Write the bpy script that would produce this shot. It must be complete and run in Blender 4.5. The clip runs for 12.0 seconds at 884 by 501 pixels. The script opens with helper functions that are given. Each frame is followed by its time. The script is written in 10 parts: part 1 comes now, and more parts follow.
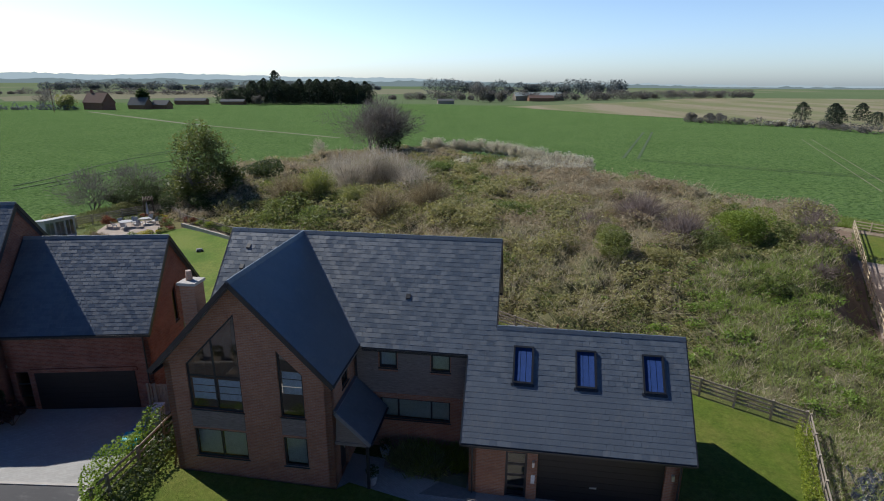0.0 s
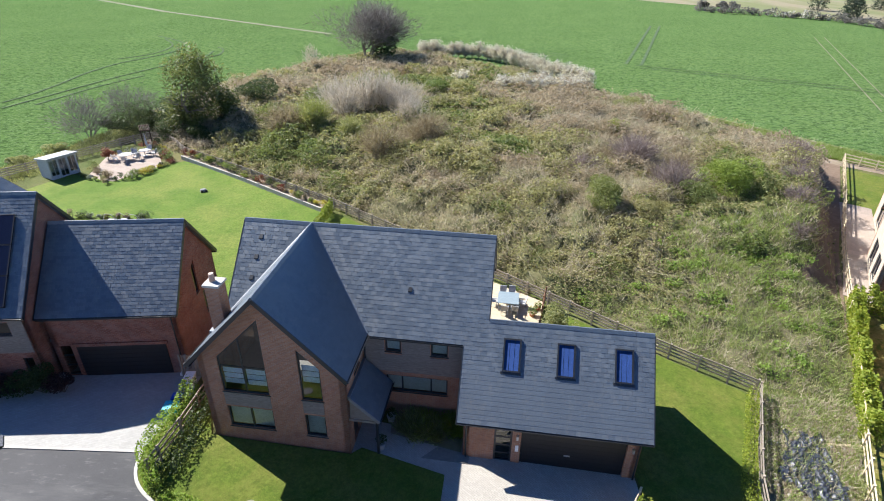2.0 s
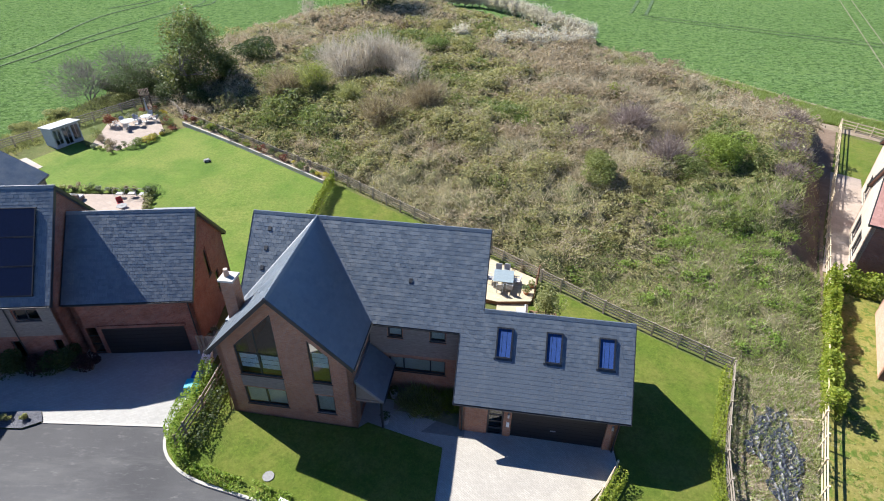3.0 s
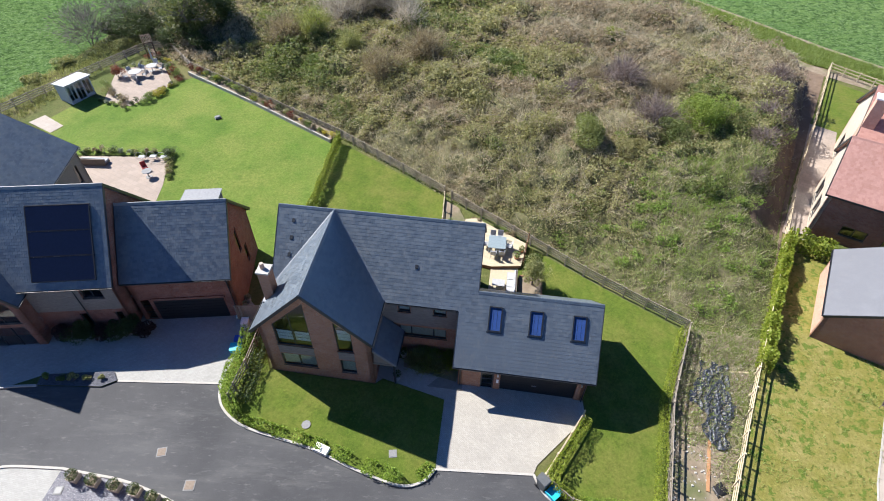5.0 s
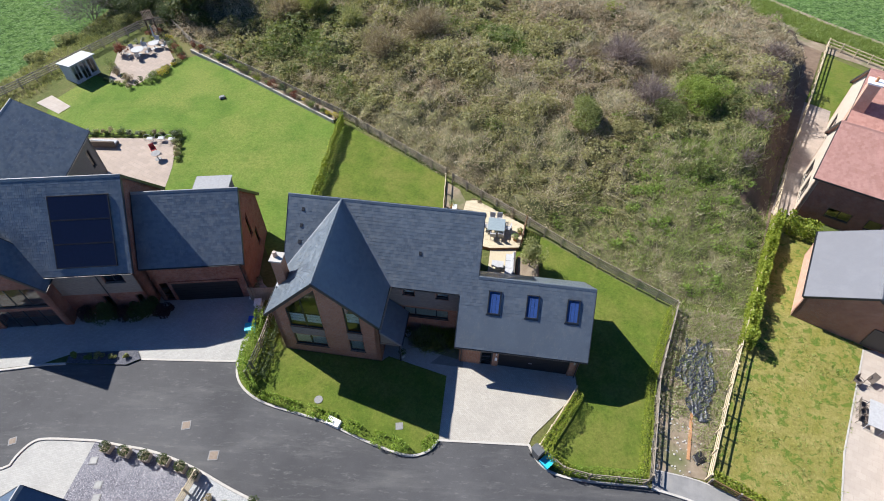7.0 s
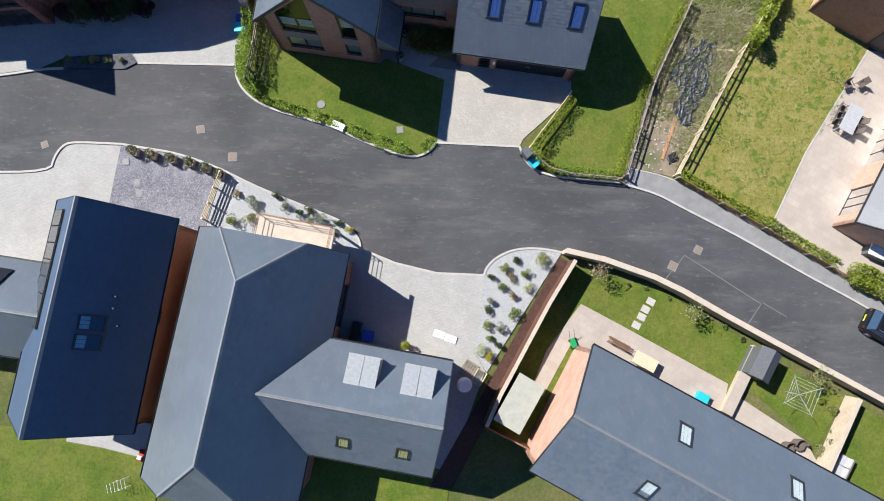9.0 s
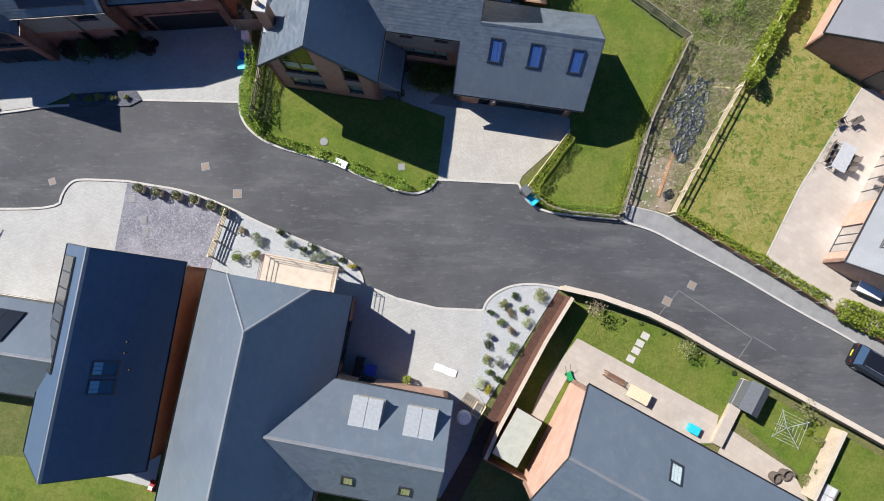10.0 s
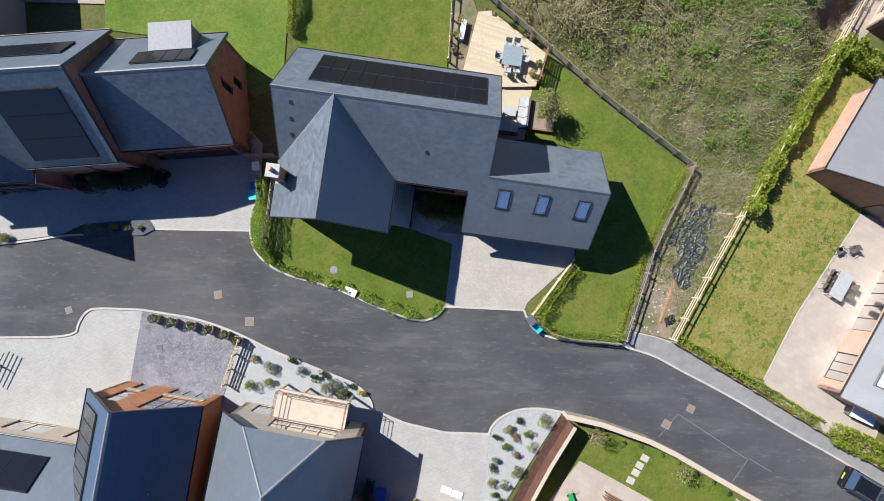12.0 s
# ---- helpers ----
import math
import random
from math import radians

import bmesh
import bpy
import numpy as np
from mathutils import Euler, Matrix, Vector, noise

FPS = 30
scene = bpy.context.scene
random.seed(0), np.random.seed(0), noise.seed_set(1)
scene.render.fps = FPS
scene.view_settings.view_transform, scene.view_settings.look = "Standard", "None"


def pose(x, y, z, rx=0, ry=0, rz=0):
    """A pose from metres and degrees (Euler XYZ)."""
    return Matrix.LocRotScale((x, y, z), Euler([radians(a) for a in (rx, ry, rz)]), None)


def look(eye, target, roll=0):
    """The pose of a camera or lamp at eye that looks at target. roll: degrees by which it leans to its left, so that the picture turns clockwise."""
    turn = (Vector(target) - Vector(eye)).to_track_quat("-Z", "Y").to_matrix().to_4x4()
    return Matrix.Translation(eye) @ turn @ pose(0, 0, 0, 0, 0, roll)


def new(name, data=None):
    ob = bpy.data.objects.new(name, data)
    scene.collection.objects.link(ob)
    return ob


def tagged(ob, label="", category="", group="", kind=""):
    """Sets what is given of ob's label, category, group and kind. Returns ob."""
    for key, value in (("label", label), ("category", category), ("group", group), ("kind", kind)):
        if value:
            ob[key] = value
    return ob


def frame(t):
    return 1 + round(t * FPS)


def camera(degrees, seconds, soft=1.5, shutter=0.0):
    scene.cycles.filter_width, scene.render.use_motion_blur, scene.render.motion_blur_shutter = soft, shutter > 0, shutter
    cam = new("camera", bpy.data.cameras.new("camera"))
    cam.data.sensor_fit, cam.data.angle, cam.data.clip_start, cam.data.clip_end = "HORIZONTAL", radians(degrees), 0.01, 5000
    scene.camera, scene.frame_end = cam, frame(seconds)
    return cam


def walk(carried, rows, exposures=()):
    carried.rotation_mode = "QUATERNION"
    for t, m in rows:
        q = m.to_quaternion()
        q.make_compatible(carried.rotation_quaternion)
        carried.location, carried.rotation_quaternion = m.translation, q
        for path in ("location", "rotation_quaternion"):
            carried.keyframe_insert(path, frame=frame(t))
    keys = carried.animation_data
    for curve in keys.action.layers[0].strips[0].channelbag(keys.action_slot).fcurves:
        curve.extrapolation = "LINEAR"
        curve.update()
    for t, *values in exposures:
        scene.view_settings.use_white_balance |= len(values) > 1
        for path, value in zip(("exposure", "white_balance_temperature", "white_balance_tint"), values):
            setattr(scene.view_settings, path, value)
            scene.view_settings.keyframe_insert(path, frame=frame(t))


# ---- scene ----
cam = camera(77.6, 12.0, 1.0)
EXPOSURES = [(0.0, 0.15), (0.8, 0.5), (1.5, 1.3), (2.5, 1.29), (5.5, 1.1), (7.5, 0.96), (12.0, 0.84)]
PATH = [
    (0, (0.587, 1.399, 17.174), (0.545, 3.313, 16.594), 0.2),
    (0.5, (0.563, 1.425, 18.4), (0.529, 3.309, 17.732), 0.3),
    (1, (0.489, 1.405, 19.85), (0.461, 3.253, 19.087), 0.3),
    (1.5, (0.42, 1.369, 21.432), (0.396, 3.174, 20.572), 0.5),
    (2, (0.411, 1.359, 23.109), (0.389, 3.115, 22.151), 0.6),
    (2.5, (0.436, 1.289, 24.846), (0.415, 2.99, 23.795), 0.5),
    (3, (0.468, 1.177, 26.417), (0.45, 2.824, 25.283), 0.7),
    (5, (0.253, 0.642, 33.975), (0.246, 2.056, 32.561), 0.6),
    (5.5, (0.187, 0.509, 35.097), (0.182, 1.885, 33.645), 0.7),
    (6, (0.157, 0.479, 35.945), (0.153, 1.824, 34.466), 0.7),
    (6.5, (0.052, 0.436, 36.404), (0.05, 1.762, 34.907), 0.7),
    (7, (0.041, 0.438, 36.658), (0.038, 1.752, 35.15), 0.6),
    (7.1, (0.048, 0.408, 36.657), (0.046, 1.674, 35.108), 0.6),
    (7.2, (0.044, 0.355, 36.645), (0.042, 1.521, 35.02), 0.6),
    (7.3, (0.018, 0.291, 36.633), (0.019, 1.358, 34.941), 0.7),
    (7.4, (-0.027, 0.234, 36.628), (-0.022, 1.212, 34.883), 0.9),
    (7.5, (-0.073, 0.212, 36.635), (-0.065, 1.102, 34.844), 1.3),
    (7.6, (-0.107, 0.26, 36.654), (-0.095, 1.067, 34.824), 1.4),
    (7.7, (-0.114, 0.389, 36.7), (-0.099, 1.118, 34.837), 1.6),
    (9.3, (0.102, 3.798, 39.982), (0.116, 3.99, 37.991), 4.7),
    (9.5, (0.051, 4.445, 40.181), (0.068, 4.629, 38.189), 5.8),
    (10, (-0.155, 6.716, 40.81), (-0.133, 6.871, 38.816), 8.7),
    (10.5, (-0.35, 9.282, 41.315), (-0.326, 9.415, 39.319), 10.6),
    (11, (-0.558, 12.093, 41.722), (-0.535, 12.203, 39.725), 12.2),
    (11.5, (-0.737, 14.917, 42.105), (-0.713, 15.012, 40.107), 14.6),
    (12, (-0.94, 17.744, 42.5), (-0.913, 17.827, 40.502), 18.8),
]
walk(cam, [(t, look(eye, target, roll)) for t, eye, target, roll in PATH], EXPOSURES)

# ---- light: a clear spring day, sun behind the houses ----
SUN_AZ, SUN_EL = 57.0, 43.6          # degrees from +y towards -x, and above the horizon
world = bpy.data.worlds.new("world")
scene.world = world
world.use_nodes = True
wn = world.node_tree
sky = wn.nodes.new("ShaderNodeTexSky")
sky.sky_type, sky.sun_disc = "NISHITA", False
sky.sun_elevation, sky.sun_rotation = radians(SUN_EL), radians(-SUN_AZ)
sky.air_density, sky.dust_density, sky.ozone_density = 1.0, 1.0, 1.5
tint = wn.nodes.new("ShaderNodeMix")
tint.data_type, tint.blend_type = "RGBA", "MULTIPLY"
tint.inputs[0].default_value = 1.0
tc = wn.nodes.new("ShaderNodeTexCoord")
up = wn.nodes.new("ShaderNodeSeparateXYZ")
wn.links.new(tc.outputs["Generated"], up.inputs[0])
hazy = wn.nodes.new("ShaderNodeValToRGB")          # pale haze low down, deep blue overhead
for _ in range(3):
    hazy.color_ramp.elements.new(0.5)
for e, p, c in zip(hazy.color_ramp.elements, (0.0, 0.16, 0.3, 0.55, 1.0),
                   ((1.1, 1.34, 1.82, 1), (0.95, 1.09, 1.36, 1), (0.26, 0.5, 0.88, 1), (0.07, 0.215, 0.45, 1), (0.05, 0.172, 0.385, 1))):
    e.position, e.color = p, c
wn.links.new(up.outputs[2], hazy.inputs[0])
wn.links.new(hazy.outputs[0], tint.inputs[7])
wn.links.new(sky.outputs[0], tint.inputs[6])
wn.links.new(tint.outputs[2], wn.nodes["Background"].inputs[0])
wn.nodes["Background"].inputs[1].default_value = 0.11
sun = new("sun", bpy.data.lights.new("sun", "SUN"))
sun.data.energy, sun.data.angle, sun.data.color = 5.0, radians(0.53), (1.0, 0.965, 0.92)
SUN_DIR = Vector((-math.sin(radians(SUN_AZ)) * math.cos(radians(SUN_EL)), math.cos(radians(SUN_AZ)) * math.cos(radians(SUN_EL)), math.sin(radians(SUN_EL))))
sun.matrix_world = SUN_DIR.to_track_quat("Z", "Y").to_matrix().to_4x4()

# ---- materials ----
class Nodes:
    """A small writer of node materials."""

    def __init__(self, name, rough=0.8, metal=0.0, spec=0.5):
        self.mat = bpy.data.materials.new(name)
        self.mat.use_nodes = True
        self.t = self.mat.node_tree
        self.bsdf = self.t.nodes["Principled BSDF"]
        self.bsdf.inputs["Roughness"].default_value = rough
        self.bsdf.inputs["Metallic"].default_value = metal
        self.bsdf.inputs["Specular IOR Level"].default_value = spec
        self.coord = None

    def add(self, kind, **props):
        n = self.t.nodes.new(kind)
        for k, v in props.items():
            if k in n.inputs:
                n.inputs[k].default_value = v
        return n

    def link(self, a, b):
        self.t.links.new(a, b)

    def where(self, scale=(1, 1, 1), turn=0.0, world=True):
        if world:
            src = self.add("ShaderNodeNewGeometry").outputs["Position"]
        else:
            src = self.add("ShaderNodeTexCoord").outputs["Object"]
        m = self.add("ShaderNodeMapping")
        m.inputs["Scale"].default_value = scale
        m.inputs["Rotation"].default_value = (0, 0, radians(turn))
        self.link(src, m.inputs["Vector"])
        return m.outputs[0]

    def noise(self, scale, detail=4.0, rough=0.6, at=None, distort=0.0):
        n = self.add("ShaderNodeTexNoise", Scale=scale, Detail=detail, Roughness=rough, Distortion=distort)
        self.link(at if at is not None else self.where(), n.inputs["Vector"])
        return n.outputs["Fac"]

    def ramp(self, fac, stops):
        r = self.add("ShaderNodeValToRGB")
        while len(r.color_ramp.elements) < len(stops):
            r.color_ramp.elements.new(0.5)
        for e, (p, c) in zip(r.color_ramp.elements, stops):
            e.position, e.color = p, (*c, 1)
        self.link(fac, r.inputs[0])
        return r.outputs[0]

    def mix(self, fac, a, b, kind="MIX"):
        n = self.t.nodes.new("ShaderNodeMix")
        n.data_type, n.blend_type = "RGBA", kind
        for sock, v in ((n.inputs[0], fac), (n.inputs[6], a), (n.inputs[7], b)):
            if isinstance(v, (int, float)):
                sock.default_value = v
            elif isinstance(v, tuple):
                sock.default_value = (*v, 1)
            else:
                self.link(v, sock)
        return n.outputs[2]

    def range(self, fac, a, b, c, d):
        n = self.add("ShaderNodeMapRange")
        for k, v in zip(("From Min", "From Max", "To Min", "To Max"), (a, b, c, d)):
            n.inputs[k].default_value = v
        self.link(fac, n.inputs["Value"])
        return n.outputs[0]

    def bump(self, height, strength=0.4, distance=0.02):
        n = self.add("ShaderNodeBump", Strength=strength, Distance=distance)
        self.link(height, n.inputs["Height"])
        self.link(n.outputs[0], self.bsdf.inputs["Normal"])

    def color(self, sock):
        if isinstance(sock, tuple):
            self.bsdf.inputs["Base Color"].default_value = (*sock, 1)
        else:
            self.link(sock, self.bsdf.inputs["Base Color"])
        return self

    def island(self):
        return self.add("ShaderNodeNewGeometry").outputs["Random Per Island"]

    def piece(self):
        return self.add("ShaderNodeObjectInfo").outputs["Random"]


def scaled(c, k):
    return tuple(min(1.0, x * k) for x in c)


def mottled(name, a, b, scale=3.0, rough=0.8, fine=40.0, bump=0.3, dist=0.01, metal=0.0, spec=0.4, third=None):
    """Two colours mottled at a coarse and a fine scale, with fine relief."""
    m = Nodes(name, rough, metal, spec)
    coarse = m.noise(scale, 5)
    grain = m.noise(fine, 3)
    col = m.mix(m.range(coarse, 0.3, 0.7, 0, 1), a, b)
    if third:
        col = m.mix(m.range(m.noise(scale * 0.3, 3), 0.5, 0.7, 0, 1), col, third)
    col = m.mix(0.35, col, m.ramp(grain, [(0.25, (0.25,) * 3), (0.75, (1,) * 3)]), "MULTIPLY")
    m.color(col)
    m.bump(grain, bump, dist)
    return m.mat


def slate_mat(name, a, b, rough=0.5, spec=0.5, stain=(0.2, 0.195, 0.18), amount=0.4):
    """Riven slate: near-even grey, with pale weathering drifts and finer brownish stains."""
    m = Nodes(name, rough, 0, spec)
    r = m.island()
    col = m.mix(r, a, b)
    col = m.mix(m.range(m.noise(0.55, 6, 0.65, distort=0.5), 0.45, 0.75, 0, amount), col, scaled(b, 1.35))
    col = m.mix(m.range(m.noise(1.6, 6, 0.75, at=m.where((1.6, 0.8, 0.8), 25)), 0.52, 0.74, 0, amount), col, stain)
    streak = m.noise(14, 4, at=m.where((1, 1, 0.3)))
    col = m.mix(0.25, col, m.ramp(streak, [(0.25, (0.5,) * 3), (0.7, (1,) * 3)]), "MULTIPLY")
    m.color(col)
    m.link(m.range(r, 0, 1, rough - 0.12, rough + 0.12), m.bsdf.inputs["Roughness"])
    m.bump(m.noise(35, 4), 0.1, 0.004)
    return m.mat


def brick_mat(name, a, b, mortar, size=0.225):
    """Stretcher-bond brickwork on walls of any turn: runs along the wall, courses up z."""
    m = Nodes(name, 0.9, 0, 0.2)
    tc = m.add("ShaderNodeTexCoord")
    sep = m.add("ShaderNodeSeparateXYZ")
    m.link(tc.outputs["Object"], sep.inputs[0])
    along = m.add("ShaderNodeMath")
    along.operation = "ADD"
    m.link(sep.outputs[0], along.inputs[0])
    m.link(sep.outputs[1], along.inputs[1])
    comb = m.add("ShaderNodeCombineXYZ")
    m.link(along.outputs[0], comb.inputs[0])
    m.link(sep.outputs[2], comb.inputs[1])
    br = m.add("ShaderNodeTexBrick")
    br.offset = 0.5
    br.inputs["Scale"].default_value = 1.0
    br.inputs["Brick Width"].default_value = size
    br.inputs["Row Height"].default_value = 0.075
    br.inputs["Mortar Size"].default_value = 0.009
    br.inputs["Mortar Smooth"].default_value = 0.3
    br.inputs["Bias"].default_value = -0.1
    br.inputs["Color1"].default_value = (*a, 1)
    br.inputs["Color2"].default_value = (*b, 1)
    br.inputs["Mortar"].default_value = (*mortar, 1)
    m.link(comb.outputs[0], br.inputs["Vector"])
    col = m.mix(m.range(m.noise(1.1, 4), 0.35, 0.7, 0, 0.45), br.outputs["Color"], scaled(a, 0.62))
    col = m.mix(m.range(m.noise(7, 3, 0.7), 0.55, 0.72, 0, 0.5), col, scaled(b, 1.25))
    col = m.mix(0.3, col, m.ramp(m.noise(60, 3), [(0.3, (0.5,) * 3), (0.7, (1,) * 3)]), "MULTIPLY")
    m.color(col)
    inv = m.range(br.outputs["Fac"], 0, 1, 1, 0)
    m.bump(inv, 0.5, 0.012)
    return m.mat


def grass_mat(name, a, b, dry, amount=0.5, scale=0.6, clover=None):
    m = Nodes(name, 0.9, 0, 0.12)
    col = m.mix(m.range(m.noise(scale, 6, 0.65), 0.35, 0.65, 0, 1), a, b)
    col = m.mix(m.range(m.noise(scale * 0.37, 5, 0.7), 0.43, 0.62, 0, amount), col, dry)
    if clover:
        col = m.mix(m.range(m.noise(1.5, 3, 0.6, distort=0.4), 0.545, 0.6, 0, 0.9), col, clover)
        col = m.mix(m.range(m.noise(4.2, 2, 0.5), 0.61, 0.67, 0, 0.75), col, clover)
    col = m.mix(m.range(m.noise(4.5, 4, 0.7), 0.36, 0.6, 0.45, 0), col, scaled(a, 0.6))
    col = m.mix(0.5, col, m.ramp(m.noise(22, 4, 0.75), [(0.3, (0.3,) * 3), (0.66, (1,) * 3)]), "MULTIPLY")
    col = m.mix(m.range(m.noise(13, 3, 0.7), 0.56, 0.72, 0, 0.35), col, dry)
    col = m.mix(m.range(m.noise(7, 5, 0.8), 0.52, 0.7, 0, 0.5), col, scaled(b, 1.35))
    col = m.mix(m.range(m.noise(2.6, 5, 0.75), 0.3, 0.5, 0.5, 0), col, scaled(a, 0.7))
    m.color(col)
    m.bump(m.noise(30, 4, 0.8), 0.8, 0.06)
    return m.mat


def leaf_mat(name, a, b, c=None, rough=0.55, glow=(1.25, 1.25, 0.9)):
    m = Nodes(name, rough, 0, 0.3)
    r = m.island()
    stops = [(0.0, a), (0.6, b), (1.0, c or b)]
    col = m.ramp(r, stops)
    col = m.mix(m.range(m.noise(0.7, 4), 0.45, 0.7, 0, 0.45), col, scaled(a, 0.75))
    m.color(col)
    m.bsdf.inputs["Subsurface Weight"].default_value = 0.0
    tr = m.add("ShaderNodeBsdfTranslucent")
    m.link(m.mix(1.0, col, glow, "MULTIPLY"), tr.inputs["Color"])
    mixer = m.add("ShaderNodeMixShader")
    mixer.inputs[0].default_value = 0.42
    m.link(m.bsdf.outputs[0], mixer.inputs[1])
    m.link(tr.outputs[0], mixer.inputs[2])
    m.link(mixer.outputs[0], m.t.nodes["Material Output"].inputs[0])
    return m.mat


def wood_mat(name, a, b, along=(1, 12, 12), rough=0.75, world=False):
    m = Nodes(name, rough, 0, 0.3)
    p = m.where(along, world=world)
    g = m.noise(3.0, 5, 0.6, at=p, distort=0.4)
    col = m.mix(m.range(g, 0.3, 0.7, 0, 1), a, b)
    col = m.mix(m.range(m.piece(), 0, 1, 0, 0.45), col, scaled(b, 0.6))
    m.color(col)
    m.bump(g, 0.35, 0.006)
    return m.mat


def plain(name, c, rough=0.5, metal=0.0, spec=0.5):
    m = Nodes(name, rough, metal, spec)
    n = m.noise(6, 4)
    m.color(m.mix(m.range(n, 0.3, 0.7, 0, 1), scaled(c, 0.86), scaled(c, 1.1)))
    m.bump(m.noise(90, 2), 0.08, 0.003)
    return m.mat


def glass_mat(name, tint=(0.75, 0.82, 0.85), spec=1.5):
    m = Nodes(name)
    clear = m.add("ShaderNodeBsdfTransparent")
    clear.inputs[0].default_value = (*tint, 1)
    gl = m.add("ShaderNodeBsdfGlossy", Roughness=0.01)
    fr = m.add("ShaderNodeFresnel", IOR=2.0)
    mx = m.add("ShaderNodeMixShader")
    m.link(fr.outputs[0], mx.inputs[0])
    m.link(clear.outputs[0], mx.inputs[1])
    m.link(gl.outputs[0], mx.inputs[2])
    m.link(mx.outputs[0], m.t.nodes["Material Output"].inputs[0])
    return m.mat


def paving_mat(name, a, b, joint, w=0.2, h=0.1, turn=0.0):
    m = Nodes(name, 0.85, 0, 0.3)
    br = m.add("ShaderNodeTexBrick")
    br.offset = 0.5
    for k, v in (("Scale", 1.0), ("Brick Width", w), ("Row Height", h), ("Mortar Size", 0.006 + 0.012 * h), ("Mortar Smooth", 0.2)):
        br.inputs[k].default_value = v
    br.inputs["Color1"].default_value = (*a, 1)
    br.inputs["Color2"].default_value = (*b, 1)
    br.inputs["Mortar"].default_value = (*joint, 1)
    m.link(m.where(turn=turn), br.inputs["Vector"])
    col = m.mix(m.range(m.noise(0.7, 6, 0.7), 0.4, 0.72, 0, 0.4), br.outputs["Color"], scaled(a, 0.66))
    col = m.mix(0.3, col, m.ramp(m.noise(50, 3), [(0.3, (0.5,) * 3), (0.7, (1,) * 3)]), "MULTIPLY")
    m.color(col)
    m.bump(br.outputs["Fac"], -0.4, 0.008)
    return m.mat


def asphalt_mat():
    m = Nodes("asphalt", 0.85, 0, 0.35)
    col = m.mix(m.range(m.noise(0.12, 5, 0.6), 0.4, 0.64, 0, 1), (0.056, 0.057, 0.062), (0.088, 0.089, 0.094))
    track = m.noise(0.5, 6, 0.7, at=m.where((0.3, 1.5, 1), 24))
    col = m.mix(m.range(track, 0.5, 0.72, 0, 0.5), col, (0.15, 0.15, 0.148))
    scuff = m.noise(2.6, 5, 0.75, at=m.where((0.5, 1.6, 1), 20))
    col = m.mix(m.range(scuff, 0.57, 0.76, 0, 0.6), col, (0.2, 0.2, 0.195))
    col = m.mix(0.45, col, m.ramp(m.noise(60, 3), [(0.3, (0.4,) * 3), (0.7, (1,) * 3)]), "MULTIPLY")
    m.color(col)
    m.bump(m.noise(110, 2), 0.4, 0.006)
    return m.mat


SLATE = slate_mat("slate", (0.084, 0.104, 0.128), (0.11, 0.132, 0.156), 0.4, 0.6)
# the same slate with the blue of sky-lit shade put into its colour
SLATE_SHADE_BLUE = slate_mat("slate_shade_blue", (0.042, 0.07, 0.118), (0.052, 0.084, 0.135), 0.5, 0.3, (0.07, 0.09, 0.13), 0.3)
SLATE_DARK = slate_mat("slate_ribbed", (0.064, 0.086, 0.116), (0.1, 0.124, 0.152), 0.42, 0.55)
SLATE_PALE = slate_mat("slate_pale", (0.145, 0.152, 0.162), (0.2, 0.207, 0.215), 0.5, 0.5, (0.2, 0.2, 0.2))
CLAY = slate_mat("clay_tile", (0.36, 0.185, 0.15), (0.45, 0.25, 0.21), 0.75, 0.3, (0.3, 0.17, 0.14), 0.3)
GREY_TILE = slate_mat("grey_tile", (0.125, 0.128, 0.142), (0.155, 0.158, 0.172), 0.6, 0.3, (0.17, 0.165, 0.165), 0.3)
BRICK = brick_mat("brick_buff_red", (0.33, 0.155, 0.095), (0.42, 0.215, 0.13), (0.36, 0.29, 0.24))
BRICK_RED = brick_mat("brick_red", (0.2, 0.075, 0.052), (0.32, 0.135, 0.09), (0.29, 0.23, 0.2))
BRICK_ORANGE = brick_mat("brick_orange", (0.48, 0.19, 0.085), (0.56, 0.25, 0.12), (0.42, 0.3, 0.22))
BRICK_BROWN = brick_mat("brick_brown", (0.115, 0.05, 0.035), (0.175, 0.078, 0.052), (0.16, 0.11, 0.085))
BRICK_BUFF = brick_mat("brick_buff", (0.5, 0.4, 0.29), (0.58, 0.48, 0.36), (0.5, 0.43, 0.35))
BRICK_PINK = brick_mat("brick_pink", (0.52, 0.30, 0.21), (0.6, 0.37, 0.27), (0.5, 0.42, 0.36))
FRAME = plain("anthracite_frame", (0.022, 0.024, 0.028), 0.4)
BLACK = plain("black_door", (0.012, 0.012, 0.014), 0.45)
WHITE = plain("white_paint", (0.78, 0.78, 0.76), 0.5)
LEAD = plain("lead", (0.2, 0.21, 0.23), 0.5, 0.3)
CREAM = mottled("cream_render", (0.46, 0.39, 0.31), (0.54, 0.465, 0.375), 2, 0.85)
STONE = mottled("kerb_stone", (0.40, 0.38, 0.35), (0.5, 0.475, 0.44), 3, 0.85)
CLADDING = wood_mat("weathered_cladding", (0.12, 0.1, 0.085), (0.29, 0.25, 0.215), (1.2, 14, 14))
TIMBER = wood_mat("grey_timber", (0.20, 0.165, 0.13), (0.36, 0.31, 0.25), (3, 3, 3), world=True)
TIMBER_NEW = wood_mat("pale_timber", (0.5, 0.40, 0.26), (0.62, 0.52, 0.37), (3, 3, 3), world=True)
TIMBER_BROWN = wood_mat("brown_timber", (0.16, 0.085, 0.05), (0.27, 0.15, 0.09), (3, 3, 3), world=True)
DECKING = wood_mat("decking", (0.44, 0.37, 0.255), (0.54, 0.465, 0.33), (2, 2, 2), world=True)
GLASS = glass_mat("window_glass")
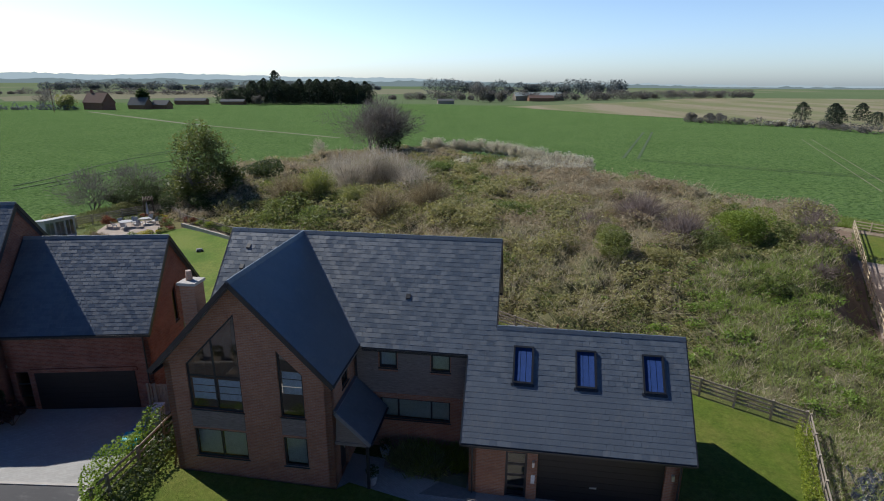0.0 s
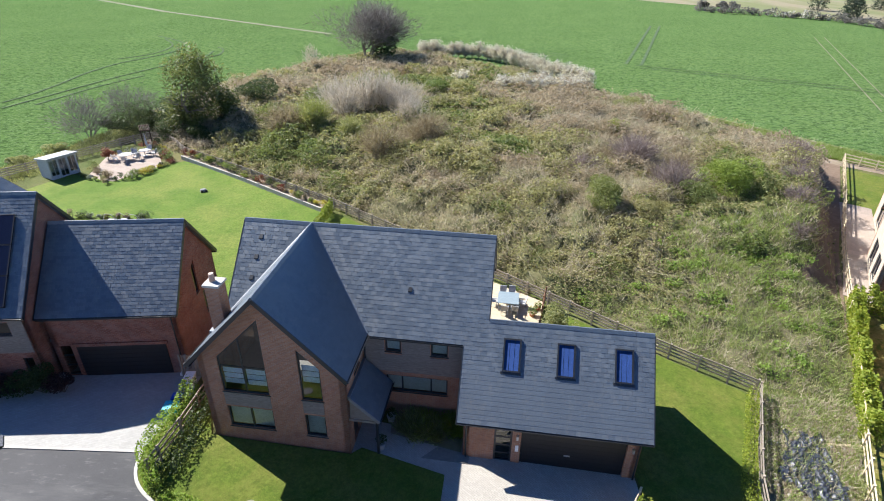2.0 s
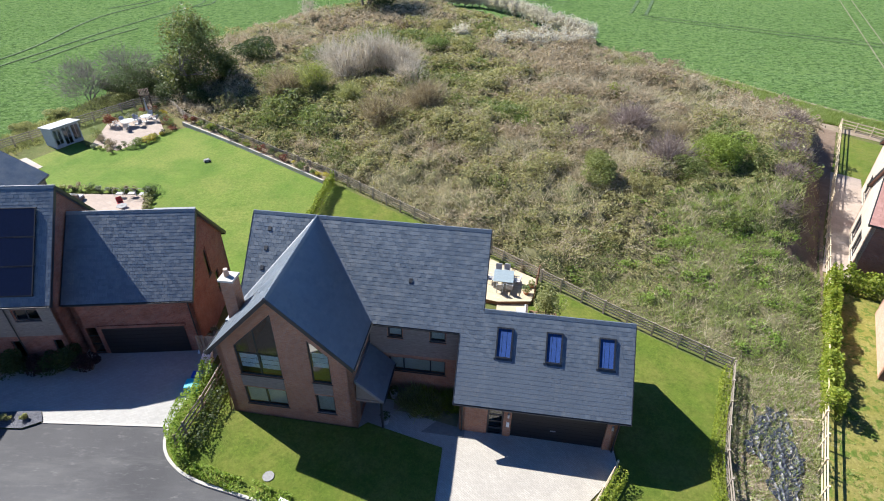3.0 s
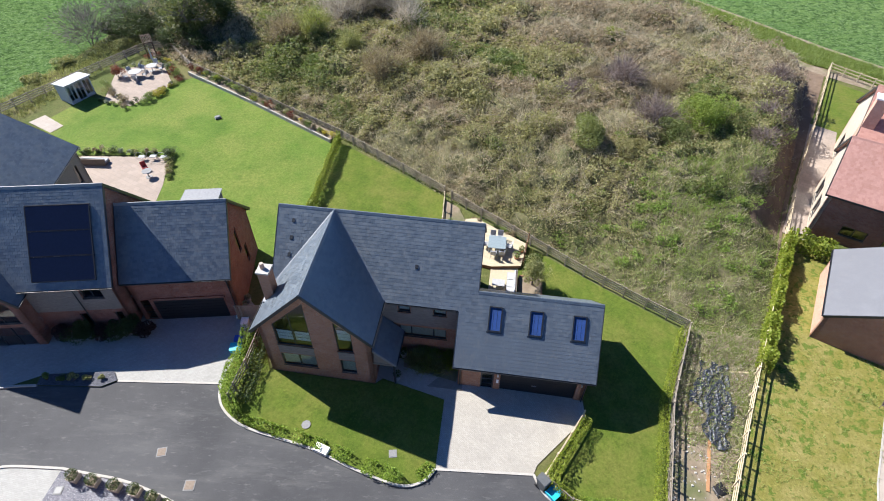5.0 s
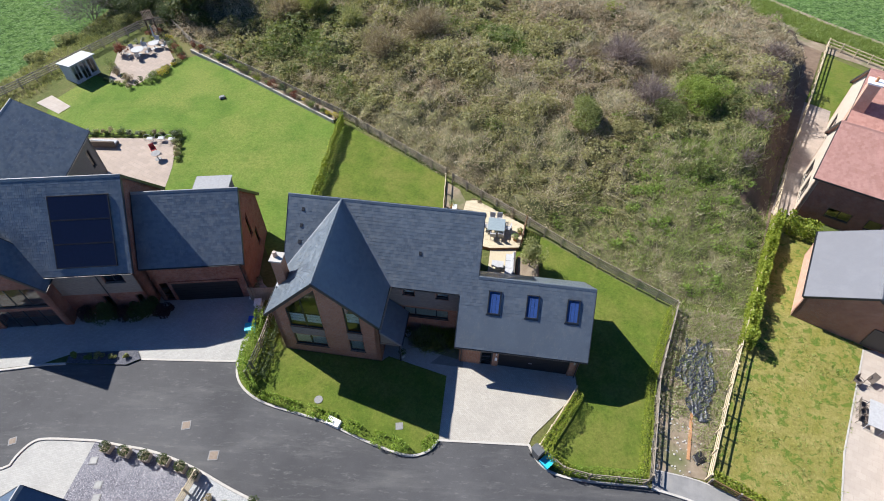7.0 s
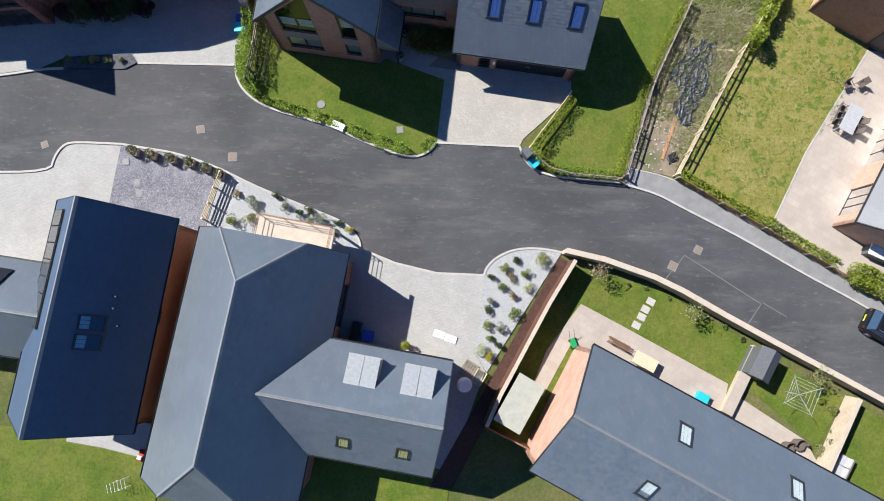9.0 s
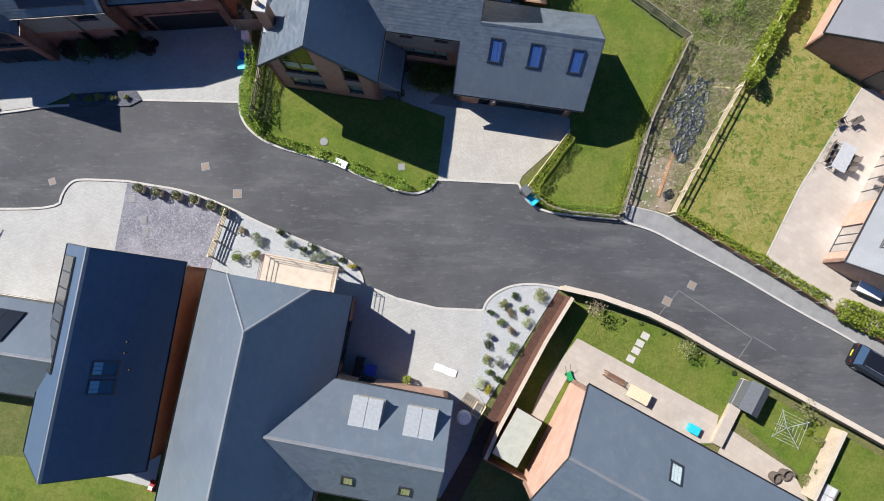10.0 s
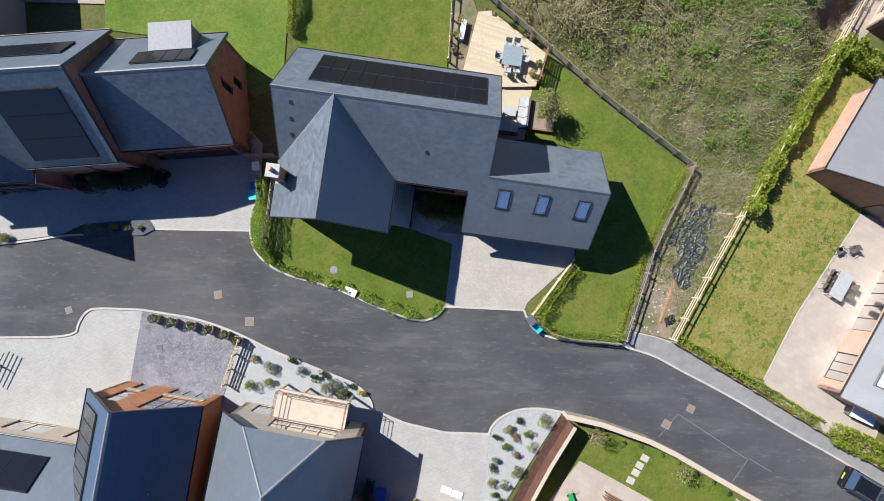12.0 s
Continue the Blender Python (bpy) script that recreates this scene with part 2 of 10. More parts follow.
# floor colour that carries the dimness of a room behind glass
DARK_ROOM = plain("dark_room", (0.05, 0.047, 0.045), 0.9)
ROOM = plain("dim_room", (0.2, 0.185, 0.17), 0.9)
BLIND = plain("pale_blind", (0.5, 0.54, 0.52), 0.9)
BLIND_BLUE = plain("pale_blue_blind", (0.62, 0.7, 0.76), 0.9)
SOLAR = plain("solar_cell", (0.007, 0.008, 0.013), 0.28, 0.0, 0.22)
SOLAR_GLOSSY = plain("solar_cell_glossy", (0.03, 0.032, 0.036), 0.22, 0.0, 0.8)
SOLAR_BLUE = plain("solar_cell_blue", (0.007, 0.011, 0.03), 0.28, 0.0, 0.22)
SOLAR_FRAME = plain("solar_frame", (0.03, 0.032, 0.038), 0.85, 0.0, 0.1)
ALU = plain("aluminium", (0.55, 0.56, 0.58), 0.4, 0.8)
ASPHALT = asphalt_mat()
PAVEMENT = mottled("pavement_asphalt", (0.2, 0.2, 0.2), (0.27, 0.265, 0.26), 1.5, 0.9, 80)
BLOCK = paving_mat("block_paving", (0.37, 0.348, 0.308), (0.43, 0.406, 0.362), (0.295, 0.277, 0.25), 0.2, 0.1, 40)
BLOCK_W = paving_mat("block_paving_buff", (0.35, 0.347, 0.33), (0.4, 0.397, 0.378), (0.31, 0.307, 0.29), 0.2, 0.1, 10)
TERRACE = paving_mat("terrace_flags", (0.33, 0.27, 0.225), (0.38, 0.31, 0.26), (0.27, 0.22, 0.185), 0.6, 0.45, 30)
FLAGS = paving_mat("patio_flags", (0.395, 0.342, 0.293), (0.435, 0.38, 0.328), (0.36, 0.31, 0.268), 0.6, 0.45, 30)
LAWN = grass_mat("lawn", (0.09, 0.143, 0.02), (0.142, 0.19, 0.03), (0.215, 0.205, 0.054), 0.65, 0.8)
LAWN_W = grass_mat("lawn_lush", (0.098, 0.176, 0.027), (0.152, 0.232, 0.04), (0.235, 0.262, 0.066), 0.75, 0.4)
LAWN_DRY = grass_mat("patchy_lawn", (0.2, 0.2, 0.04), (0.28, 0.255, 0.075), (0.36, 0.305, 0.12), 0.7, 1.1, clover=(0.085, 0.16, 0.022))
ROUGH_GRASS = grass_mat("rough_grass", (0.085, 0.12, 0.03), (0.13, 0.145, 0.045), (0.21, 0.18, 0.085), 0.8, 0.35)
SCRUB = grass_mat("scrub_ground", (0.105, 0.12, 0.05), (0.17, 0.155, 0.08), (0.22, 0.185, 0.115), 0.9, 0.22)
EARTH = mottled("bare_earth", (0.19, 0.145, 0.1), (0.32, 0.26, 0.19), 1.2, 0.95, 25, 0.6, 0.03, third=(0.13, 0.14, 0.06))


def gravel_mat(name, stops):
    """Loose chippings: each its own colour, with dark gaps between them."""
    m = Nodes(name, 0.9, 0, 0.3)
    v = m.add("ShaderNodeTexVoronoi", Scale=24.0)
    m.link(m.where((1, 1, 0.2)), v.inputs["Vector"])
    sc = m.add("ShaderNodeSeparateColor")
    m.link(v.outputs["Color"], sc.inputs[0])
    col = m.ramp(sc.outputs[0], stops)
    col = m.mix(m.range(v.outputs["Distance"], 0.35, 0.7, 0, 0.5), col, scaled(stops[0][1], 0.5))
    col = m.mix(m.range(m.noise(0.8, 4), 0.4, 0.7, 0, 0.3), col, scaled(stops[-1][1], 0.8))
    m.color(col)
    m.bump(v.outputs["Distance"], -1.0, 0.05)
    return m.mat


GRAVEL = gravel_mat("grey_gravel", [(0.0, (0.27, 0.285, 0.295)), (0.5, (0.36, 0.37, 0.375)), (1.0, (0.46, 0.465, 0.465))])
GRAVEL_MAUVE = gravel_mat("mauve_gravel", [(0.0, (0.085, 0.085, 0.105)), (0.5, (0.175, 0.174, 0.205)), (0.85, (0.28, 0.278, 0.31)), (1.0, (0.44, 0.435, 0.46))])
# slate-blue chippings, with the shade over the island bed darkened into their colour
SLATE_CHIPS_SHADED = gravel_mat("slate_chippings_shaded", [(0.0, (0.05, 0.055, 0.07)), (0.6, (0.1, 0.105, 0.13)), (1.0, (0.17, 0.17, 0.19))])
LAWN_LEAF = leaf_mat("grass_blades", (0.16, 0.225, 0.05), (0.245, 0.315, 0.09), (0.345, 0.4, 0.15))


# ---- mesh helpers ----
class Geo:
    """Collects verts and faces for one mesh part."""

    def __init__(self):
        self.v, self.f = [], []

    def poly(self, pts):
        n = len(self.v)
        self.v += [tuple(p) for p in pts]
        self.f.append(tuple(range(n, n + len(pts))))
        return self

    def box(self, x0, y0, z0, x1, y1, z1):
        return self.hexa([(x0, y0, z0), (x1, y0, z0), (x1, y1, z0), (x0, y1, z0)], [(x0, y0, z1), (x1, y0, z1), (x1, y1, z1), (x0, y1, z1)])

    def hexa(self, low, high):
        """A solid between two loops of as many points."""
        n, k = len(self.v), len(low)
        self.v += [tuple(p) for p in low] + [tuple(p) for p in high]
        self.f.append(tuple(range(n + k - 1, n - 1, -1)))
        self.f.append(tuple(range(n + k, n + 2 * k)))
        for i in range(k):
            j = (i + 1) % k
            self.f.append((n + i, n + j, n + k + j, n + k + i))
        return self

    def beam(self, a, b, w, h=None):
        """A square bar from a to b, w wide and h high."""
        a, b, h = Vector(a), Vector(b), h or w
        d = (b - a).normalized()
        s = d.cross(Vector((0, 0, 1)))
        s = s.normalized() if s.length > 1e-4 else Vector((1, 0, 0))
        u = s.cross(d)
        ring = [s * (i * w / 2) + u * (j * h / 2) for i, j in ((-1, -1), (1, -1), (1, 1), (-1, 1))]
        return self.hexa([a + r for r in ring], [b + r for r in ring])

    def tube(self, a, b, r0, r1=None, n=8):
        a, b, r1 = Vector(a), Vector(b), r0 if r1 is None else r1
        d = (b - a).normalized()
        s = d.orthogonal().normalized()
        u = d.cross(s)
        ring = [s * math.cos(2 * math.pi * i / n) + u * math.sin(2 * math.pi * i / n) for i in range(n)]
        return self.hexa([a + r * r0 for r in ring], [b + r * r1 for r in ring])

    def ring(self, loops):
        """A closed band through four loops of as many points: outer low, outer high, inner high, inner low."""
        n, k = len(self.v), len(loops[0])
        for loop in loops:
            self.v += [tuple(p) for p in loop]
        for r in range(4):
            q = (r + 1) % 4
            for i in range(k):
                j = (i + 1) % k
                self.f.append((n + r * k + i, n + r * k + j, n + q * k + j, n + q * k + i))
        return self

    def mesh(self, name, mat, smooth=False):
        me = bpy.data.meshes.new(name)
        me.from_pydata(self.v, [], self.f)
        me.materials.append(mat)
        if smooth:
            me.polygons.foreach_set("use_smooth", [True] * len(me.polygons))
        me.update()
        return me

    def part(self, name, mat, parent=None, label="", smooth=False, kind=""):
        ob = new(name, self.mesh(name, mat, smooth))
        ob.parent = parent
        return tagged(ob, label, kind=kind)


def part(name, bm, mat, parent=None, label=""):
    me = bpy.data.meshes.new(name)
    bm.to_mesh(me)
    bm.free()
    me.materials.append(mat)
    ob = new(name, me)
    ob.parent = parent
    return tagged(ob, label)


def thing(name, m, label, category, group="", kind=""):
    """An Empty at the base of a thing, for its parts."""
    ob = new(name)
    ob.empty_display_size = 0.3
    ob.matrix_basis = m
    return tagged(ob, label, category, group, kind)


def lie(x, y):
    """The height of the settled ground: it falls gently to the east and rises to the north."""
    return 0.1 - 0.018 * min(max(x, -26), 21) + 0.02 * (min(max(y, 2.4), 26) - 14.2)


def on(x, y, dz=0.0, turn=0.0):
    return pose(x, y, lie(x, y) + dz, 0, 0, turn)


def zone(name, pts, mat, dz, label="", category="ground", cuts=True, kind="structure"):
    """A stretch of ground laid dz above the lie of the land."""
    bm = bmesh.new()
    face = bm.faces.new([bm.verts.new((x, y, 0)) for x, y in pts])
    face.normal_update()
    if face.normal.z < 0:
        face.normal_flip()
    bmesh.ops.triangulate(bm, faces=bm.faces[:])
    for co, no in (((-26, 0, 0), (1, 0, 0)), ((21, 0, 0), (1, 0, 0)), ((0, 2.4, 0), (0, 1, 0)), ((0, 26, 0), (0, 1, 0))):
        bmesh.ops.bisect_plane(bm, geom=bm.verts[:] + bm.edges[:] + bm.faces[:], plane_co=co, plane_no=no, dist=1e-4)
    for v in bm.verts:
        v.co.z = lie(v.co.x, v.co.y) + dz
    ob = part(name, bm, mat)
    return tagged(ob, label, category, kind=kind)


def rounded(pts, steps=3):
    """A polyline with its corners cut round (Chaikin)."""
    pts = [Vector(p) for p in pts]
    for _ in range(steps):
        out = [pts[0]]
        for a, b in zip(pts, pts[1:]):
            out += [a.lerp(b, 0.25), a.lerp(b, 0.75)]
        pts = out + [pts[-1]]
    return [(p.x, p.y) for p in pts]


def ribbon(name, pts, width, low, high, mat, label="", category="kerb", parent=None):
    """A solid strip that follows a line on the ground: a kerb, an edging, a low wall."""
    g = Geo()
    ps = [Vector(p) for p in pts]
    rows = []
    for i, p in enumerate(ps):
        d = (ps[min(i + 1, len(ps) - 1)] - ps[max(i - 1, 0)]).normalized()
        n = Vector((-d.y, d.x)) * (width / 2)
        rows.append((p - n, p + n, lie(p.x, p.y)))
    for (a, b, za), (c, d, zc) in zip(rows, rows[1:]):
        g.hexa([(a.x, a.y, za + low), (c.x, c.y, zc + low), (d.x, d.y, zc + low), (b.x, b.y, za + low)],
               [(a.x, a.y, za + high), (c.x, c.y, zc + high), (d.x, d.y, zc + high), (b.x, b.y, za + high)])
    ob = g.part(name, mat, parent)
    if parent is None:
        tagged(ob, label, category, kind="structure")
    return ob


def spaced(pts, step):
    """Points every step metres along a line, with the direction there."""
    ps = [Vector(p) for p in pts]
    out, left = [], 0.0
    for a, b in zip(ps, ps[1:]):
        d = b - a
        length = d.length
        s = left
        while s < length:
            p = a + d * (s / length)
            out.append((p.x, p.y, math.atan2(d.y, d.x)))
            s += step
        left = s - length
    return out


def inside(x, y, poly):
    hit = False
    for (x0, y0), (x1, y1) in zip(poly, poly[1:] + poly[:1]):
        if (y0 > y) != (y1 > y) and x < (x1 - x0) * (y - y0) / (y1 - y0) + x0:
            hit = not hit
    return hit


def edge_distance(x, y, poly):
    best = 1e9
    for (x0, y0), (x1, y1) in zip(poly, poly[1:] + poly[:1]):
        dx, dy = x1 - x0, y1 - y0
        t = max(0, min(1, ((x - x0) * dx + (y - y0) * dy) / (dx * dx + dy * dy)))
        best = min(best, math.hypot(x - x0 - t * dx, y - y0 - t * dy))
    return best


# ---- building helpers: walls, openings, roofs, in a house's own u, v, z ----
def wall(name, axis, at, outline, holes, thick, mat, parent, label=""):
    """A wall in the plane axis = at ("u" or "v"), with its outline and openings as (along, z); thick points inwards, with its sign."""
    bm = bmesh.new()

    def loop(pts):
        vs = [bm.verts.new((at, s, z) if axis == "u" else (s, at, z)) for s, z in pts]
        return [bm.edges.new((a, b)) for a, b in zip(vs, vs[1:] + vs[:1])]

    edges = loop(outline)
    for h in holes:
        edges += loop(h)
    bmesh.ops.triangle_fill(bm, use_beauty=True, use_dissolve=False, edges=edges)
    out = bmesh.ops.extrude_face_region(bm, geom=bm.faces[:])
    move = (thick, 0, 0) if axis == "u" else (0, thick, 0)
    bmesh.ops.translate(bm, verts=[e for e in out["geom"] if isinstance(e, bmesh.types.BMVert)], vec=move)
    bmesh.ops.recalc_face_normals(bm, faces=bm.faces[:])
    return part(name, bm, mat, parent, label)


def rect(a, b, z0, z1):
    return [(a, z0), (b, z0), (b, z1), (a, z1)]


def window(parent, axis, at, outline, splits=(), bars=(), depth=0.1, inward=1, mat=None, w=0.07, name="window", sill=True, blind=False):
    """A framed opening: bars round the outline, mullions at splits (along), transoms at bars (z), panes between, a sill below."""
    def put(s, z, d):
        return (at + d * inward, s, z) if axis == "u" else (s, at + d * inward, z)

    g = Geo()
    mid = (sum(p[0] for p in outline) / len(outline), sum(p[1] for p in outline) / len(outline))
    n = len(outline)
    inner = []
    for i in range(n):
        p, q, r = Vector(outline[i - 1]), Vector(outline[i]), Vector(outline[(i + 1) % n])
        a, b = (q - p).normalized(), (r - q).normalized()
        na, nb = Vector((-a.y, a.x)), Vector((-b.y, b.x))
        if (Vector(mid) - q).dot(na + nb) < 0:
            na, nb = -na, -nb
        k = (na + nb) / max(0.3, 1 + na.dot(nb))
        inner.append(tuple(q + k * w))
    g.ring([[put(*p, 0.03) for p in outline], [put(*p, depth) for p in outline], [put(*p, depth) for p in inner], [put(*p, 0.03) for p in inner]])
    ob = g.part(name, mat or FRAME, parent)

    def span(value, k):
        """Where the line of constant along (k=0) or z (k=1) crosses the outline."""
        cross = []
        for (p, q) in zip(outline, outline[1:] + outline[:1]):
            if (p[k] - value) * (q[k] - value) < 0:
                f = (value - p[k]) / (q[k] - p[k])
                cross.append(p[1 - k] + f * (q[1 - k] - p[1 - k]))
        return (min(cross), max(cross)) if len(cross) > 1 else None

    for s in splits:
        if span(s, 0):
            z0, z1 = span(s, 0)
            Geo().hexa([put(s - w / 2, z0 + 0.02, 0.04), put(s + w / 2, z0 + 0.02, 0.04), put(s + w / 2, z1 - 0.02, 0.04), put(s - w / 2, z1 - 0.02, 0.04)],
                       [put(s - w / 2, z0 + 0.02, depth - 0.003), put(s + w / 2, z0 + 0.02, depth - 0.003), put(s + w / 2, z1 - 0.02, depth - 0.003), put(s - w / 2, z1 - 0.02, depth - 0.003)]).part("mullion", mat or FRAME, ob)
    for z in bars:
        if span(z, 1):
            a, b = span(z, 1)
            Geo().hexa([put(a + 0.02, z - w / 2, 0.045), put(b - 0.02, z - w / 2, 0.045), put(b - 0.02, z + w / 2, 0.045), put(a + 0.02, z + w / 2, 0.045)],
                       [put(a + 0.02, z - w / 2, depth - 0.006), put(b - 0.02, z - w / 2, depth - 0.006), put(b - 0.02, z + w / 2, depth - 0.006), put(a + 0.02, z + w / 2, depth - 0.006)]).part("transom", mat or FRAME, ob)
    # panes: the inner outline cut along the mullions
    cuts = [-1e9, *sorted(splits), 1e9]
    for c0, c1 in zip(cuts, cuts[1:]):
        poly = clip(clip(inner, 0, c0 + w / 2, 1), 0, c1 - w / 2, -1)
        if len(poly) > 2:
            Geo().poly([put(s, z, depth * 0.6) for s, z in poly]).part("pane", GLASS, ob).visible_shadow = False
            if blind:
                Geo().poly([put(s, z, depth + 0.06) for s, z in poly]).part("blind", BLIND, ob, "pale closed blind")
    if sill:
        a, b = min(p[0] for p in outline), max(p[0] for p in outline)
        z = min(p[1] for p in outline)
        Geo().hexa([put(a - 0.06, z - 0.05, -0.07), put(b + 0.06, z - 0.05, -0.07), put(b + 0.06, z - 0.05, 0.06), put(a - 0.06, z - 0.05, 0.06)],
                   [put(a - 0.06, z - 0.01, -0.07), put(b + 0.06, z - 0.01, -0.07), put(b + 0.06, z + 0.005, 0.06), put(a - 0.06, z + 0.005, 0.06)]).part("sill", mat or FRAME, ob)
    return ob


def clip(poly, k, value, side):
    """The part of a convex outline on one side of coordinate k = value."""
    out = []
    for p, q in zip(poly, poly[1:] + poly[:1]):
        a, b = (p[k] - value) * side, (q[k] - value) * side
        if a >= 0:
            out.append(p)
        if a * b < 0:
            f = a / (a - b)
            out.append(tuple(x + f * (y - x) for x, y in zip(p, q)))
    return out


SLATE_MESH = {}


def roof_slope(parent, pts, mat, gauge=0.235, width=0.30, lift=0.009, singles=0, name="roof_slope", thick=0.14, rows_from=0):
    """A pitched plane: a deck with slates laid on it in broken courses. pts: convex outline, its first two points the eave, left to right from outside.
    singles: as many of the whole slates, from the eave up, become objects of their own."""
    pts = [Vector(p) for p in pts]
    x = (pts[1] - pts[0]).normalized()
    nrm = sum((p.cross(q) for p, q in zip(pts, pts[1:] + pts[:1])), Vector((0, 0, 0))).normalized()
    if nrm.z < 0:
        nrm = -nrm
    y = nrm.cross(x)
    o = pts[0]
    flat = [((p - o).dot(x), (p - o).dot(y)) for p in pts]
    deck = Geo().hexa([p - nrm * thick for p in pts], [p - nrm * 0.004 for p in pts]).part(name, mat, parent)
    top = max(p[1] for p in flat)
    rnd = random.Random(int(abs(o.x * 131 + o.y * 17 + o.z * 7) * 10))
    g = Geo()
    whole = Matrix((( x.x, y.x, nrm.x, 0), (x.y, y.y, nrm.y, 0), (x.z, y.z, nrm.z, 0), (0, 0, 0, 1)))
    done, row, s = 0, 0, -0.03
    while s < top:
        hi = min(s + gauge * 1.12, top)
        strip = clip(clip(flat, 1, max(s, 0.0), 1), 1, max(hi, 0.002), -1)
        if len(strip) > 2:
            lo_x, hi_x = min(p[0] for p in strip), max(p[0] for p in strip)
            k = math.floor((lo_x) / width) - 1
            off = (row % 2) * width / 2 + 0.02 * (rnd.random() - 0.5)
            while k * width + off < hi_x:
                a, b = k * width + off + 0.005, (k + 1) * width + off - 0.005
                k += 1
                piece = clip(clip(strip, 0, a, 1), 0, b, -1)
                if len(piece) < 3:
                    continue
                jig = lift * (0.75 + 0.5 * rnd.random())
                full = len(piece) == 4 and abs(max(p[0] for p in piece) - min(p[0] for p in piece) - (b - a)) < 1e-4 and s >= 0 and hi < top
                if full and done < singles and row >= rows_from:
                    key = (mat.name, round(b - a, 3), round(hi - s, 3))
                    if key not in SLATE_MESH:
                        SLATE_MESH[key] = Geo().hexa([(0, 0, 0), (b - a, 0, 0), (b - a, hi - s, -0.002), (0, hi - s, -0.002)],
                                                     [(0, 0.003, lift), (b - a, 0.003, lift), (b - a, hi - s, 0.002), (0, hi - s, 0.002)]).mesh("slate", mat)
                    ob = new("slate", SLATE_MESH[key])
                    ob.parent = deck
                    ob.matrix_basis = Matrix.Translation(o + x * a + y * s) @ whole
                    done += 1
                    continue
                skew = lift * 0.8 * rnd.uniform(-1, 1)
                hs = [o + x * p[0] + y * (p[1] if s >= 0 or p[1] > 0.01 else s) + nrm * (jig * (1 - min(1, max(0, (p[1] - s) / (hi - s)))) + 0.001 + skew * ((p[0] - a) / width - 0.5)) for p in piece]
                n = len(g.v)
                m = len(hs)
                g.v += [tuple(h) for h in hs] + [tuple(h - nrm * lift * 1.4) for h in hs]
                g.f.append(tuple(range(n, n + m)))
                for i in range(m):
                    j = (i + 1) % m
                    g.f.append((n + j, n + i, n + m + i, n + m + j))
        s += gauge
        row += 1
    if g.v:
        g.part("slate_cover" if mat not in (CLAY, GREY_TILE) else "tile_cover", mat, deck, kind="stuff")
    return deck


def ridge(parent, a, b, mat, w=0.26, h=0.09, step=0.45, name="ridge"):
    """Angled ridge tiles from a to b."""
    a, b = Vector(a), Vector(b)
    n = max(1, round((b - a).length / step))
    d = (b - a).normalized()
    s = d.cross(Vector((0, 0, 1))).normalized()
    top = s.cross(d)
    if top.z < 0:
        top = -top
    length = (b - a).length / n
    ring = [(-w / 2, -w / 2 + 0.02), (-0.03, h * 0.5), (0.03, h * 0.5), (w / 2, -w / 2 + 0.02), (0, -0.1)]
    me = Geo().hexa([(u, 0.006, v) for u, v in ring], [(u, length - 0.006, v) for u, v in ring]).mesh("ridge_tile", mat)
    turn = Matrix(((s.x, d.x, top.x, 0), (s.y, d.y, top.y, 0), (s.z, d.z, top.z, 0), (0, 0, 0, 1)))
    for i in range(n):
        ob = new("ridge_tile", me)
        ob.parent = parent
        ob.matrix_basis = Matrix.Translation(a + d * length * i + top * 0.004 * (i % 2)) @ turn


def gutter(parent, a, b, out, mat=None):
    """A half-round gutter under an eave, and a fascia behind it."""
    a, b, out = Vector(a), Vector(b), Vector(out)
    g = Geo()
    arc = [(0.0, 0.0), (0.02, -0.06), (0.07, -0.09), (0.12, -0.06), (0.13, 0.0), (0.115, 0.0), (0.07, -0.07), (0.03, -0.05)]
    g.hexa([a + out * (u - 0.02) + Vector((0, 0, v - 0.05)) for u, v in arc], [b + out * (u - 0.02) + Vector((0, 0, v - 0.05)) for u, v in arc])
    g.part("gutter", mat or FRAME, parent)
    f = Geo()
    box = [(-0.03, -0.02), (-0.03, -0.24), (-0.06, -0.24), (-0.06, -0.02)]
    f.hexa([a + out * u + Vector((0, 0, v)) for u, v in box], [b + out * u + Vector((0, 0, v)) for u, v in box])
    f.part("fascia", mat or FRAME, parent)


def pipe(parent, p, z0, z1, mat=None):
    Geo().tube((p[0], p[1], z0), (p[0], p[1], z1), 0.04, n=8).part("downpipe", mat or FRAME, parent)


def verge(parent, a, b, mat=None, w=0.05, h=0.2):
    """A barge board along a sloping roof edge."""
    Geo().beam(Vector(a) - Vector((0, 0, 0.12)), Vector(b) - Vector((0, 0, 0.12)), w, h).part("bargeboard", mat or FRAME, parent)


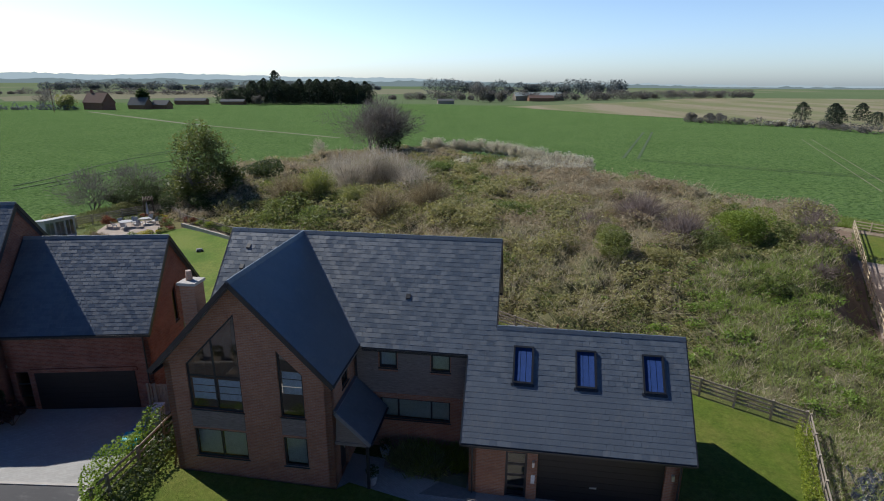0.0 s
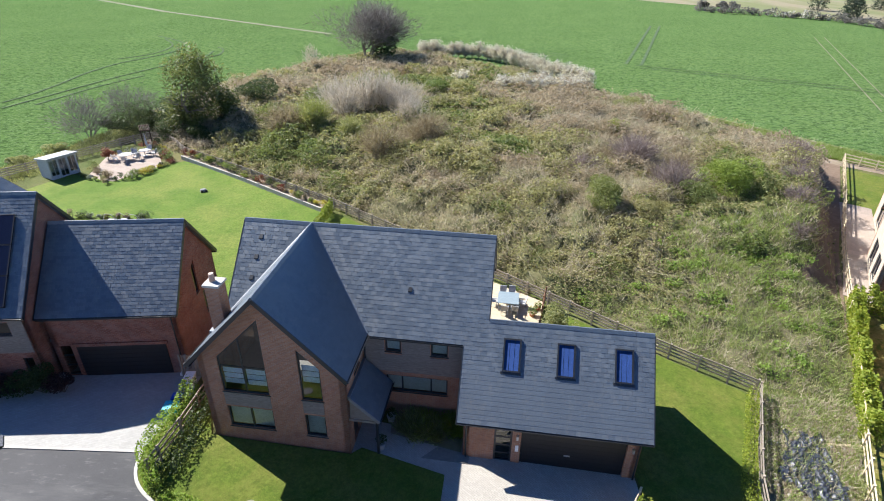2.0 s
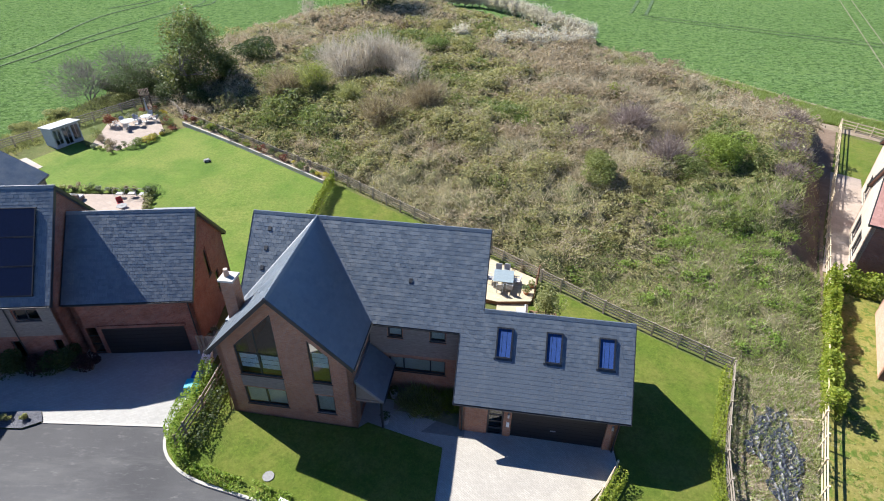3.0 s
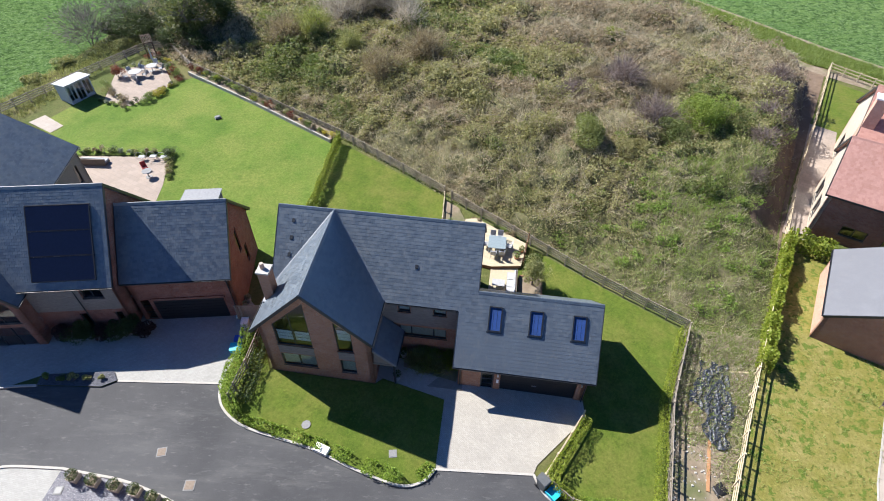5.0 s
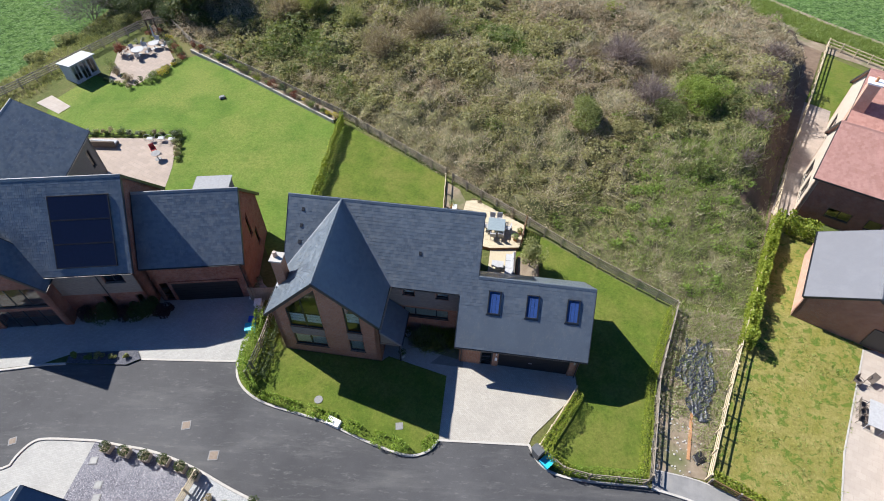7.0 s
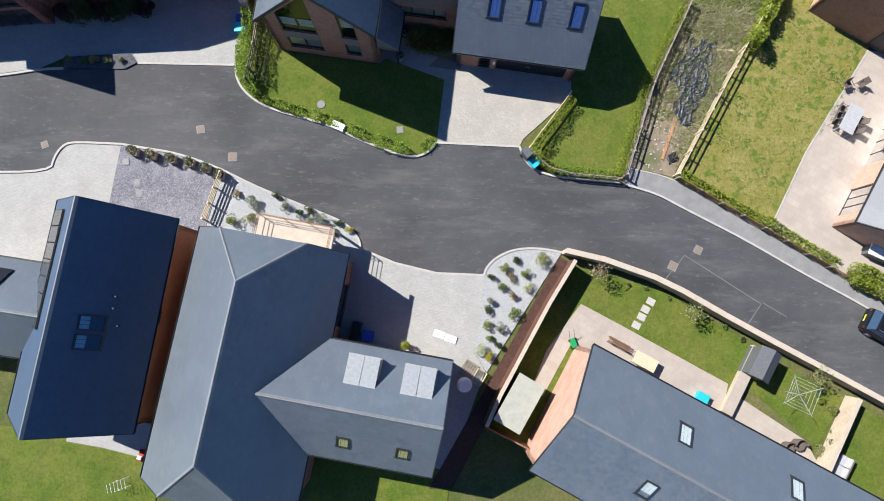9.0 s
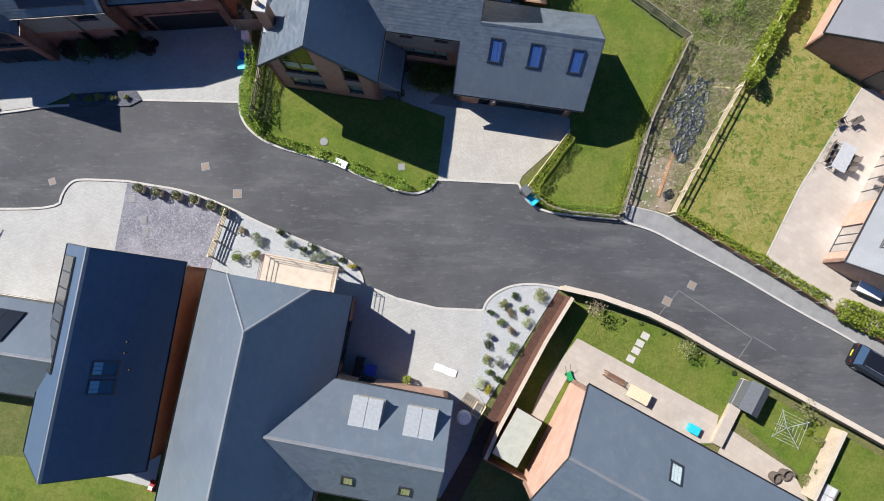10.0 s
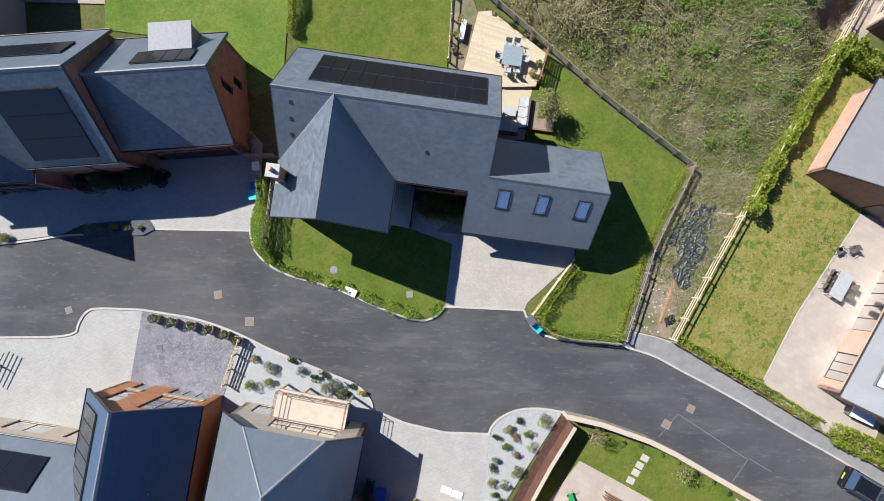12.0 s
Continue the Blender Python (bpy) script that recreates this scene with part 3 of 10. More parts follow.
def solar(parent, corners, cols, rows, mat=SOLAR, gap=0.012, name="solar_panel"):
    """Panels on a roof plane: corners low left, low right, high right, high left, each panel a part."""
    a, b, c, d = [Vector(p) for p in corners]
    nrm = (b - a).cross(d - a).normalized()
    if nrm.z < 0:
        nrm = -nrm
    for i in range(cols):
        for j in range(rows):
            def at(s, t):
                return a.lerp(b, s).lerp(d.lerp(c, s), t)
            s0, s1, t0, t1 = i / cols + gap / 4, (i + 1) / cols - gap / 4, j / rows + gap / 4, (j + 1) / rows - gap / 4
            q = [at(s0, t0), at(s1, t0), at(s1, t1), at(s0, t1)]
            pan = Geo().hexa([p + nrm * 0.06 for p in q], [p + nrm * 0.1 for p in q]).part(name, mat, parent)
            mid = sum(q, Vector((0, 0, 0))) / 4
            inn = [p.lerp(mid, 0.035) for p in q]
            Geo().ring([[p + nrm * 0.07 for p in q], [p + nrm * 0.108 for p in q], [p + nrm * 0.108 for p in inn], [p + nrm * 0.07 for p in inn]]).part("frame", SOLAR_FRAME, pan)
    for t in [j / rows for j in range(rows + 1)]:
        Geo().beam(a.lerp(d, t) + nrm * 0.04, b.lerp(c, t) + nrm * 0.04, 0.04, 0.05).part("mounting_rail", SOLAR_FRAME, parent)


def skylight(parent, lo, x, y, nrm, w, h, blind=None, drawn=1.0, look_of="black-framed roof window backed in the blue of reflected sky"):
    """A roof window: kerb frame, pane, and coloured panels behind it from the top down. lo: its lower left corner."""
    def at(s, t, k):
        return lo + x * s + y * t + nrm * k

    def loop(e, k):
        return [at(e, e, k), at(w - e, e, k), at(w - e, h - e, k), at(e, h - e, k)]

    b = 0.075
    ob = Geo().ring([loop(0, -0.02), loop(0, 0.09), loop(b, 0.09), loop(b, -0.02)]).part("roof_window", FRAME, parent, look_of)
    Geo().poly(loop(b, 0.065)).part("pane", GLASS, ob).visible_shadow = False
    n = 3
    t0 = h - b - (h - 2 * b) * drawn
    Geo().hexa(loop(b, -0.019), loop(b, 0.002)).part("reveal", ROOM, ob)
    for i in range(n):
        s0, s1 = b + (w - 2 * b) * i / n + 0.012, b + (w - 2 * b) * (i + 1) / n - 0.012
        Geo().hexa([at(s0, t0, 0.02), at(s1, t0, 0.02), at(s1, h - b, 0.02), at(s0, h - b, 0.02)],
                   [at(s0, t0, 0.035), at(s1, t0, 0.035), at(s1, h - b, 0.035), at(s0, h - b, 0.035)]).part("colour_panel", blind or SKY_REFLECTION_BLUE, ob)
    Geo().hexa([at(-0.06, -0.12, 0.012), at(w + 0.06, -0.12, 0.012), at(w + 0.06, 0, 0.012), at(-0.06, 0, 0.012)], [at(-0.06, -0.12, 0.026), at(w + 0.06, -0.12, 0.026), at(w + 0.06, 0, 0.035), at(-0.06, 0, 0.035)]).part("flashing", FRAME, ob)
    return ob


# the sky's reflection in the panes, painted blue on panels behind the glass
SKY_REFLECTION_BLUE = plain("sky_reflection_blue", (0.055, 0.12, 0.38), 0.6)
CYAN_PANEL = plain("pale_cyan_panel", (0.55, 0.76, 0.86), 0.6)
GREEN_PANEL = plain("yellow_green_panel", (0.36, 0.38, 0.2), 0.7)
GREY_PANEL = plain("pale_grey_panel", (0.5, 0.54, 0.55), 0.7)


# ---- ground, fields and far land ----
GARDEN_KERB = [(-15.0, 20.8), (-14.8, 19.6), (-14.1, 18.6), (-12.6, 17.6), (-10.0, 16.9), (-7.8, 16.3), (-5.7, 15.3), (-3.9, 14.6), (-2.0, 14.0), (-0.7, 14.4), (-0.1, 15.2)]
KERB_E = [(6.0, 15.0), (6.5, 13.8), (7.4, 13.1), (9.1, 12.7), (13.5, 12.4)]
PAV_N = [(14.1, 13.5), (17.4, 12.8), (21.1, 10.7), (24.2, 8.9), (27.7, 6.8), (31.7, 4.4), (40.0, -0.6), (60.0, -12.0)]
PAV_S = [(13.7, 12.3), (16.2, 11.6), (18.0, 10.6), (22.4, 8.4), (26.8, 5.8), (31.2, 3.5), (39.4, -1.6), (59.4, -13.0)]
WALL_SE = [(9.1, 7.2), (11.8, 6.6), (15.3, 5.4), (17.4, 4.4), (20.4, 2.7), (23.7, 0.9), (28.6, -1.7), (33.0, -4.1), (45.0, -11.0), (58.0, -19.0)]
BED_C = [(3.4, 5.5), (3.6, 6.1), (4.3, 6.8), (5.6, 7.4), (7.4, 7.5), (9.1, 7.2)]
GRAVEL_KERB = [(-22.9, 14.7), (-21.0, 14.4), (-18.9, 14.1), (-15.9, 13.1), (-13.3, 11.8), (-10.8, 10.8), (-8.2, 9.8), (-6.5, 9.1), (-5.6, 8.0), (-5.5, 7.3)]
DRIVE_D_EDGE = [(-5.5, 7.3), (-3.0, 6.3), (0.0, 5.6), (3.4, 5.5)]
SDRIVE_KERB = [(-33.5, 12.5), (-27.8, 12.6), (-27.6, 13.7), (-27.0, 14.6), (-26.2, 14.8), (-22.9, 14.7)]
NW_KERB = [(-60.0, 17.0), (-42.0, 18.8), (-33.7, 19.5), (-31.2, 19.8), (-29.1, 20.2), (-27.4, 20.3)]
BED_NW = [(-27.4, 21.1), (-25.3, 21.3), (-22.6, 21.5), (-22.1, 20.8), (-23.0, 20.3), (-27.4, 20.3)]
MOUND = [(-39.0, 70.8), (-31.6, 65.4), (-11.1, 51.2), (0.5, 41.8), (7.8, 36.0), (18.9, 27.0), (24.7, 26.0), (31.3, 38.5), (38.1, 50.7), (46.9, 66.9), (44.6, 77.6), (37.2, 91.4), (27.6, 105.8),
         (18.7, 118.0), (8.0, 132.0), (-5.0, 145.0), (-19.0, 141.0), (-29.0, 130.0), (-37.0, 115.0), (-45.0, 96.0), (-45.0, 80.0)]


def patch(x, y, s, k):
    return noise.noise(Vector((x * s, y * s, k)))


def canopy(x, y):
    """The height of the bramble canopy over the soil: arching humps with deep gaps between them."""
    big = 0.5 + patch(x, y, 0.17, 3.1)
    hump = 1 - abs(patch(x, y, 0.42, 8.8)) * 2.1
    small = 1 - abs(patch(x, y, 1.05, 5.5)) * 2.0
    low = 0.35 + 0.65 * max(0.0, min(1.0, (math.hypot(x - 21, y - 33) - 7) / 6))        # short grass in the south-east hollow
    return max(0.05, low * (0.3 + 1.5 * big) * max(0.0, hump) + 0.5 * max(0.0, small))


def line_distance(x, y, pts):
    best = 1e9
    for (x0, y0), (x1, y1) in zip(pts, pts[1:]):
        dx, dy = x1 - x0, y1 - y0
        t = max(0, min(1, ((x - x0) * dx + (y - y0) * dy) / (dx * dx + dy * dy)))
        best = min(best, math.hypot(x - x0 - t * dx, y - y0 - t * dy))
    return best


BANK = MOUND[6:10]                       # the steep cut on the eastern side
SLOPES = MOUND[9:] + MOUND[:7]           # the gentle sides


def rise(x, y):
    """The height of the overgrown mound behind the gardens."""
    if not inside(x, y, MOUND):
        return -0.25
    cut = line_distance(x, y, BANK)
    f = min(1.0, line_distance(x, y, SLOPES) / 13.0)
    f = f * f * (3 - 2 * f)
    c = min(1.0, cut / 3.7)
    c = c * c * (3 - 2 * c)
    far = 1.0 - 0.6 * max(0.0, min(1.0, (y - 75) / 50))
    low = 0.25 + 0.75 * max(0.0, min(1.0, (y - 27) / 18))
    bumps = noise.noise(Vector((x * 0.07, y * 0.07, 1.3))) * 0.5 + noise.noise(Vector((x * 0.3, y * 0.3, 4.0))) * 0.35
    east = max(0.0, min(1.0, 1 - (cut - 4) / 10))
    tall = 1.5 * east * max(0.0, min(1.0, (y - 34) / 10))
    near = min(1.0, 0.35 + 0.65 * f) if cut < 6 and y > 32 else f
    return -0.05 + max(f, near * east * max(0.0, min(1.0, (y - 30) / 10))) * c * ((2.5 + tall) * far * low + bumps)


def bare_bank(x, y):
    """Whether a place lies on the face of the eastern cut."""
    return y > 37 and line_distance(x, y, BANK) < 2.7 + 1.6 * patch(x, y, 0.35, 21.0)


def relief(x, y):
    """Far land: level near by, hills at the horizon."""
    r = math.hypot(x, y)
    k = max(0.0, min(1.0, (r - 900) / 2600))
    hills = 26 + 34 * noise.noise(Vector((x * 0.0006, y * 0.0006, 2.0))) + 18 * noise.noise(Vector((x * 0.0021, y * 0.0021, 7.0)))
    west = max(0.0, min(1.0, (400 - x) / 2200))
    return 0.3 * k * k * (3 - 2 * k) * max(0, hills) * (0.35 + 0.9 * west)


def land(name, xs, ys, height, mat, label):
    g = Geo()
    nx = len(xs)
    for y in ys:
        for x in xs:
            g.v.append((x, y, height(x, y)))
    for j in range(len(ys) - 1):
        for i in range(nx - 1):
            g.f.append((j * nx + i, j * nx + i + 1, (j + 1) * nx + i + 1, (j + 1) * nx + i))
    return tagged(g.part(name, mat, smooth=True), label, "ground", kind="structure")


near = [-80, -53, -26, -10, 5, 21, 45, 80]
far = [120, 180, 260, 360, 480, 640, 820, 1000, 1250, 1500, 1800, 2100, 2400, 2700, 3000, 3300, 3600, 3900]
xs = [-v for v in reversed(far)] + near + far
ys = [-v for v in reversed(far[::2])] + [-70, -30, 2.4, 14, 26, 60, 90] + far
FIELDS = Nodes("fields", 1.0, 0, 0.0)


def field_material(m):
    """Near crop, then a patchwork of far fields in duller colours that stand in for haze."""
    geo = m.where()
    sep = m.add("ShaderNodeSeparateXYZ")
    m.link(geo, sep.inputs[0])
    fine = m.noise(1.25, 5, 0.75, at=m.where((0.75, 1.0, 1), -28))
    crop = m.mix(m.range(m.noise(0.05, 5), 0.35, 0.65, 0, 1), (0.088, 0.155, 0.044), (0.116, 0.187, 0.058))
    crop = m.mix(m.range(m.noise(0.22, 4, 0.6, at=m.where((0.5, 1.4, 1), -28)), 0.45, 0.65, 0, 0.6), crop, (0.11, 0.19, 0.062))
    crop = m.mix(m.range(fine, 0.4, 0.56, 0, 1.0), (0.042, 0.082, 0.026), crop)
    crop = m.mix(m.range(m.noise(3.4, 3, 0.7), 0.5, 0.66, 0, 0.8), crop, (0.19, 0.272, 0.125))
    vor = m.add("ShaderNodeTexVoronoi", Scale=1.0)
    m.link(m.where((0.0028, 0.0016, 0.001), 14), vor.inputs["Vector"])
    sepc = m.add("ShaderNodeSeparateColor")
    m.link(vor.outputs["Color"], sepc.inputs[0])
    patch = m.ramp(sepc.outputs[0], [(0.0, (0.1, 0.145, 0.075)), (0.4, (0.13, 0.165, 0.09)), (0.62, (0.2, 0.19, 0.135)), (0.8, (0.11, 0.15, 0.08)), (1.0, (0.23, 0.21, 0.155))])
    away = m.range(sep.outputs[1], 470, 500, 0, 1)
    col = m.mix(away, crop, patch)
    m.color(col)
    m.bump(fine, 1.0, 0.6)
    return m.mat


land("ground", xs, ys, lambda x, y: (lie(x, y) - 0.06) + relief(x, y), field_material(FIELDS), "green crop fields reaching to low hills")

VILLAGE = [(-90, -80), (90, -80), (90, 20), (62, 52), (55.0, 63.5), (46.5, 76.0), (38.4, 88.0), (24, 108), (5, 134), (-19, 139), (-40, 112), (-47, 84), (-46.5, 76.0), (-48.1, 67.7), (-51.7, 57.2), (-62, 40), (-90, 25)]
zone("verge", VILLAGE, ROUGH_GRASS, 0.0, "rough uncut grass between the plots")

g = Geo()
gx = [x * 0.5 for x in range(-96, 98)]
gy = [y * 0.5 for y in range(49, 296)]
for y in gy:
    for x in gx:
        out = not inside(x, y, MOUND)
        g.v.append((x, y, lie(x, y) + (-0.25 if out else rise(x, y) + 0.7 * canopy(x, y) * min(1.0, edge_distance(x, y, MOUND) / 1.5))))
for j in range(len(gy) - 1):
    for i in range(len(gx) - 1):
        cx, cy = gx[i] + 0.25, gy[j] + 0.25
        if inside(cx, cy, MOUND) or edge_distance(cx, cy, MOUND) < 0.8:
            g.f.append((j * len(gx) + i, j * len(gx) + i + 1, (j + 1) * len(gx) + i + 1, (j + 1) * len(gx) + i))
BANK_EARTH = mottled("red_earth_bank", (0.095, 0.062, 0.044), (0.165, 0.115, 0.08), 0.9, 0.95, 9, 0.9, 0.08, third=(0.1, 0.075, 0.05))
mound = tagged(g.part("ground_mound", SCRUB, smooth=True), "overgrown earth mound of brambles and dry grass", "ground", kind="structure")
mound.data.materials.append(BANK_EARTH)
for face in mound.data.polygons:
    if bare_bank(face.center.x, face.center.y):
        face.material_index = 1

# road, pavement, kerbs
north = NW_KERB + [(-23.0, 20.3), (-22.1, 20.8)] + rounded(GARDEN_KERB, 2) + rounded(KERB_E, 2) + rounded(PAV_S, 2)
south = [*reversed(WALL_SE)] + [*reversed(rounded(BED_C, 2))][1:] + [*reversed(rounded(DRIVE_D_EDGE, 2))][1:] + [*reversed(rounded(GRAVEL_KERB, 2))][1:] + [*reversed(rounded(SDRIVE_KERB, 2))][1:] + [(-60.0, 10.5)]
zone("road", north + south, ASPHALT, 0.02, "dark asphalt estate road with pale wear marks", "road")
zone("pavement", rounded(PAV_S, 2) + [*reversed(rounded(PAV_N, 2))], PAVEMENT, 0.11, "grey asphalt footway beside the road", "pavement")
for name, pts in (("kerb_garden", GARDEN_KERB), ("kerb_east", KERB_E), ("kerb_pavement", PAV_S), ("kerb_gravel", GRAVEL_KERB), ("kerb_bed", BED_C), ("kerb_west", NW_KERB), ("kerb_forecourt", SDRIVE_KERB)):
    ribbon(name, rounded(pts, 2), 0.15, -0.1, 0.13, STONE, "pale concrete kerb along the road")
for name, pts in (("kerb_drive", [(-0.1, 15.2), (6.0, 15.0)]), ("kerb_west_drive", [(-22.1, 20.8), (-15.0, 20.8)]), ("kerb_south_drive", DRIVE_D_EDGE)):
    ribbon(name, pts, 0.15, -0.1, 0.065, STONE, "flush pale edging stones across a drive")
ribbon("edging_pavement", rounded(PAV_N, 2), 0.08, -0.1, 0.13, STONE, "thin edging along the footway")

# drives and paths
zone("drive_main", [(-0.1, 15.2), (6.0, 15.0), (6.3, 15.6), (9.9, 18.9), (9.9, 20.6), (1.6, 21.6), (0.6, 21.8)], BLOCK, 0.055, "buff block-paved drive in front of the garage", "drive")
zone("path_main", [(0.42, 19.98), (0.65, 21.8), (-0.3, 22.7), (-3.3, 23.3), (-4.2, 23.5), (-4.4, 21.1), (-3.9, 21.5)], BLOCK, 0.05, "paved path to the porch", "path")
zone("drive_west", [(-22.1, 20.8), (-15.0, 20.8), (-14.2, 24.0), (-14.2, 27.5), (-15.2, 28.5), (-40, 26), (-60, 22), (-60, 17.2), (-33.7, 19.6), (-29.1, 20.3), (-27.4, 21.1), (-22.6, 21.5)], BLOCK_W, 0.05, "wide buff block-paved drive", "drive")
zone("bed_island", BED_NW, SLATE_CHIPS_SHADED, 0.12, "planted island bed between drive and road", "flower bed")
zone("forecourt_south", SDRIVE_KERB[:1] + rounded(SDRIVE_KERB, 2) + [(-23.4, 10.1), (-24.5, 4), (-40, 3), (-45, 12)], BLOCK_W, 0.06, "pale paved forecourt", "drive")
zone("gravel_mauve", rounded(GRAVEL_KERB, 2)[:16] + [(-15.5, 12.9), (-17.0, 7.2), (-23.8, 8.3)], GRAVEL_MAUVE, 0.07, "mauve-grey gravel front garden", "gravel")
zone("gravel_grey", [(-15.5, 12.9)] + rounded(GRAVEL_KERB, 2)[17:] + [(-6.4, 5.6), (-16.95, 7.2)], GRAVEL, 0.07, "grey gravel front garden with shrubs", "gravel")
zone("drive_south", rounded(DRIVE_D_EDGE, 2) + [(3.2, 2.6), (2.6, 0.2), (2.4, -2.6), (-7.5, -1.0), (-6.2, 7.0)], BLOCK_W, 0.055, "pale paved drive in front of a garage", "drive")
zone("path_side", [(0.6, -1.4), (2.6, 0.2), (3.5, -1.3), (0.6, -9.2), (-0.5, -9.2)], BLOCK_W, 0.056, "grey paving beside a garage", "path")
zone("gravel_bed", rounded(BED_C, 2) + [(8.8, 6.8), (3.6, -1.4), (2.6, 0.2), (3.2, 2.6)], GRAVEL, 0.08, "grey gravel bed with small shrubs", "gravel")
zone("soil_strip", [(8.9, 6.9), (9.7, 6.4), (1.2, -9.3), (-0.4, -9.3)], mottled("bark", (0.055, 0.028, 0.02), (0.1, 0.05, 0.036), 4, 0.95, 30, 0.8, 0.03), 0.09, "strip of dark red-brown bark", "flower bed")

# lawns
zone("lawn_front", rounded(GARDEN_KERB, 2) + [(0.42, 19.95), (-3.9, 21.46), (-4.4, 21.0), (-11.9, 22.0), (-13.2, 25.0), (-14.3, 24.6)], LAWN, 0.1, "mown front lawn, half in shade", "lawn")
zone("lawn_east", [(6.4, 14.9), (8.4, 12.95), (13.4, 12.6), (15.7, 19.9), (18.7, 26.1), (12.2, 31.2), (7.6, 34.9), (6.6, 32.6), (5.9, 28.6), (9.9, 27.5), (10.0, 18.9)], LAWN, 0.09, "mown side lawn, partly shaded by the garage", "lawn")
zone("lawn_back", [(-12.3, 32.5), (-11.0, 50.1), (0.3, 41.4), (-0.2, 33.4)], LAWN, 0.09, "mown back lawn", "lawn")
zone("lawn_west", [(-42.5, 46.8), (-44.0, 53.0), (-41.5, 58.5), (-39.4, 57.5), (-35.9, 56.4), (-33.0, 61.8), (-30.9, 63.2), (-11.5, 50.8), (-12.4, 40.0), (-12.8, 32.0), (-15.0, 31.0), (-17.0, 35.0), (-26.3, 36.0), (-26.8, 42.0), (-27.6, 47.0)], LAWN_W, 0.08, "large mown lawn with mowing marks", "lawn")
zone("strip_waste", [(13.6, 12.7), (14.1, 13.6), (17.4, 12.9), (20.6, 18.8), (24.4, 25.6), (18.9, 26.6), (15.8, 19.9)], EARTH, 0.03, "waste strip of bare earth and weeds", "ground")
zone("lawn_far_east", [(17.5, 12.8), (21.1, 10.8), (24.8, 9.8), (27.4, 14.9), (32.5, 22.8), (36, 34), (31.0, 37.4), (28.2, 32.0), (23.8, 24.4)], LAWN_DRY, 0.06, "patchy dry lawn with weeds", "lawn")
zone("patio_east", [(24.8, 9.6), (24.3, 9.0), (27.7, 6.9), (33, 3.8), (40, 22), (32.5, 22.8), (27.4, 14.9)], FLAGS, 0.07, "pale pinkish paved patio", "patio")
zone("lawn_south", [(9.8, 6.2), (13.6, 5.3), (16.9, 4.2), (23.2, 0.4), (20.6, -4.1), (6.5, -7), (3.7, -5.0)], LAWN, 0.05, "small back lawn in strips", "lawn")
zone("patio_south", [(10.4, 3.5), (13.0, 2.15), (16.8, 0.1), (20.9, -2.1), (20.4, -4.1), (14, -4), (9.8, 0.9), (7.6, -3.0), (6.8, -2.4), (7.9, 0.2)], FLAGS, 0.075, "paved patio behind a house", "patio")
zone("lawn_mid", [(22.9, 0.3), (29.2, -3.0), (27.0, -6.4), (22.7, -2.8), (21.8, -2.2)], LAWN, 0.05, "small back lawn with a clothes dryer", "lawn")
zone("lawn_end", [(29.5, -3.2), (33, -5.0), (38, -14), (29.5, -10.5), (27.4, -6.6)], LAWN, 0.05, "small lawn behind a fence", "lawn")
zone("patio_end", [(21.6, -3.0), (26.2, -6.0), (28, -9.5), (20.6, -5.1)], FLAGS, 0.075, "strip of paving behind a house", "patio")
zone("lawn_southwest", [(-50, -4.5), (-30.5, -5.1), (-22.6, -6.0), (-19.0, -7.4), (-19, -24), (-50, -24)], LAWN, 0.06, "lawn behind a house", "lawn")
zone("patio_southwest", [(-25.3, -6.2), (-22.9, -6.6), (-20.0, -7.3), (-19.6, -5.0), (-25.0, -4.5)], BLOCK_W, 0.075, "pale paving strip behind a house", "patio")
zone("lawn_southmid", [(-8.3, -5.8), (1.0, -8.2), (0, -24), (-10, -24)], LAWN, 0.06, "lawn behind a house", "lawn")
zone("patio_northwest", [(-39.4, 57.5), (-35.9, 56.4), (-32.9, 61.6), (-36.3, 67.3), (-41.1, 64.9)], TERRACE, 0.1, "raised pink-buff garden terrace", "patio")
zone("patio_west", [(-37.5, 38.0), (-26.4, 38.0), (-26.8, 42.0), (-27.8, 46.6), (-36.8, 46.6)], TERRACE, 0.1, "pink-buff patio behind a house", "patio")
zone("slab_northwest", [(-45.5, 52.7), (-44.5, 54.2), (-41.4, 52.1), (-42.1, 50.7)], FLAGS, 0.13, "pale square of paving on the lawn", "paving")
zone("verge_field", [(20.0, 108.0), (30.0, 97.6), (34.9, 90.5), (40.1, 84.5), (43.8, 78.6), (45.8, 74.9), (48.6, 70.8), (50.9, 69.2), (55.1, 64.3), (66.0, 52.0), (70.0, 56.0), (57.9, 69.4), (52.9, 75.1), (49.4, 79.7), (45.7, 84.9), (40.2, 92.0), (32.0, 101.5), (24.0, 110.5)], LAWN, 0.03, "strip of long fresh grass along the field", "verge")
ribbon("track_field_edge", [(24.4, 110.8), (32.4, 101.8), (40.6, 92.3), (46.1, 85.2), (49.8, 80.0), (53.3, 75.4), (58.3, 69.7), (70.5, 56.4)], 0.7, -0.3, 0.035, EARTH, "bare pale strip at the crop's edge", "track")
zone("track_far", [(45.3, 74.4), (46.0, 74.6), (48.6, 70.7), (50.9, 69.0), (55.1, 64.0), (62, 56.6), (60, 55.6), (52.6, 64.5), (49.0, 67.6), (47.0, 70.0)], EARTH, 0.04, "earth track along the field", "track")
zone("lawn_north_east", [(49.3, 66.4), (57.0, 57.4), (60, 50), (46, 46), (42.4, 53.6), (42.0, 56.0)], LAWN, 0.05, "small mown lawn behind a house", "lawn")
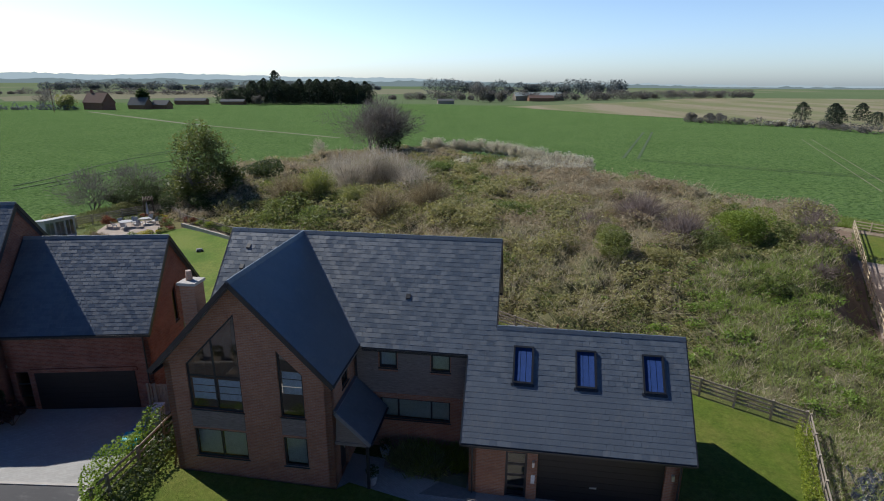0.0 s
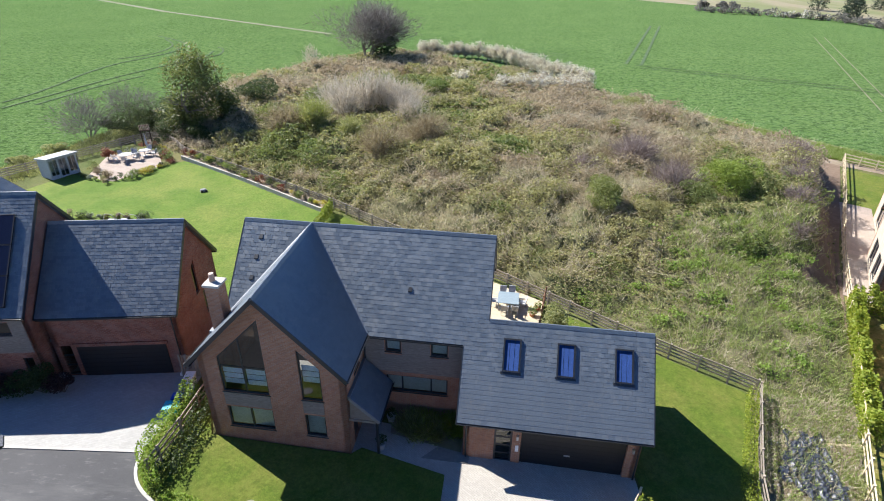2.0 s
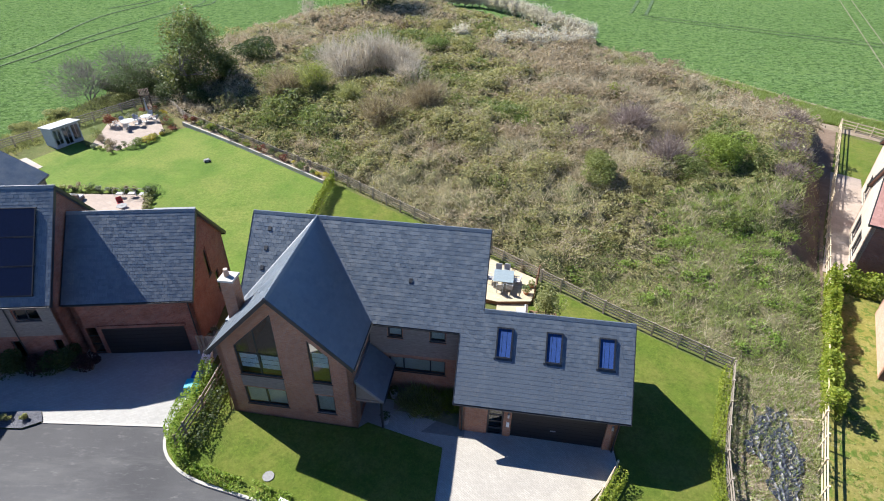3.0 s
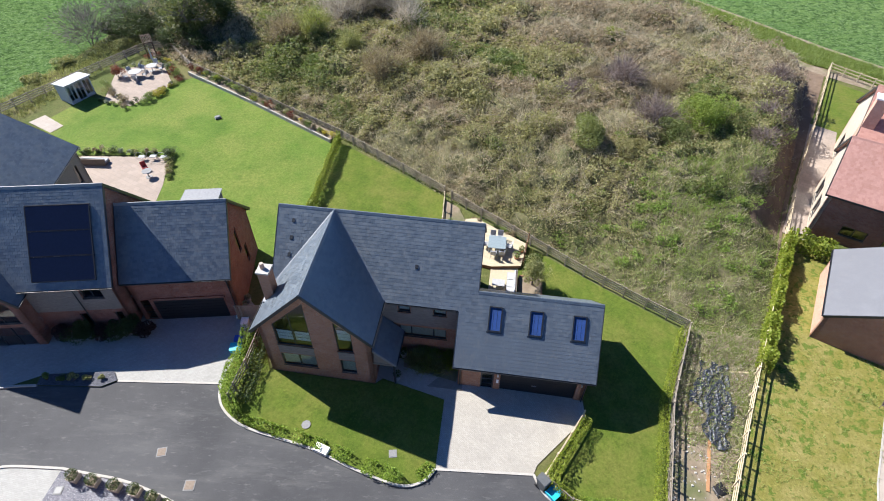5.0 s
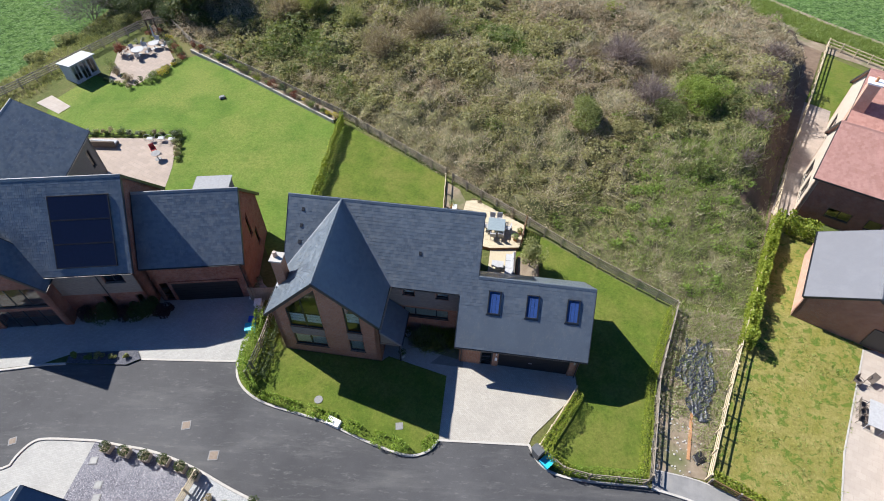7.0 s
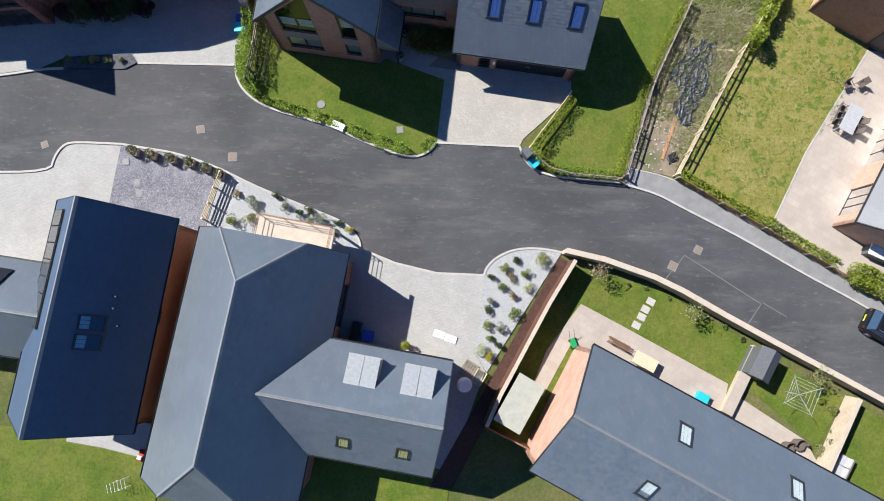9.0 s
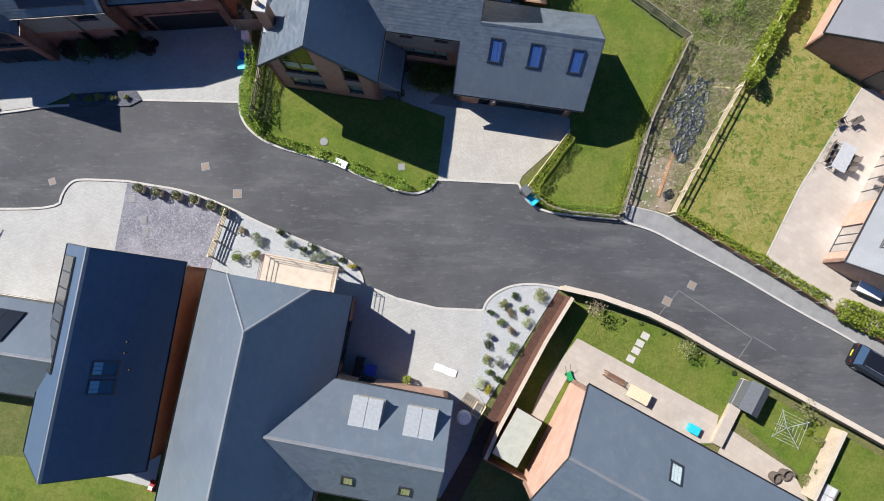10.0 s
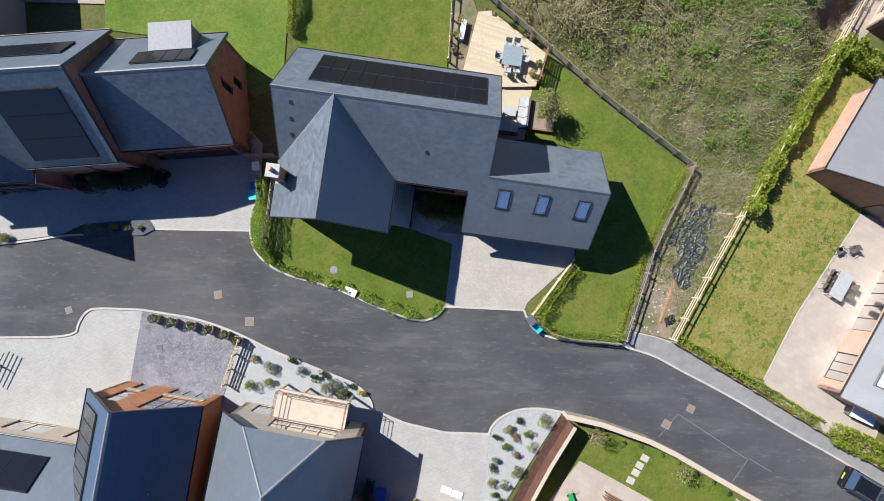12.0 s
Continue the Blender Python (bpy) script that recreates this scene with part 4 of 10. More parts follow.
zone("bank_foot", [(24.9, 26.2), (31.0, 38.0), (37.4, 50.4), (46.4, 66.6), (47.0, 70.0), (50.0, 68.9), (42.4, 56.4), (34.8, 44.3), (27.9, 31.9), (24.6, 26.0)], mottled("red_earth", (0.14, 0.095, 0.065), (0.22, 0.16, 0.115), 1.5, 0.95, 20, 0.7, 0.04), 0.035, "bare red-brown earth below the bank", "ground")
zone("path_north_east", [(31.0, 37.6), (34.6, 43.4), (42.0, 56.0), (44.2, 54.2), (36, 40), (32.5, 36.5)], TERRACE, 0.06, "paved side path", "path")


# ---- the main house: a gabled wing, a long range behind it and a garage under a catslide ----
def main_house():
    h = thing("detached_house", pose(-11.75, 21.85, 0, 0, 0, -7.2), "red-brick house with slate roofs, glazed gable and timber cladding", "house")
    b = -0.3                                   # walls go down below the ground
    k = 1.044                                  # pitch of the long front slope

    def front(v):
        return 3.08 + k * (v - 0.52)
    RZ, RV = front(7.1), 7.1                   # main ridge
    UZ, UU = 9.95, 3.8                         # gable ridge
    kg = 1.04                                  # pitch of the gable wing

    # gable wing walls
    g_eave = UZ - kg * 3.75
    win1 = [(1.05, 3.72), (3.48, 3.72), (3.48, 8.30), (1.05, 5.85)]
    low1 = rect(1.05, 3.48, 1.36, 2.74)
    win2 = [(5.15, 3.70), (6.22, 3.70), (6.22, 5.74), (5.15, 6.80)]
    low2 = rect(5.15, 6.22, 1.28, 2.72)
    wall("front_wall", "v", 0.2, [(0.05, b), (7.4, b), (7.4, g_eave - 0.02), (UU, UZ - 0.2), (0.05, g_eave - 0.14)], [win1, low1, win2, low2], 0.3, BRICK, h, "buff-red brick gable wall")
    gw = window(h, "v", 0.24, win1, (2.28,), (5.3,), name="gable_window")
    for a, c in ((1.15, 2.22), (2.34, 3.4)):
        for i in range(3):
            Geo().box(a, 0.42, 4.12 + i * 0.34, c, 0.43, 4.42 + i * 0.34).part("blind", BLIND_BLUE, gw, "pale blue pleated blind")
    window(h, "v", 0.24, low1, (2.28,), blind=True)
    gw = window(h, "v", 0.24, win2, (), (), name="gable_window")
    for i in range(3):
        Geo().box(5.24, 0.42, 4.7 + i * 0.36, 6.13, 0.43, 5.02 + i * 0.36).part("blind", BLIND_BLUE, gw, "pale blue pleated blind")
    window(h, "v", 0.24, low2, blind=True)
    for a, c in ((1.05, 3.48), (5.15, 6.22)):
        for i in range(6):
            z = 2.86 + i * 0.135
            Geo().hexa([(a, 0.165, z), (c, 0.165, z), (c, 0.2, z + 0.0), (a, 0.2, z)], [(a, 0.185, z + 0.13), (c, 0.185, z + 0.13), (c, 0.2, z + 0.13), (a, 0.2, z + 0.13)]).part("cladding_board", CLADDING, h)
    wall("side_wall", "u", 0.05, [(0.2, b), (7.0, b), (7.0, 5.95), (0.2, 5.95)], [], 0.3, BRICK, h)
    wall("side_wall", "u", 7.4, [(0.2, b), (3.4, b), (3.4, 5.95), (0.2, 5.95)], [rect(0.95, 1.95, 0.4, 2.45), rect(1.6, 2.5, 4.4, 5.5)], -0.3, BRICK, h)
    window(h, "u", 7.37, rect(1.6, 2.5, 4.4, 5.5), inward=-1)
    dr = Geo().box(7.2, 0.95, 0.4, 7.26, 1.95, 2.45).part("front_door", FRAME, h, "dark front door under the porch")
    Geo().box(7.27, 1.75, 1.3, 7.31, 1.8, 1.7).part("door_handle", ALU, dr)
    # main range walls
    ups = [rect(8.6, 9.43, 4.6, 5.62), rect(11.02, 11.9, 4.58, 5.62)]
    lows = [rect(8.58, 11.92, 1.92, 3.03)]
    wall("range_wall", "v", 3.4, [(7.4, b), (13.2, b), (13.2, 5.85), (7.4, 5.85)], ups + lows, 0.3, BRICK, h)
    for o in ups:
        window(h, "v", 3.43, o, sill=True, blind=True)
    window(h, "v", 3.43, lows[0], (9.44, 11.02), blind=True)
    z = 3.32
    while z < 5.75:
        spans = [(7.42, 12.95)]
        if z + 0.15 > 4.5 and z < 5.66:
            spans = [(7.42, 8.55), (9.48, 10.97), (11.95, 12.95)]
        for a, c in spans:
            Geo().hexa([(a, 3.355, z), (c, 3.355, z), (c, 3.4, z), (a, 3.4, z)], [(a, 3.375, z + 0.155), (c, 3.375, z + 0.155), (c, 3.4, z + 0.155), (a, 3.4, z + 0.155)]).part("cladding_board", CLADDING, h)
        z += 0.16
    wall("back_wall", "v", 10.8, [(0.05, b), (13.7, b), (13.7, 5.95), (0.05, 5.95)], [rect(2, 5, 0.4, 2.5), rect(8, 12, 0.4, 2.5), rect(2.5, 4, 3.7, 5), rect(9, 10.5, 3.7, 5)], -0.3, BRICK, h)
    for o in (rect(2, 5, 0.4, 2.5), rect(8, 12, 0.4, 2.5), rect(2.5, 4, 3.7, 5), rect(9, 10.5, 3.7, 5)):
        window(h, "v", 10.77, o, ((o[0][0] + o[1][0]) / 2,), inward=-1)
    gable = [(3.4, b), (10.8, b), (10.8, 5.95), (RV, RZ - 0.2), (3.4, 5.95)]
    wall("west_gable_wall", "u", 0.05, [(7.0, b), (10.8, b), (10.8, 5.95), (RV, RZ - 0.2), (7.0, RZ - 0.25)], [], 0.3, BRICK, h)
    wall("east_gable_wall", "u", 13.75, [(3.4, b), (10.8, b), (10.8, 5.95), (RV, RZ - 0.2), (3.4, front(3.4) - 0.2)], [rect(8.2, 10.2, 0.4, 2.5)], -0.3, BRICK, h)
    window(h, "u", 13.72, rect(8.2, 10.2, 0.4, 2.5), (9.2,), inward=-1)
    # garage walls
    gd, sd = rect(15.93, 21.02, 0.1, 2.52), rect(14.6, 15.5, 0.2, 2.49)
    wall("garage_wall", "v", 1.0, [(13.05, b), (21.65, b), (21.65, 2.98), (13.05, 2.98)], [gd, sd], 0.3, BRICK, h)
    wall("garage_wall", "u", 13.05, [(1.0, b), (3.4, b), (3.4, front(3.4) - 0.2), (1.0, 3.0)], [], 0.3, BRICK, h)
    wall("garage_wall", "u", 21.65, [(1.0, b), (7.1, b), (7.1, 3.0), (4.05, 6.6), (1.0, 3.3)], [], -0.3, BRICK, h)
    wall("garage_wall", "v", 7.1, [(13.75, b), (21.65, b), (21.65, 3.1), (13.75, 3.1)], [], -0.3, BRICK, h)
    door = Geo().box(15.95, 1.12, 0.11, 21.0, 1.16, 2.5).part("garage_door", BLACK, h, "wide black sectional garage door")
    for i in range(8):
        Geo().hexa([(15.98, 1.1, 0.12 + i * 0.295), (20.97, 1.1, 0.12 + i * 0.295), (20.97, 1.14, 0.12 + i * 0.295), (15.98, 1.14, 0.12 + i * 0.295)],
                  [(15.98, 1.1, 0.405 + i * 0.295), (20.97, 1.1, 0.405 + i * 0.295), (20.97, 1.14, 0.405 + i * 0.295), (15.98, 1.14, 0.405 + i * 0.295)]).part("door_panel", BLACK, door)
    Geo().box(18.1, 1.06, 1.0, 18.4, 1.1, 1.06).part("handle", ALU, door)
    sdo = window(h, "v", 1.03, sd, (), (0.75, 1.3, 1.85), name="side_door", sill=False, w=0.1)
    Geo().box(15.68, 0.96, 1.05, 15.84, 1.0, 1.45).part("plaque", WHITE, h, "small pale oval plaque")
    for u in (15.75, 21.3):
        Geo().box(u - 0.05, 0.88, 1.9, u + 0.05, 1.0, 2.15).part("wall_lamp", ALU, h)

    # roofs: the long front slope, cut by the gable wing and carried down over the garage
    ov = 0.18
    ev = 3.1
    # valley: gable wing's slopes meet the front slope where both have one height
    def valley(side):
        top_v = (UZ - front(0)) / k
        return (UU, min(top_v, RV), UZ)
    apex = valley(0)
    zl = front(ev)
    du = (UZ - zl) / kg
    # left part of the front slope, between west verge and valley
    roof_slope(h, [(-0.05, ev, zl), (0.02, ev, zl), (UU, RV, RZ), (-0.05, RV, RZ)], SLATE)
    roof_slope(h, [(UU + du, ev, zl), (13.93, ev, zl), (13.93, RV, RZ), (UU, RV, RZ)], SLATE)
    # catslide over the garage
    roof_slope(h, [(12.72, 0.52, 3.08), (22.0, 0.52, 3.08), (22.0, 4.05, front(4.05)), (13.93, 4.05, front(4.05)), (13.93, ev, zl), (12.72, ev, zl)], SLATE, singles=300)
    back = 11.1
    zb = RZ - k * (back - RV)
    roof_slope(h, [(13.93, back, zb), (-0.05, back, zb), (-0.05, RV, RZ), (13.93, RV, RZ)], SLATE)
    gb = 7.58
    roof_slope(h, [(22.0, gb, front(4.05) - k * (gb - 4.05)), (13.7, gb, front(4.05) - k * (gb - 4.05)), (13.7, 4.05, front(4.05)), (22.0, 4.05, front(4.05))], SLATE)
    # gable wing slopes
    ul, ur = -0.12, 7.75
    zwl, zwr = UZ - kg * (UU - ul), UZ - kg * (ur - UU)
    vf = -0.5
    def meet(u):
        z = UZ - kg * abs(u - UU)
        return (u, min(RV, 0.52 + (z - 3.08) / k), z)
    roof_slope(h, [meet(ul), (ul, vf, zwl), (UU, vf, UZ), meet(UU)], SLATE, lift=0.002)
    roof_slope(h, [(ur, vf, zwr), meet(ur), meet(UU), (UU, vf, UZ)], SLATE, lift=0.002)
    ridge(h, (UU, vf, UZ), (UU, apex[1], UZ), SLATE)
    ridge(h, (-0.05, RV, RZ), (13.93, RV, RZ), SLATE)
    ridge(h, (13.93, 4.05, front(4.05)), (22.0, 4.05, front(4.05)), SLATE)
    m1, m2 = meet(ul), meet(ur)
    for a, c in ((m1, meet(UU)), (m2, meet(UU))):
        Geo().beam(Vector(a) + Vector((0, 0, 0.015)), Vector(c) + Vector((0, 0, 0.015)), 0.16, 0.03).part("valley_lead", LEAD, h)
    verge(h, (ul, vf, zwl), (UU, vf, UZ))
    verge(h, (ur, vf, zwr), (UU, vf, UZ))
    verge(h, (-0.05, ev, zl), (-0.05, RV, RZ))
    verge(h, (-0.05, back, zb), (-0.05, RV, RZ))
    verge(h, (13.93, 4.05, front(4.05)), (13.93, RV, RZ))
    verge(h, (13.93, back, zb), (13.93, RV, RZ))
    verge(h, (22.0, 0.52, 3.08), (22.0, 4.05, front(4.05)))
    verge(h, (22.0, gb, 3.08), (22.0, 4.05, front(4.05)))
    verge(h, (12.72, 0.52, 3.08), (12.72, ev, zl))
    gutter(h, (ur, vf, zwr), (ur, ev, zwr), (1, 0, 0))
    gutter(h, (ul, vf, zwl), (ul, ev - 0.1, zwl), (-1, 0, 0))
    gutter(h, (7.9, ev, zl), (12.7, ev, zl), (0, -1, 0))
    gutter(h, (12.72, 0.52, 3.08), (22.0, 0.52, 3.08), (0, -1, 0))
    gutter(h, (13.93, back, zb), (-0.05, back, zb), (0, 1, 0))
    Geo().box(ul + 0.05, vf + 0.06, zwl - 0.22, 0.05, 7.0, zwl - 0.18).part("soffit", FRAME, h)
    pipe(h, (13.2, 0.94), -0.1, 2.95)
    pipe(h, (21.55, 0.92), -0.1, 2.95)
    pipe(h, (7.52, 3.3), 0, 5.8)
    # roof windows on the garage slope
    x, y = Vector((1, 0, 0)), Vector((0, 1, k)).normalized()
    nrm = x.cross(y)
    for u in (14.72, 17.36, 20.12):
        skylight(h, Vector((u, 2.32, front(2.32))), x, y, nrm, 0.88, 1.64)
    # vents
    for u, v in ((1.0, 6.3), (0.95, 5.5), (9.6, 4.75), (0.9, 4.7)):
        Geo().hexa([(u, v, front(v) + 0.02), (u + 0.2, v, front(v) + 0.02), (u + 0.2, v + 0.18, front(v + 0.18) + 0.02), (u, v + 0.18, front(v + 0.18) + 0.02)],
                   [(u, v, front(v) + 0.08), (u + 0.2, v, front(v) + 0.08), (u + 0.2, v + 0.18, front(v + 0.18) + 0.04), (u, v + 0.18, front(v + 0.18) + 0.04)]).part("roof_vent", FRAME, h)
    # solar array on the back slope
    def bz(v):
        return RZ - k * (v - RV)
    solar(h, [(13.0, 10.6, bz(10.6)), (1.9, 10.6, bz(10.6)), (1.9, 8.0, bz(8.0)), (13.0, 8.0, bz(8.0))], 11, 2)
    # chimney
    c = Geo()
    c.box(0.17, 1.8, 0.0, 0.87, 2.52, 8.75)
    ch = c.part("chimney", BRICK, h, "brick chimney with a pale cap and clay pot")
    Geo().box(0.1, 1.73, 8.75, 0.94, 2.59, 8.87).part("cap", STONE, ch)
    Geo().tube((0.42, 2.2, 8.9), (0.42, 2.2, 9.3), 0.15, 0.12, 12).part("pot", BRICK_PINK, ch)
    Geo().box(0.0, 1.66, 6.05, 1.04, 2.72, 6.2).part("flashing", LEAD, ch)
    # porch on the side of the gable wing
    pv0, pv1, pu, pz = 0.3, 3.25, 8.95, 4.1
    roof_slope(h, [(pu, pv0, 2.72), (pu, pv1, 2.72), (7.5, pv1, pz), (7.5, pv0, pz)], SLATE, name="porch_roof")
    Geo().beam((7.5, pv0, pz + 0.03), (7.5, pv1, pz + 0.03), 0.16, 0.04).part("flashing", LEAD, h)
    verge(h, (pu, pv0, 2.74), (7.5, pv0, pz + 0.02), LEAD, 0.06, 0.16)
    Geo().hexa([(7.42, pv0 + 0.08, 2.62), (pu - 0.1, pv0 + 0.08, 2.62), (7.5, pv0 + 0.08, pz - 0.22)], [(7.42, pv0 + 0.12, 2.62), (pu - 0.1, pv0 + 0.12, 2.62), (7.5, pv0 + 0.12, pz - 0.22)]).part("porch_gable", CLADDING, h)
    gutter(h, (pu, pv0, 2.72), (pu, pv1, 2.72), (1, 0, 0))
    Geo().beam((pu - 0.15, pv0 + 0.1, 0.1), (pu - 0.15, pv0 + 0.1, 2.6), 0.12).part("porch_post", FRAME, h)
    Geo().beam((7.4, pv0 + 0.1, 2.56), (pu - 0.1, pv0 + 0.1, 2.56), 0.12, 0.14).part("porch_beam", CLADDING, h)
    Geo().beam((pu - 0.15, pv0 + 0.1, 2.56), (pu - 0.15, pv1, 2.56), 0.12, 0.14).part("porch_beam", CLADDING, h)
    # inside: floors and back partitions, added out of sight, keep the rooms dim
    Geo().box(0.4, 0.55, 2.95, 7.1, 7.0, 3.1).part("floor", ROOM, h)
    Geo().box(0.4, 5.0, 0.4, 7.1, 5.1, 5.9).part("partition", ROOM, h)
    Geo().box(7.6, 6.0, 0.4, 13.4, 6.1, 5.9).part("partition", ROOM, h)
    Geo().box(7.4, 3.7, 2.95, 13.4, 10.5, 3.1).part("floor", ROOM, h)
    Geo().box(0.4, 0.5, 0.2, 13.4, 10.5, 0.3).part("floor", ROOM, h)
    Geo().box(13.4, 1.3, 0.0, 21.3, 6.8, 0.08).part("floor", ROOM, h)
    return h


main_house()


# ---- neighbouring houses ----
LEAD_PALE = plain("pale_membrane", (0.2, 0.205, 0.215), 0.6)
DORMER_WHITE = plain("dormer_white", (0.27, 0.285, 0.295), 0.5)
def block(h, u0, u1, v0, v1, eave, ridge_z, along, walls, roof, base=-0.6, over=0.25, front_holes=(), holes=None, slates=True, gauge=0.25, width=0.33, ends=True, half_hip=0.0, pale_ridge=None, lift=0.008):
    """A gabled block in a house's own frame: walls u0..u1, v0..v1, ridge along "u" or "v". holes: openings by side n, s, e, w as outlines with splits."""
    holes = holes or {}
    def put(a, c, z):
        return (a, c, z) if along == "u" else (c, a, z)
    a0, a1, c0, c1 = (u0, u1, v0, v1) if along == "u" else (v0, v1, u0, u1)
    mid = (c0 + c1) / 2
    k = (ridge_z - eave) / (mid - c0 + over)
    at_wall = eave + k * over - 0.06
    sides = {"s": ("v", v0, 1), "n": ("v", v1, -1), "w": ("u", u0, 1), "e": ("u", u1, -1)}
    for key, (axis, at, inward) in sides.items():
        s0, s1 = (u0, u1) if axis == "v" else (v0, v1)
        gab = (axis == "v") != (along == "u")
        out = [(s0, base), (s1, base), (s1, at_wall), (s0, at_wall)]
        if gab:
            top = ridge_z - 0.15
            if half_hip and key in ("n", "s"):
                cut = top - half_hip
                w = half_hip / k
                out = [(s0, base), (s1, base), (s1, at_wall), (mid + w, cut), (mid - w, cut), (s0, at_wall)]
            else:
                out = [(s0, base), (s1, base), (s1, at_wall), (mid, top), (s0, at_wall)]
        if axis == "u" and not gab:
            pass
        wmat = walls.get(key, walls[""]) if isinstance(walls, dict) else walls
        hs = holes.get(key, ())
        wall("wall", axis, at, out, [o for o, *_ in hs], 0.3 * inward, wmat, h)
        for o, splits, bars in hs:
            window(h, axis, at + 0.04 * inward, o, splits, bars, inward=inward)
    e0, e1 = a0 - over, a1 + over
    for sgn in (-1, 1):
        c = c0 - over if sgn < 0 else c1 + over
        if half_hip:
            w = half_hip * 1.0
            run = w / k
            cz, cc = ridge_z - w, mid + sgn * run
            pts = [(e0, c, eave), (e1, c, eave), (e1, cc, cz), (e1 - run * 1.1, mid, ridge_z), (e0 + run * 1.1, mid, ridge_z), (e0, cc, cz)]
        else:
            pts = [(e0, c, eave), (e1, c, eave), (e1, mid, ridge_z), (e0, mid, ridge_z)]
        pts = [put(*p) for p in pts]
        roof_slope(h, pts, roof, gauge, width, lift)
        gutter(h, pts[0], pts[1], put(0, sgn, 0))
        if not half_hip:
            verge(h, pts[0], pts[3])
            verge(h, pts[1], pts[2])
    if half_hip:
        w, run = half_hip, half_hip / k
        for e, back in ((e0, e0 + run * 1.1), (e1, e1 - run * 1.1)):
            tri = [put(e, mid - run, ridge_z - w), put(e, mid + run, ridge_z - w), put(back, mid, ridge_z)]
            roof_slope(h, tri, roof, gauge, width, lift)
            for c in (mid - run, mid + run):
                ridge(h, put(e, c, ridge_z - w), put(back, mid, ridge_z), pale_ridge or roof)
                verge(h, put(e, c, ridge_z - w), put(e, c0 - over if c < mid else c1 + over, eave))
        ridge(h, put(e0 + run * 1.1, mid, ridge_z), put(e1 - run * 1.1, mid, ridge_z), pale_ridge or roof)
    else:
        ridge(h, put(e0, mid, ridge_z), put(e1, mid, ridge_z), pale_ridge or roof)
    return k


def plane_at(eave_c, eave_z, k):
    return lambda c: eave_z + k * (c - eave_c)


def west_house():
    h = thing("detached_house", pose(-15.46, 29.8, 0, 0, 0, 5), "red-brick house with ribbed slate roofs, solar panels and a wide garage", "house")
    # garage wing
    holes = {"s": [(rect(-6.9, -6.05, 0.8, 2.95), (), (1.5, 2.2))], "e": [([(0.3, 4.0), (0.85, 4.0), (0.85, 6.3), (0.3, 5.8)], (), ()), (rect(1.3, 1.9, 2.0, 3.6), (), ())]}
    block(h, -7.0, 0.15, -3.15, 4.05, 5.08, 9.15, "u", BRICK_RED, SLATE_DARK, holes=holes, gauge=0.21, width=0.3, pale_ridge=SLATE_PALE)
    d = Geo().box(-5.75, -3.19, 0.72, -0.75, -3.16, 2.9).part("garage_door", BLACK, h, "wide black garage door")
    for i in range(7):
        Geo().box(-5.72, -3.205, 0.75 + i * 0.31, -0.78, -3.185, 1.045 + i * 0.31).part("door_panel", BLACK, d)
    Geo().box(-5.9, -3.24, 2.9, -0.6, -3.16, 3.1).part("lintel", BRICK_RED, h)
    pipe(h, (0.0, -3.35), 0.4, 5.0)
    # main range
    holes = {"s": [(rect(-9.6, -8.2, 4.5, 5.3), (-8.9,), ()), (rect(-10.6, -10.0, 0.9, 2.9), (), ()), (rect(-8.2, -7.6, 0.9, 2.9), (), ())]}
    block(h, -22.0, -7.35, -4.05, 4.45, 5.8, 11.1, "u", BRICK_RED, SLATE_DARK, holes=holes, gauge=0.21, width=0.3, over=0.25, pale_ridge=SLATE_PALE)
    z = 3.3
    while z < 5.75:
        for a, c in ([(-13.25, -7.4)] if z < 4.3 or z > 5.3 else [(-13.25, -9.65), (-8.15, -7.4)]):
            Geo().box(a, -4.1, z, c, -4.05, z + 0.155).part("cladding_board", CLADDING, h)
        z += 0.16
    pipe(h, (-9.9, -4.2), 0.4, 5.7)
    # front gabled wing with tall glazing
    holes = {"s": [(rect(-18.3, -13.9, 3.3, 5.4), (-17.2, -16.1, -15.0), ()), (rect(-18.3, -13.9, 0.7, 2.9), (-17.2, -16.1, -15.0), ())]}
    block(h, -18.8, -13.3, -5.0, -3.0, 5.4, 9.0, "v", BRICK_RED, SLATE_DARK, holes=holes, gauge=0.21, width=0.3, over=0.3, pale_ridge=SLATE_PALE)
    # solar panels: front slope of the main range, back slopes
    k = (11.1 - 5.8) / 4.5
    def fz(v):
        return 5.8 + k * (v + 4.3) + 0.02
    solar(h, [(-12.2, -3.95, fz(-3.95)), (-8.0, -3.95, fz(-3.95)), (-8.0, -0.65, fz(-0.65)), (-12.2, -0.65, fz(-0.65))], 1, 3, SOLAR_BLUE)
    def bz(v):
        return 11.1 - k * (v - 0.2) + 0.02
    solar(h, [(-8.2, 3.0, bz(3.0)), (-13.0, 3.0, bz(3.0)), (-13.0, 1.7, bz(1.7)), (-8.2, 1.7, bz(1.7))], 4, 1)
    k2 = (9.15 - 5.08) / 3.85
    def gz(v):
        return 9.15 - k2 * (v - 0.45) + 0.02
    solar(h, [(-0.8, 2.3, gz(2.3)), (-4.6, 2.3, gz(2.3)), (-4.6, 1.1, gz(1.1)), (-0.8, 1.1, gz(1.1))], 4, 1)
    # flat-topped dormer on the garage's back slope
    Geo().hexa([(-3.9, 2.6, gz(2.6) - 0.1), (-1.3, 2.6, gz(2.6) - 0.1), (-1.3, 4.2, gz(4.2)), (-3.9, 4.2, gz(4.2))], [(-3.9, 2.6, 7.1), (-1.3, 2.6, 7.1), (-1.3, 4.2, 7.0), (-3.9, 4.2, 7.0)]).part("dormer", CLADDING, h)
